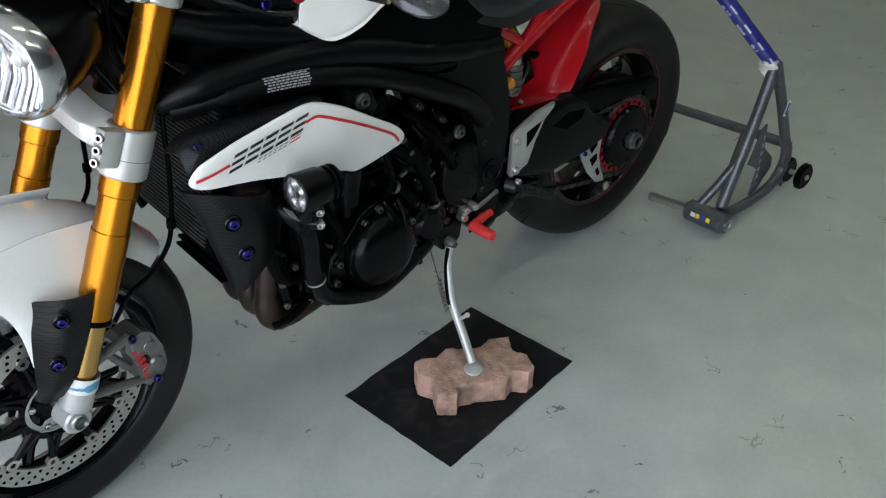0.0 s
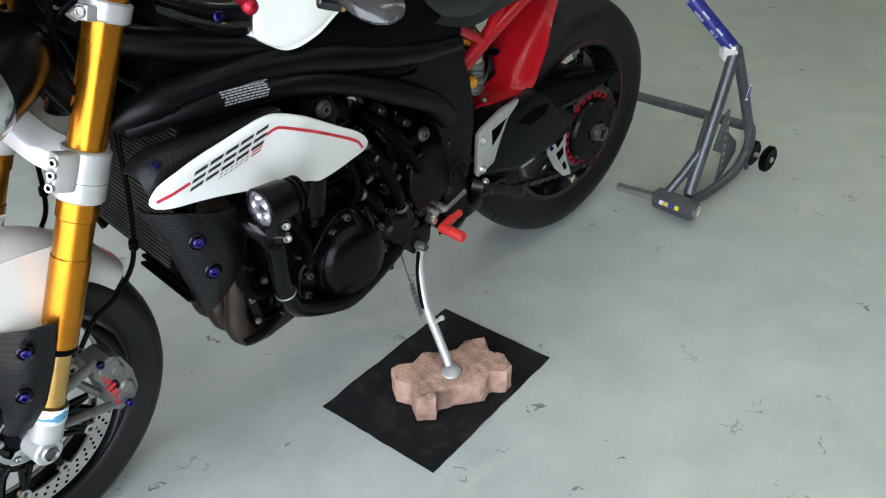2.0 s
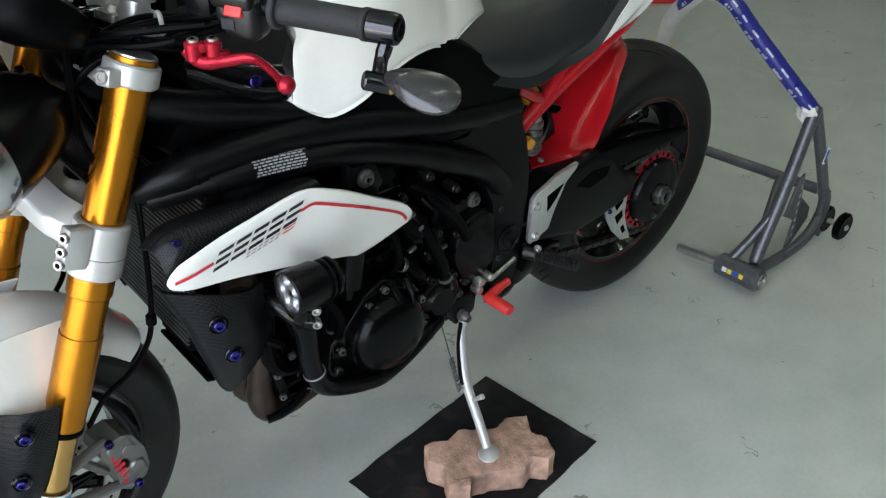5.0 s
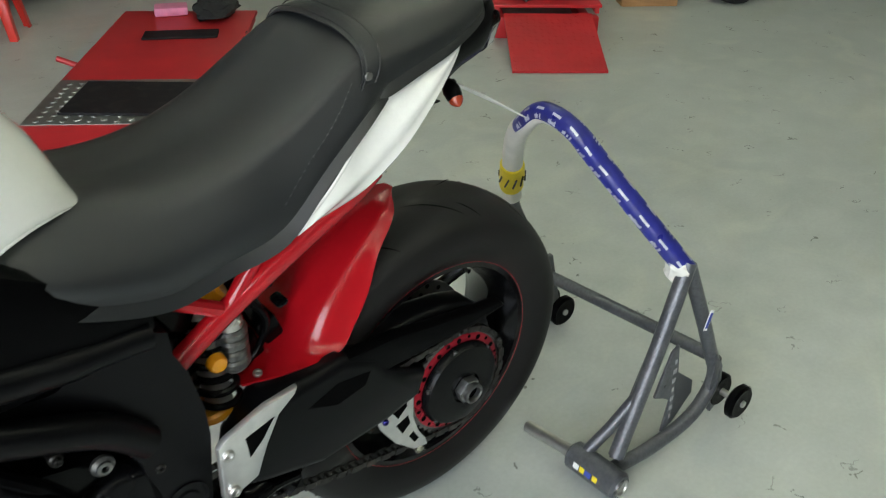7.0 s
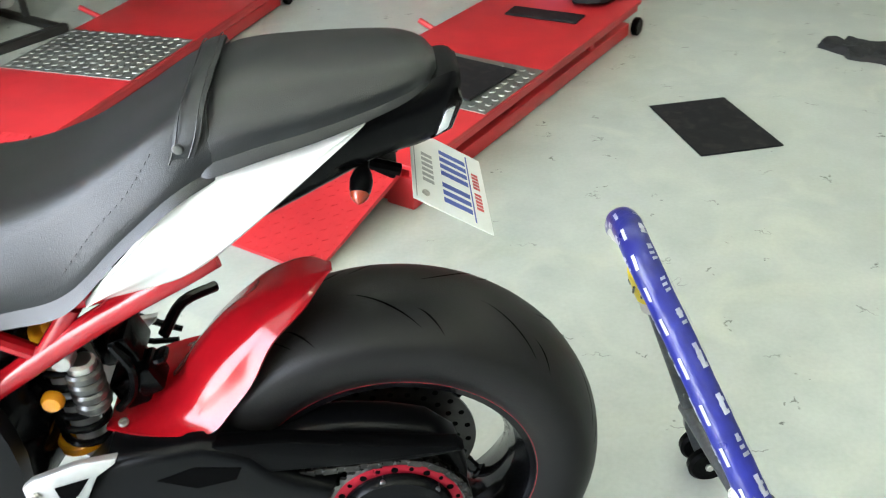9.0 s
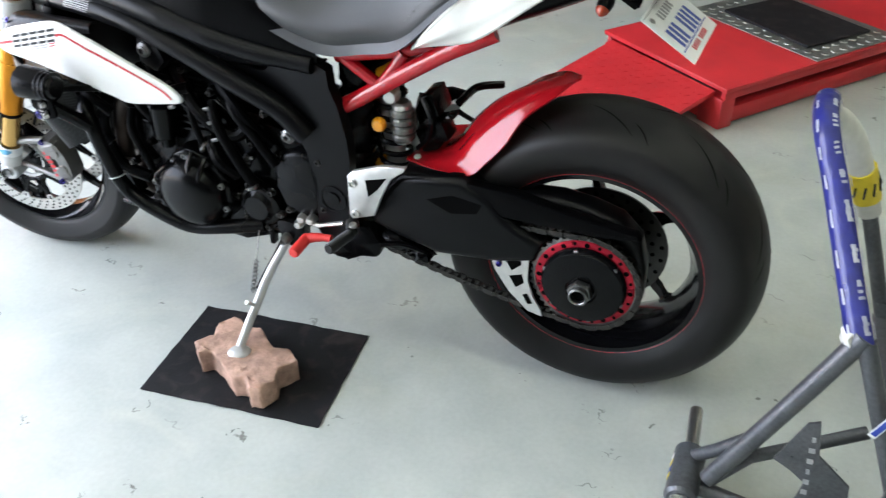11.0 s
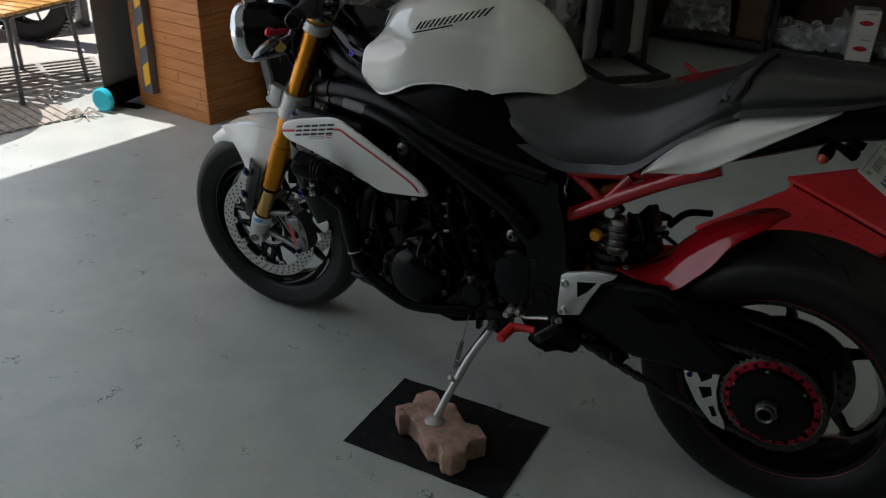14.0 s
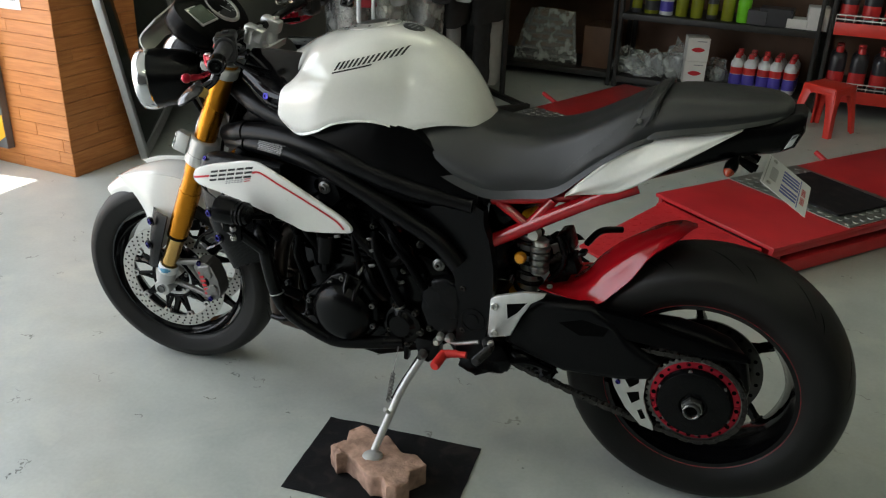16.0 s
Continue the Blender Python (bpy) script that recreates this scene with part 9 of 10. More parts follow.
    lathe(tmp, [(0, 0.020), (0.016, 0.018), (0.030, 0.012), (0.037, 0.003), (0.037, -0.003), (0.034, -0.004)], seg=32)
    for v in tmp.verts:
        v.co *= 0.66
        v.co.x *= 1.85
        v.co.z *= 1.0 + 0.35 * max(-0.6, min(1, v.co.x / 0.05))
    absorb(b, tmp, Matrix.Translation(MC) @ MMx)
    if s < 0:
        for v in b.verts:
            v.co.y = -v.co.y
    mh = fp("mirror_shell", b, MIRROR_SHELL, mrs, "scuffed gloss dark grey bar-end mirror shell")
    b = bmesh.new()
    tmp = bmesh.new()
    lathe(tmp, [(0, -0.0035), (0.0345, -0.0035)], seg=32)
    for v in tmp.verts:
        v.co *= 0.66
        v.co.x *= 1.85
        v.co.z *= 1.0 + 0.35 * max(-0.6, min(1, v.co.x / 0.05))
    absorb(b, tmp, Matrix.Translation(MC) @ MMx)
    if s < 0:
        for v in b.verts:
            v.co.y = -v.co.y
    fp("mirror_glass", b, MIRROR_GLASS, mrs, "blue-tinted mirror glass")
b = bmesh.new()
bar(b, st(1.072, 0.164, 1.002), st(1.068, 0.160, 1.030), 0.0085, 18)
bar(b, st(1.068, 0.160, 1.030), st(1.0675, 0.1595, 1.034), 0.0115, 22, ease=0.001)
fp("reservoir_cap", b, STEEL)
# brake fluid reservoir on the right, cables
b = bmesh.new()
lathe(b, [(0, 0), (0.022, 0), (0.024, 0.03), (0.024, 0.038), (0, 0.040)], mir(st(1.13, 0.15, 1.02)), 20, m=turn('X', 90))
fp("fluid_reservoir", b, LENS_SMOKE, None, "smoky brake fluid reservoir")
b = bmesh.new()
for pts in ([(1.13, 0.17, 0.985), (1.20, 0.11, 0.975), (1.235, 0.04, 0.955), (1.24, -0.03, 0.93), (1.20, -0.06, 0.84)], [(1.09, 0.19, 0.985), (1.18, 0.14, 0.965), (1.22, 0.06, 0.95), (1.20, 0.0, 0.92)], [(1.12, -0.17, 0.985), (1.20, -0.11, 0.98), (1.24, -0.03, 0.96), (1.24, 0.04, 0.90), (1.21, 0.06, 0.80)],
            [(1.10, 0.16, 0.99), (1.16, 0.12, 0.958), (1.19, 0.03, 0.95), (1.22, -0.05, 0.94)], [(1.25, 0.06, 0.95), (1.275, 0.10, 0.86), (1.24, 0.09, 0.78)], [(1.30, 0.04, 0.94), (1.31, 0.09, 0.87), (1.27, 0.095, 0.79), (1.25, 0.08, 0.72)]):
    tube(b, smooth_line(pts, 6), 0.0055, 8)
fp("control_cable", b, BLACK_PLASTIC)
b = bmesh.new()
heap(b, (1.20, 0.0, 0.90), (0.045, 0.085, 0.05), 3, 0.25, 8.0)
heap(b, (1.21, 0.0, 0.80), (0.04, 0.085, 0.07), 3, 0.25, 9.0)
fp("wiring_cover", b, BLACK_PLASTIC)

# headlamps
for s in (1, -1):
    hc0 = st(1.402, 0.124, 0.872)
    hc = V(hc0.x, s * hc0.y, hc0.z)
    hm = aim(hc, hc + V(0.94, s * 0.31, -0.10)) @ Matrix.Diagonal((0.88, 0.95, 0.87, 1))
    b = bmesh.new()
    lathe(b, [(0, -0.158), (0.030, -0.154), (0.054, -0.138), (0.069, -0.108), (0.079, -0.060), (0.0835, -0.020), (0.082, -0.008)], seg=40, m=hm)
    hl = fp("headlamp", b, BLACK_SATIN, None, "round headlamp with black shell and chrome rim")
    b = bmesh.new()
    lathe(b, [(0.0825, -0.022), (0.086, -0.019), (0.0875, -0.004), (0.083, 0.012), (0.077, 0.017), (0.074, 0.013), (0.075, 0.0)], seg=48, m=hm)
    fp("rim", b, POLISHED, hl, "polished silver headlamp rim")
    b = bmesh.new()
    lathe(b, [(0, -0.045), (0.015, -0.044), (0.016, -0.035), (0.04, -0.025), (0.066, -0.005), (0.075, 0.006)], seg=40, m=hm)
    for k in range(9):
        # moulded flutes across the bowl
        u = -0.056 + 0.014 * k
        hgt_ = math.sqrt(max(0.0, 0.070 ** 2 - u * u))
        tube(b, [hm @ V(u, -0.030 + 0.55 * (u * u + q * q) / 0.075, q) for q in (-hgt_, -hgt_ * 0.5, 0, hgt_ * 0.5, hgt_)], 0.0045, 8)
    fp("reflector", b, REFLECTOR, hl, "bright fluted reflector")
    b = bmesh.new()
    lathe(b, [(0, -0.012), (0.012, -0.014), (0.017, -0.022), (0.018, -0.035)], seg=24, m=hm)
    fp("bulb_shield", b, CHROME, hl)
    b = bmesh.new()
    lathe(b, [(0, 0.036), (0.03, 0.033), (0.055, 0.024), (0.074, 0.012), (0.073, 0.010), (0.055, 0.021), (0.03, 0.030), (0, 0.033)], seg=40, m=hm)
    fp("lens", b, LENS, hl, "clear domed lens").visible_shadow = False
b = bmesh.new()
grid(b, [[(1.405, y, 0.965 - abs(y) * 0.25), (1.42, y, 0.995 - abs(y) * 0.15), (1.37, y, 1.05 - abs(y) * 0.2)] for y in (-0.10, -0.05, 0, 0.05, 0.10)], 4, 4, 0.004)
fp("fly_screen", b, PEARL, None, "white fly screen above the headlamps")
b = bmesh.new()
dm = Matrix.Translation((1.285, 0.0, 1.012)) @ turn('Y', -38) @ Matrix.Diagonal((1.2, 1.2, 1.0, 1))
rows = []
for x, w, h in ((-0.055, 0.055, 0.016), (-0.045, 0.085, 0.022), (0.0, 0.105, 0.03), (0.04, 0.09, 0.03), (0.06, 0.05, 0.02)):
    rows.append([dm @ V(x, w * y, h * z) for y, z in ((1, -0.6), (1, 0.5), (0.8, 1), (-0.8, 1), (-1, 0.5), (-1, -0.6), (-0.6, -1.4), (0.6, -1.4))])
grid(b, rows, 4, 2, closed_v=True)
ds = fp("dashboard", b, BLACK_PLASTIC, None, "black instrument cluster with a round dial")
b = bmesh.new()
lathe(b, [(0.033, 0.029), (0.036, 0.034), (0.040, 0.034), (0.042, 0.028)], seg=36, m=dm @ Matrix.Translation((0, -0.030, 0)) @ turn('X', 90))
fp("dial_bezel", b, ALU, ds, "silver dial bezel")
b = bmesh.new()
lathe(b, [(0, 0.0305), (0.034, 0.0305)], seg=36, m=dm @ Matrix.Translation((0, -0.030, 0)) @ turn('X', 90))
fp("dial_face", b, DECAL_BLACK, ds)
b = bmesh.new()
for i in range(13):
    a = radians(-130 + i * 20)
    c = dm @ V(0.028 * math.cos(a), -0.030 + 0.028 * math.sin(a), 0.0312)
    box(b, c, (0.006, 0.0015, 0.0006), dm.to_3x3().to_4x4() @ turn('Z', math.degrees(a)))
box(b, dm @ V(-0.008, -0.034, 0.0318), (0.024, 0.0016, 0.0006), dm.to_3x3().to_4x4() @ turn('Z', 30))
fp("dial_tick", b, DECAL_WHITE, ds, smooth=False)
b = bmesh.new()
box(b, dm @ V(0.002, 0.048, 0.0300), (0.048, 0.062, 0.004), dm.to_3x3().to_4x4(), 0.0015)
fp("display_frame", b, ALU, ds)
b = bmesh.new()
box(b, dm @ V(0.002, 0.048, 0.0312), (0.040, 0.054, 0.004), dm.to_3x3().to_4x4(), 0.001)
fp("display", b, mat("lcd_grey_green", (0.10, 0.13, 0.10), 0.2), ds, "grey-green display")

# front mudguard
def guard_rows(a0, a1, n, rad, hw, drops):
    rows = []
    for i in range(n):
        f = i / (n - 1)
        a = radians(a0 + (a1 - a0) * f)
        h = hw(f)
        rows.append([(WX + (rad(f) - dr) * math.cos(a), y * h, WZ + (rad(f) - dr) * math.sin(a)) for y, dr in drops])
    return rows


b = bmesh.new()
grid(b, guard_rows(50, 141, 9, lambda f: 0.312 + 0.010 * math.sin(math.pi * f), lambda f: 0.030 + 0.042 * min(1, f * 3.2) - 0.012 * max(0, f - 0.7) * 3, ((-1, 0.050), (-0.95, 0.024), (-0.7, 0.007), (0, 0.0), (0.7, 0.007), (0.95, 0.024), (1, 0.050))), 4, 3, 0.003)
fg = fp("front_mudguard", b, PEARL, None, "pearl white front mudguard")
for s in (1, -1):
    b = bmesh.new()
    rows = [[(1.575, s * 0.056, 0.585), (1.520, s * 0.062, 0.600), (1.42, s * 0.064, 0.607), (1.325, s * 0.060, 0.590)], [(1.512, s * 0.076, 0.535), (1.480, s * 0.084, 0.530), (1.435, s * 0.088, 0.515), (1.355, s * 0.084, 0.525)],
            [(1.486, s * 0.082, 0.480), (1.470, s * 0.090, 0.472), (1.440, s * 0.094, 0.46), (1.385, s * 0.092, 0.470)], [(1.480, s * 0.088, 0.395), (1.472, s * 0.092, 0.392), (1.462, s * 0.094, 0.392), (1.448, s * 0.094, 0.398)]]
    grid(b, [[(x + 0.008, y * 1.06, z) for x, y, z in r] for r in rows], 5, 4, 0.003)
    fp("mudguard_side", b, PEARL, fg, "white mudguard side leg")
    b = bmesh.new()
    rows = [[(1.455, s * 0.092, 0.525), (1.425, s * 0.125, 0.530), (1.385, s * 0.140, 0.527)], [(1.472, s * 0.096, 0.46), (1.445, s * 0.134, 0.465), (1.405, s * 0.142, 0.468)], [(1.482, s * 0.098, 0.39), (1.465, s * 0.128, 0.392), (1.435, s * 0.134, 0.395)], [(1.490, s * 0.106, 0.355), (1.478, s * 0.114, 0.350), (1.455, s * 0.118, 0.352)]]
    grid(b, [[(x + 0.011, y, z - 0.004) for x, y, z in r] for r in rows], 5, 5, 0.004)
    fgc = fp("fork_guard", b, CARBON, None, "carbon fibre fork guard with blue bolts")
    for p in ((1.449, 0.137, 0.502), (1.469, 0.134, 0.428)):
        b = bmesh.new()
        lathe(b, [(0.0, 0.001), (0.0095, 0.001), (0.0115, 0.003), (0.013, 0.001), (0.013, -0.002)], seg=20, m=aim((p[0], s * (p[1] + 0.001), p[2]), (p[0] + 0.35, s * (p[1] + 1), p[2])))
        fp("bolt_cup", b, BLACK_GLOSS, fgc)
        b = bmesh.new()
        bolt(b, (p[0] + 0.0005, s * (p[1] + 0.002), p[2]), (0.35, s, 0), 0.0075, 0.005, 16)
        fp("guard_bolt", b, BLUE_TI, fgc, "blue anodised bolt")

# ---- paver and rubber sheet under the stand ----
b = bmesh.new()
tmp = bmesh.new()
bmesh.ops.create_grid(tmp, x_segments=22, y_segments=16, size=0.5)
for v in tmp.verts:
    v.co = V(v.co.x * 0.420, v.co.y * 0.297, 0)
    v.co.x += 0.002 * noise.noise(v.co * 30)
    v.co.y += 0.003 * noise.noise(v.co * 25 + V(5, 0, 0))
    e = max(abs(v.co.x) / 0.21, abs(v.co.y) / 0.148)
    v.co.z = 0.0025 + (0.004 * max(0, noise.noise(v.co * 9)) if e > 0.85 else 0.0005)
bmesh.ops.solidify(tmp, geom=tmp.faces[:], thickness=0.002)
absorb(b, tmp)
sheet = tagged(part("rubber_sheet", b, MAT_RUBBER), "dusty black rubber sheet lying on the floor", "mat")
sheet.matrix_world = pose(0.684, 0.275, 0.001, 0, 0, 8.3)
b = bmesh.new()
# zig-zag interlocking paver outline
ol = [(0.775, 0.222), (0.757, 0.223), (0.732, 0.243), (0.698, 0.232), (0.633, 0.275), (0.596, 0.267), (0.562, 0.291), (0.587, 0.329), (0.573, 0.360), (0.587, 0.396), (0.610, 0.403), (0.635, 0.379), (0.662, 0.388), (0.720, 0.352),
      (0.752, 0.341), (0.772, 0.357), (0.804, 0.332), (0.782, 0.292), (0.795, 0.257)]
ol = [(x - 0.690, 0.312 - y) for x, y in ol][::-1]
prism(b, ol, 0.0, 0.062, 0.004, m=turn('X', 90) @ Matrix.Diagonal((1, -1, 1, 1)))
for v in b.verts:
    v.co.z = abs(v.co.z)
bmesh.ops.triangulate(b, faces=[f for f in b.faces if len(f.verts) > 4])
bmesh.ops.subdivide_edges(b, edges=[e for e in b.edges if e.calc_length() > 0.02], cuts=4, use_grid_fill=True)
for v in b.verts:
    n_ = noise.noise(v.co * 55) * 0.5 + noise.noise(v.co * 140) * 0.5
    v.co += Vector(noise.noise_vector(v.co * 45)) * 0.0022 + Vector(noise.noise_vector(v.co * 130)) * 0.0012
    if v.co.z > 0.05:
        v.co.z += n_ * 0.006 - (0.005 if n_ > 0.22 else 0)
    v.co.z = max(v.co.z, 0.0)
paver = tagged(part("paver", b, BRICK, None, "", True, 60), "rough pink concrete interlocking paver under the side stand", "paver")
paver.matrix_world = pose(0.690, 0.312, 0.005, 0, 0, 0)

# ---- paddock stand ----
ps = thing("paddock_stand", "grey tubular single-sided paddock stand with a tape-wrapped handle", "paddock stand", pose(-0.45, 0.05, 0))
o_ = V(-0.45, 0.05, 0)


def pp(name, bm, material, parent=None, label="", **k):
    bmesh.ops.translate(bm, vec=-o_, verts=bm.verts)
    return part(name, bm, material, ps if parent is None else parent, label, **k)


PIN, SL, SR = V(-0.246, 0.056, 0.032), V(-0.258, 0.178, 0.040), V(-0.262, 0.305, 0.042)
APX, B1, B0, WE = V(-0.470, 0.229, 0.425), V(-0.345, 0.005, 0.677), V(-0.350, -0.115, 0.643), V(-0.475, -0.262, 0.365)
WA, WB = V(-0.617, 0.287, 0.080), V(-0.590, -0.210, 0.052)
LB0 = V(-0.550, -0.215, 0.168)
b = bmesh.new()
bar(b, PIN, SL, 0.0135, 18)
pp("pin", b, STEEL, None, "bare steel lifting pin")
b = bmesh.new()
bar(b, SL, SR, 0.030, 22)
slv = pp("sleeve", b, STAND_GREY, None, "dark grey pin sleeve")
b = bmesh.new()
lathe(b, [(0, 0.001), (0.012, 0.001), (0.014, 0.004), (0.018, 0.004), (0.018, 0)], seg=18, m=aim(SR, SR + (SR - SL)))
pp("sleeve_bolt", b, STEEL, slv)
for u, w, m_ in ((0.28, 0.014, DECAL_WHITE), (0.40, 0.012, TAPE_YELLOW), (0.52, 0.016, DECAL_BLUE), (0.66, 0.012, TAPE_YELLOW)):
    b = bmesh.new()
    box(b, SL.lerp(SR, u) + V(0.0290, 0, 0.0065), (0.012, w, 0.001), turn('Y', 77))
    pp("sleeve_mark", b, m_, slv)
b = bmesh.new()
tube(b, smooth_line([APX + V(0, 0, 0.02), V(-0.395, 0.243, 0.275), V(-0.300, 0.255, 0.065)], 3), 0.0165, 16)
pp("front_strut", b, STAND_GREY)
b = bmesh.new()
tube(b, [V(-0.262, 0.205, 0.055), V(-0.305, 0.226, 0.115), V(-0.352, 0.245, 0.185)], 0.0125, 14)
pp("side_strut", b, STAND_GREY)
b = bmesh.new()
tube(b, smooth_line([APX + V(-0.004, 0, 0.01), V(-0.530, 0.245, 0.30), V(-0.585, 0.258, 0.165)], 4), 0.0150, 16)
rs = pp("rear_strut", b, STAND_GREY)
b = bmesh.new()
box(b, V(-0.530, 0.2605, 0.300), (0.013, 0.0012, 0.045), turn('Y', -24) @ turn('X', 3))
pp("strut_label", b, DECAL_WHITE, rs)
b = bmesh.new()
box(b, V(-0.530, 0.2613, 0.300), (0.009, 0.0012, 0.034), turn('Y', -24) @ turn('X', 3))
pp("strut_label", b, DECAL_BLUE, rs)
b = bmesh.new()
tube(b, smooth_line([V(-0.285, 0.255, 0.035), V(-0.40, 0.265, 0.036), V(-0.52, 0.27, 0.060), V(-0.590, 0.262, 0.110), V(-0.588, 0.258, 0.175)], 5), 0.0150, 16)
pp("foot_rail", b, STAND_GREY)
b = bmesh.new()
tube(b, [V(-0.300, 0.253, 0.055), V(-0.36, 0.225, 0.12), V(-0.535, 0.15, 0.185)], 0.012, 12)
pp("brace", b, STAND_GREY)
b = bmesh.new()
g = [(-0.395, 0.165), (-0.430, 0.265), (-0.448, 0.275), (-0.462, 0.20), (-0.52, 0.150), (-0.525, 0.115), (-0.47, 0.06), (-0.44, 0.05), (-0.452, 0.13), (-0.425, 0.15)]
prism(b, g, 0.252, 0.258, 0.001)
gus = pp("gusset", b, STAND_GREY, None, "flat grey gusset plate with pale bars")
b = bmesh.new()
for i in range(7):
    c = V(-0.446, 0.2586, 0.235).lerp(V(-0.458, 0.2586, 0.085), i / 6)
    box(b, c, (0.010 if i % 3 else 0.006, 0.001, 0.011), turn('Y', 6))
pp("gusset_mark", b, DECAL_GREY, gus)
b = bmesh.new()
tube(b, [V(-0.545, -0.226, 0.164), V(-0.600, 0.235, 0.166)], 0.0150, 16)
pp("cross_bar", b, STAND_GREY)
for c, sgn in ((WA, 1), (WB, 1)):
    b = bmesh.new()
    for dy in (-0.022, 0.030):
        lathe(b, [(0, -0.012), (0.012, -0.012), (0.014, -0.009), (0.034, -0.011), (0.040, -0.006), (0.040, 0.006), (0.034, 0.011), (0.014, 0.009), (0, 0.012)], c + V(0, dy, 0), 26)
    wh = pp("wheel", b, BLACK_PLASTIC, None, "small black stand wheel")
    b = bmesh.new()
    bar(b, c + V(0, -0.04, 0), c + V(0, 0.046, 0), 0.008, 12)
    pp("axle", b, STEEL, wh)
b = bmesh.new()
prism(b, [(-0.53, 0.21), (-0.57, 0.21), (-0.61, 0.055), (-0.58, 0.035), (-0.545, 0.12)], -0.222, -0.208, 0.002)
prism(b, [(-0.57, 0.20), (-0.60, 0.16), (-0.62, 0.055), (-0.59, 0.035), (-0.565, 0.12)], 0.262, 0.274, 0.002)
pp("wheel_bracket", b, STAND_GREY)
# handle, wrapped in tape
hl_ = smooth_line([APX, APX.lerp(B1, 0.33) + V(0.002, 0, 0.004), APX.lerp(B1, 0.7) + V(0.003, 0, 0.008), B1 + V(0, 0.012, 0.0), V(-0.338, -0.055, 0.689), B0, V(-0.395, -0.185, 0.575), V(-0.435, -0.230, 0.475), WE, LB0.lerp(WE, 0.45), LB0], 6)
b = bmesh.new()
tube(b, hl_, 0.0150, 16)
hd = pp("handle", b, STAND_GREY, None, "grey tubular handle")
nW = int(len(hl_) * 0.80)
wrap = hl_[:nW]
b = bmesh.new()
tube(b, wrap, [0.0190 + 0.0012 * noise.noise(p * 30) + (0.004 if i > nW * 0.66 else 0.0) for i, p in enumerate(wrap)], 18)
crumple(b, 0.0009, 60, 1.0)
wr = pp("tape_wrap", b, TAPE_WHITE, hd, "white tape wrapped round the handle")


def strip_on(line, i0, i1, rad, a0, a1, n=5):
    """A band of tape on the handle between two angles round it."""
    bb = bmesh.new()
    prev = None
    for i in range(i0, i1):
        d = (line[min(i + 1, len(line) - 1)] - line[max(i - 1, 0)]).normalized()
        ref = V(0.85, 0.0, 0.5)
        u = (ref - d * ref.dot(d)).normalized()
        w = d.cross(u)
        cur = [bb.verts.new(line[i] + (u * math.cos(a0 + (a1 - a0) * k / n) + w * math.sin(a0 + (a1 - a0) * k / n)) * rad) for k in range(n + 1)]
        if prev:
            for k in range(n):
                bb.faces.new((prev[k], prev[k + 1], cur[k + 1], cur[k]))
        prev = cur
    return bb


fine_w = smooth_line(wrap, 4)
k_end = int(len(fine_w) * 0.66)
rt = random.Random(12)
b = strip_on(fine_w, 0, k_end, 0.0214, -0.90, 2.0, 16)
crumple(b, 0.0006, 70, 3.0)
pp("tape_print", b, TAPE_BLUE, wr, "blue printed side of the tape")
b = bmesh.new()
i = 2
while i < k_end - 8:
    # a long dash along the middle, and a row of small plain bars beside it, on both faces
    for off in (0.0, 2.05):
        absorb(b, strip_on(fine_w, i, i + 6, 0.0223, 0.10 + off, 0.33 + off, 2))
        for k in range(6):
            lo_, hi_ = (-0.78, -0.36) if k % 3 else (-0.78, -0.26)
            absorb(b, strip_on(fine_w, i + 1 + k, i + 3 + k, 0.0223, lo_ + off + rt.uniform(0, 0.08), hi_ + off - rt.uniform(0, 0.08), 2)) if k % 2 == 0 or rt.random() < 0.5 else None
    i += 11
pp("tape_mark", b, TAPE_PALE, wr, smooth=False)
b = bmesh.new()
heap(b, APX + V(0.012, -0.014, 0.004), (0.020, 0.026, 0.030), 3, 0.35, 5.0)
pp("tape_flap", b, TAPE_WHITE, hd, "loose crumpled white tape end")
b = bmesh.new()
j0 = int(nW * 0.86)
tube(b, hl_[j0:j0 + 5], 0.0275, 16)
crumple(b, 0.003, 50, 4.0)
yl = pp("tape_band", b, TAPE_YELLOW, hd, "yellow and black hazard tape band")
b = bmesh.new()
for i in range(10):
    a = i * math.tau / 10
    c = hl_[j0 + 2]
    d = (hl_[j0 + 3] - hl_[j0 + 1]).normalized()
    u = (V(1, 0, 0) - d * d.x).normalized()
    w = d.cross(u)
    p = c + (u * math.cos(a) + w * math.sin(a)) * 0.029
    p2 = p + d * 0.014 + (w * math.cos(a) - u * math.sin(a)) * 0.008
    bar(b, p - d * 0.014, p2, 0.0022, 5)
pp("band_stripe", b, DECAL_BLACK, yl)

# ---- outside: table, chair, rug, drain grate, parked vehicle, far wall ----
t = thing("pedestal_table", "round varnished red-brown wooden pedestal table outside", "table", pose(4.02, -0.06, 0, 0, 0, 20))
b = bmesh.new()
lathe(b, [(0, 0.72), (0.36, 0.72), (0.385, 0.735), (0.385, 0.75), (0.36, 0.765), (0, 0.765)], seg=40, m=turn('X', 90))
part("tabletop", b, TABLE_WOOD, t)
b = bmesh.new()
lathe(b, [(0, 0.10), (0.07, 0.10), (0.085, 0.14), (0.055, 0.2), (0.05, 0.24), (0.085, 0.30), (0.095, 0.36), (0.06, 0.43), (0.055, 0.46), (0.09, 0.52), (0.075, 0.58), (0.05, 0.62), (0.06, 0.66), (0.11, 0.70), (0.11, 0.72), (0, 0.72)], seg=24, m=turn('X', 90))
part("pedestal", b, TABLE_WOOD, t)
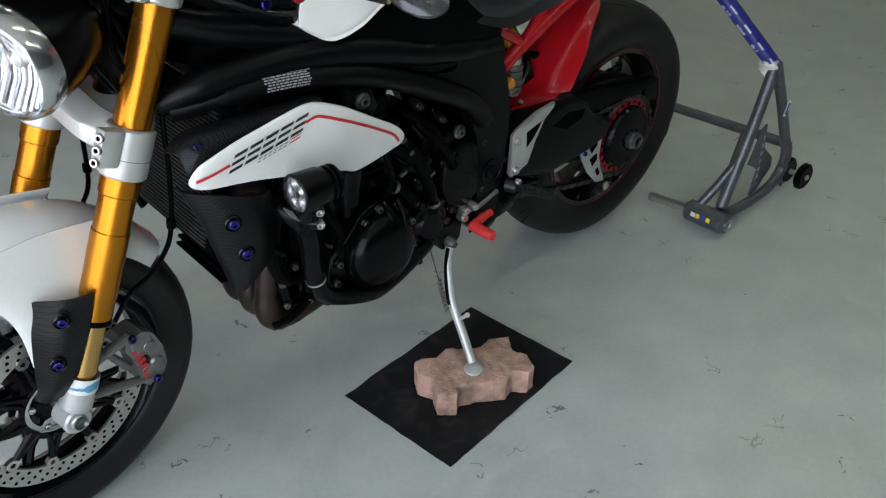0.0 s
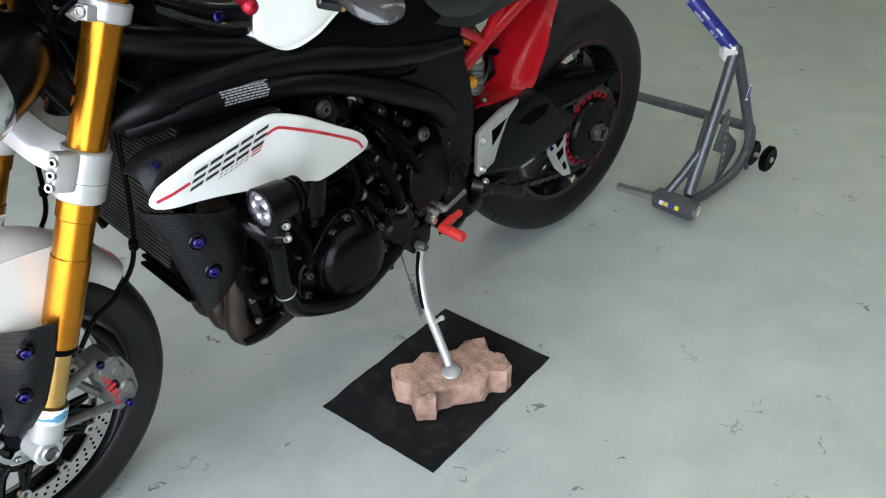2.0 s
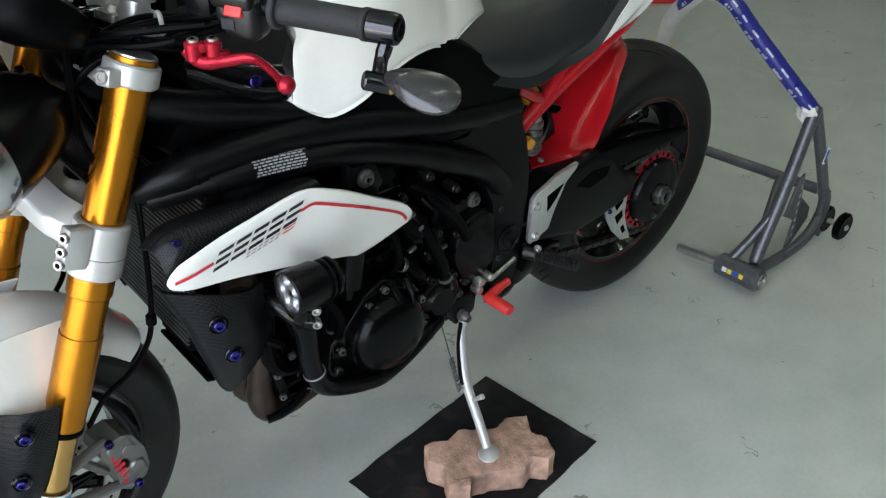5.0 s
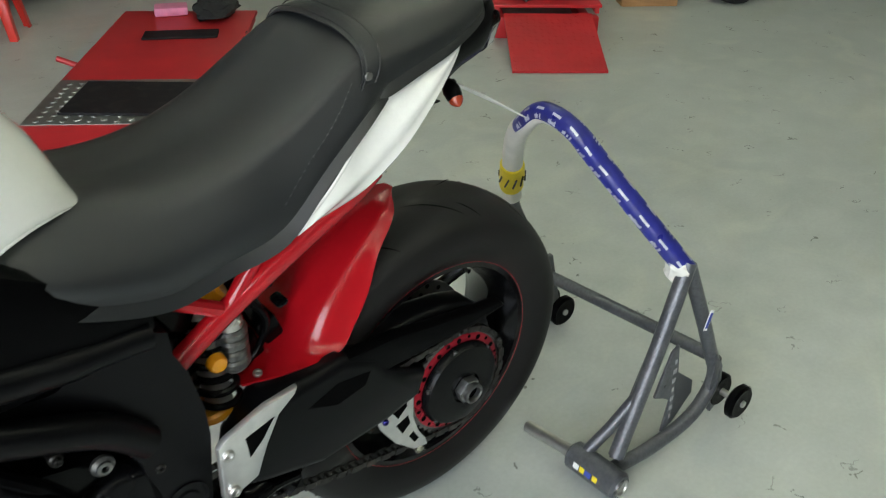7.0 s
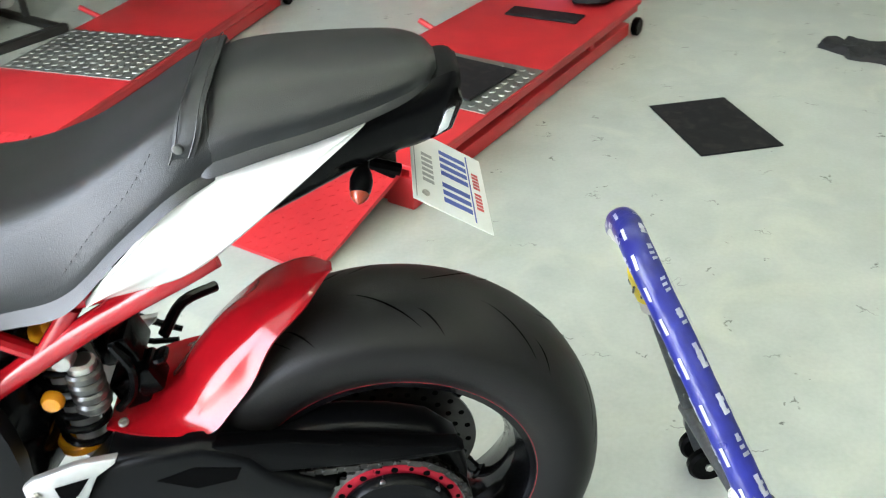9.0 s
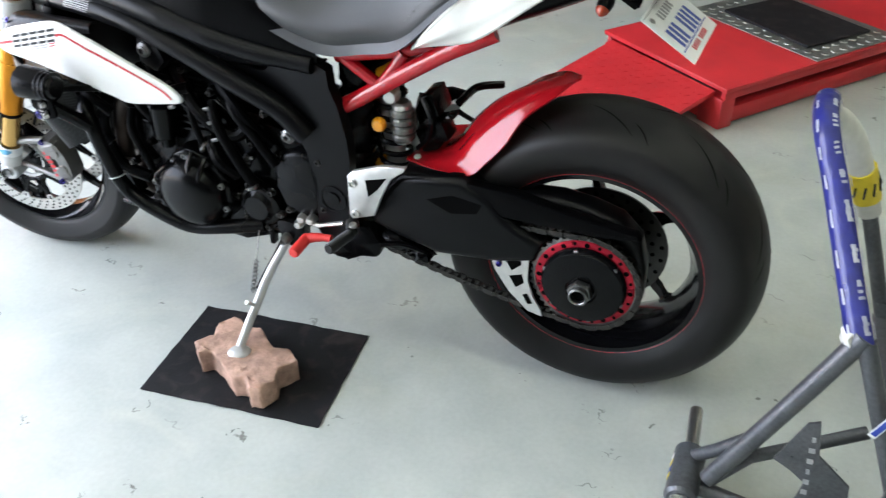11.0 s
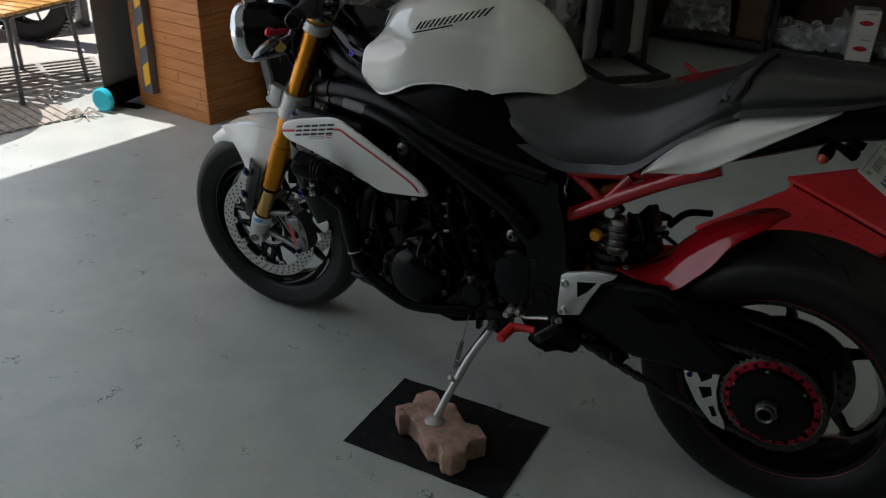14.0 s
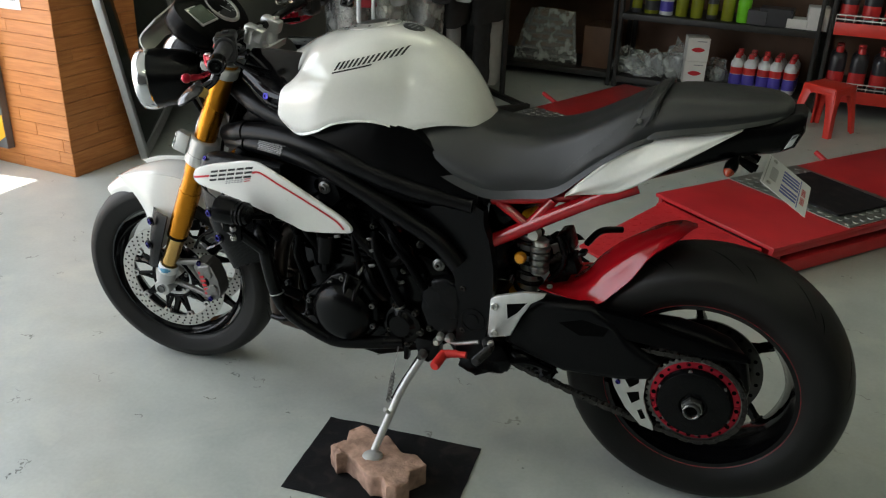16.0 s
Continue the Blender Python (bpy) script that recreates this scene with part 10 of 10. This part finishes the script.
for a in range(3):
    b = bmesh.new()
    c, s = math.cos(a * 2.0944), math.sin(a * 2.0944)
    tube(b, smooth_line([(0.04 * c, 0.04 * s, 0.14), (0.13 * c, 0.13 * s, 0.13), (0.21 * c, 0.21 * s, 0.045), (0.25 * c, 0.25 * s, 0.035)], 5), [0.05, 0.045, 0.035, 0.03], 10)
    part("foot", b, TABLE_WOOD, t)
t = thing("garden_chair", "iron garden chair with varnished slatted wooden seat", "chair", pose(4.12, -0.62, 0, 0, 0, 15))
for sx in (-1, 1):
    for y in (-0.2, 0.2):
        b = bmesh.new()
        bar(b, (sx * 0.2, y, 0.44), (sx * 0.23, y * 1.15, 0.0), 0.012, 8)
        part("leg", b, CHAIR_METAL, t)
for i in range(6):
    b = bmesh.new()
    box(b, (0, -0.2 + i * 0.08, 0.455), (0.46, 0.062, 0.018), None, 0.004)
    part("slat", b, CHAIR_WOOD, t)
b = bmesh.new()
for y in (-0.22, 0.22):
    bar(b, (-0.21, y, 0.435), (0.21, y, 0.435), 0.011, 8)
for x in (-0.2, 0.2):
    bar(b, (x, -0.22, 0.435), (x, 0.22, 0.435), 0.011, 8)
    bar(b, (x, -0.24, 0.44), (x, -0.33, 0.9), 0.012, 8)
for z in (0.62, 0.75, 0.88):
    bar(b, (-0.2, -0.25 - (z - 0.44) * 0.19, z), (0.2, -0.25 - (z - 0.44) * 0.19, z), 0.012, 8)
part("frame", b, CHAIR_METAL, t)
t = thing("rug", "grey woven ribbed rug with tasselled corners", "rug", pose(3.78, 0.0, 0, 0, 0, -8))
b = bmesh.new()
for i in range(26):
    bar(b, (-0.21 , -0.56 + i * 0.045, 0.006), (0.21, -0.56 + i * 0.045, 0.006), 0.021, 6)
for v in b.verts:
    v.co.z = 0.001 + max(0, v.co.z + 0.015) * 0.32
part("weave", b, RUG, t)
b = bmesh.new()
rt = random.Random(3)
for cx, cy in ((-0.2, -0.6), (0.2, -0.6), (-0.2, 0.6), (0.2, 0.6)):
    for k in range(16):
        a = rt.uniform(0, 6.28)
        tube(b, [(cx, cy, 0.012), (cx + 0.05 * math.cos(a), cy + 0.05 * math.sin(a), 0.03), (cx + 0.1 * math.cos(a), cy + 0.1 * math.sin(a), 0.004)], [0.005, 0.004, 0.002], 5)
part("tassel", b, RUG, t)
t = thing("drain_grate", "concrete drain grate with long slots", "grate", pose(4.22, -0.82, 0, 0, 0, -20))
b = bmesh.new()
for y in (-0.3, 0.0, 0.3):
    box(b, (0, y, 0.008), (0.56, 0.03, 0.03), None, 0.003)
for i in range(9):
    box(b, (-0.27 + i * 0.0675, 0, 0.008), (0.03, 0.6, 0.028), None, 0.003)
part("bar", b, GRATE, t)
# dark slab below the bars paints the shade of the pit
b = bmesh.new()
box(b, (0, 0, -0.002), (0.55, 0.6, 0.008))
part("pit", b, HOLE_SHADE, t)
t = thing("parked_scooter", "dark parked two-wheeler seen by its tyre and stays", "motorcycle", pose(5.05, -1.25, 0, 0, 0, 25))
b = bmesh.new()
lathe(b, [(0.20, -0.05), (0.26, -0.06), (0.30, -0.04), (0.315, 0), (0.30, 0.04), (0.26, 0.06), (0.20, 0.05)], (0, 0, 0.315), 40, True)
ty = part("tyre", b, RUBBER, t)
b = bmesh.new()
for i in range(60):
    a = i * math.tau / 60
    for s in (-1, 1):
        box(b, (0.31 * math.cos(a + 0.05 * (s > 0)), s * 0.022, 0.315 + 0.31 * math.sin(a + 0.05 * (s > 0))), (0.014, 0.035, 0.018), turn('Y', -math.degrees(a)))
part("tread_block", b, RUBBER, ty, smooth=False)
b = bmesh.new()
for i in range(10):
    a = i * math.tau / 10
    bar(b, (0, 0, 0.315), (0.2 * math.cos(a), 0, 0.315 + 0.2 * math.sin(a)), 0.008, 6)
lathe(b, [(0, -0.05), (0.05, -0.05), (0.05, 0.05), (0, 0.05)], (0, 0, 0.315), 16)
part("spoke", b, DARK_STEEL, t)
b = bmesh.new()
bar(b, (0, 0.09, 0.315), (-0.25, 0.09, 0.95), 0.02)
bar(b, (0, -0.09, 0.315), (-0.25, -0.09, 0.95), 0.02)
part("fork", b, CHAIR_METAL, t)
b = bmesh.new()
heap(b, (-0.75, 0, 0.62), (0.5, 0.16, 0.26), 3, 0.2, 2.0)
part("body", b, BOTTLE_DARK, t)
b = bmesh.new()
lathe(b, [(0.20, -0.05), (0.26, -0.06), (0.30, -0.04), (0.315, 0), (0.30, 0.04), (0.26, 0.06), (0.20, 0.05)], (-1.25, 0, 0.315), 40, True)
part("tyre", b, RUBBER, t)
b = bmesh.new()
box(b, (7.6, 0.5, 0.2), (1.2, 4.4, 0.4), None, 0.01)
box(b, (8.2, 0.5, 1.5), (0.3, 9.0, 3.0))
setting("wall_far", b, OUT_WALL, "red-brown plastered wall and step across the forecourt", "wall")
t = thing("slatted_bench", "dark slatted bench beside the forecourt", "bench", pose(5.6, -1.2, 0, 0, 0, 70))
for i in range(14):
    b = bmesh.new()
    box(b, (-0.6 + i * 0.09, 0, 0.3), (0.06, 0.02, 0.34), None, 0.004)
    part("slat", b, CHAIR_METAL, t)
b = bmesh.new()
box(b, (0, 0.15, 0.48), (1.3, 0.36, 0.03), None, 0.006)
part("seat", b, CHAIR_WOOD, t)
for sx in (-1, 1):
    b = bmesh.new()
    box(b, (sx * 0.6, 0.15, 0.235), (0.05, 0.3, 0.46), None, 0.004)
    part("leg", b, CHAIR_METAL, t)
cladding()
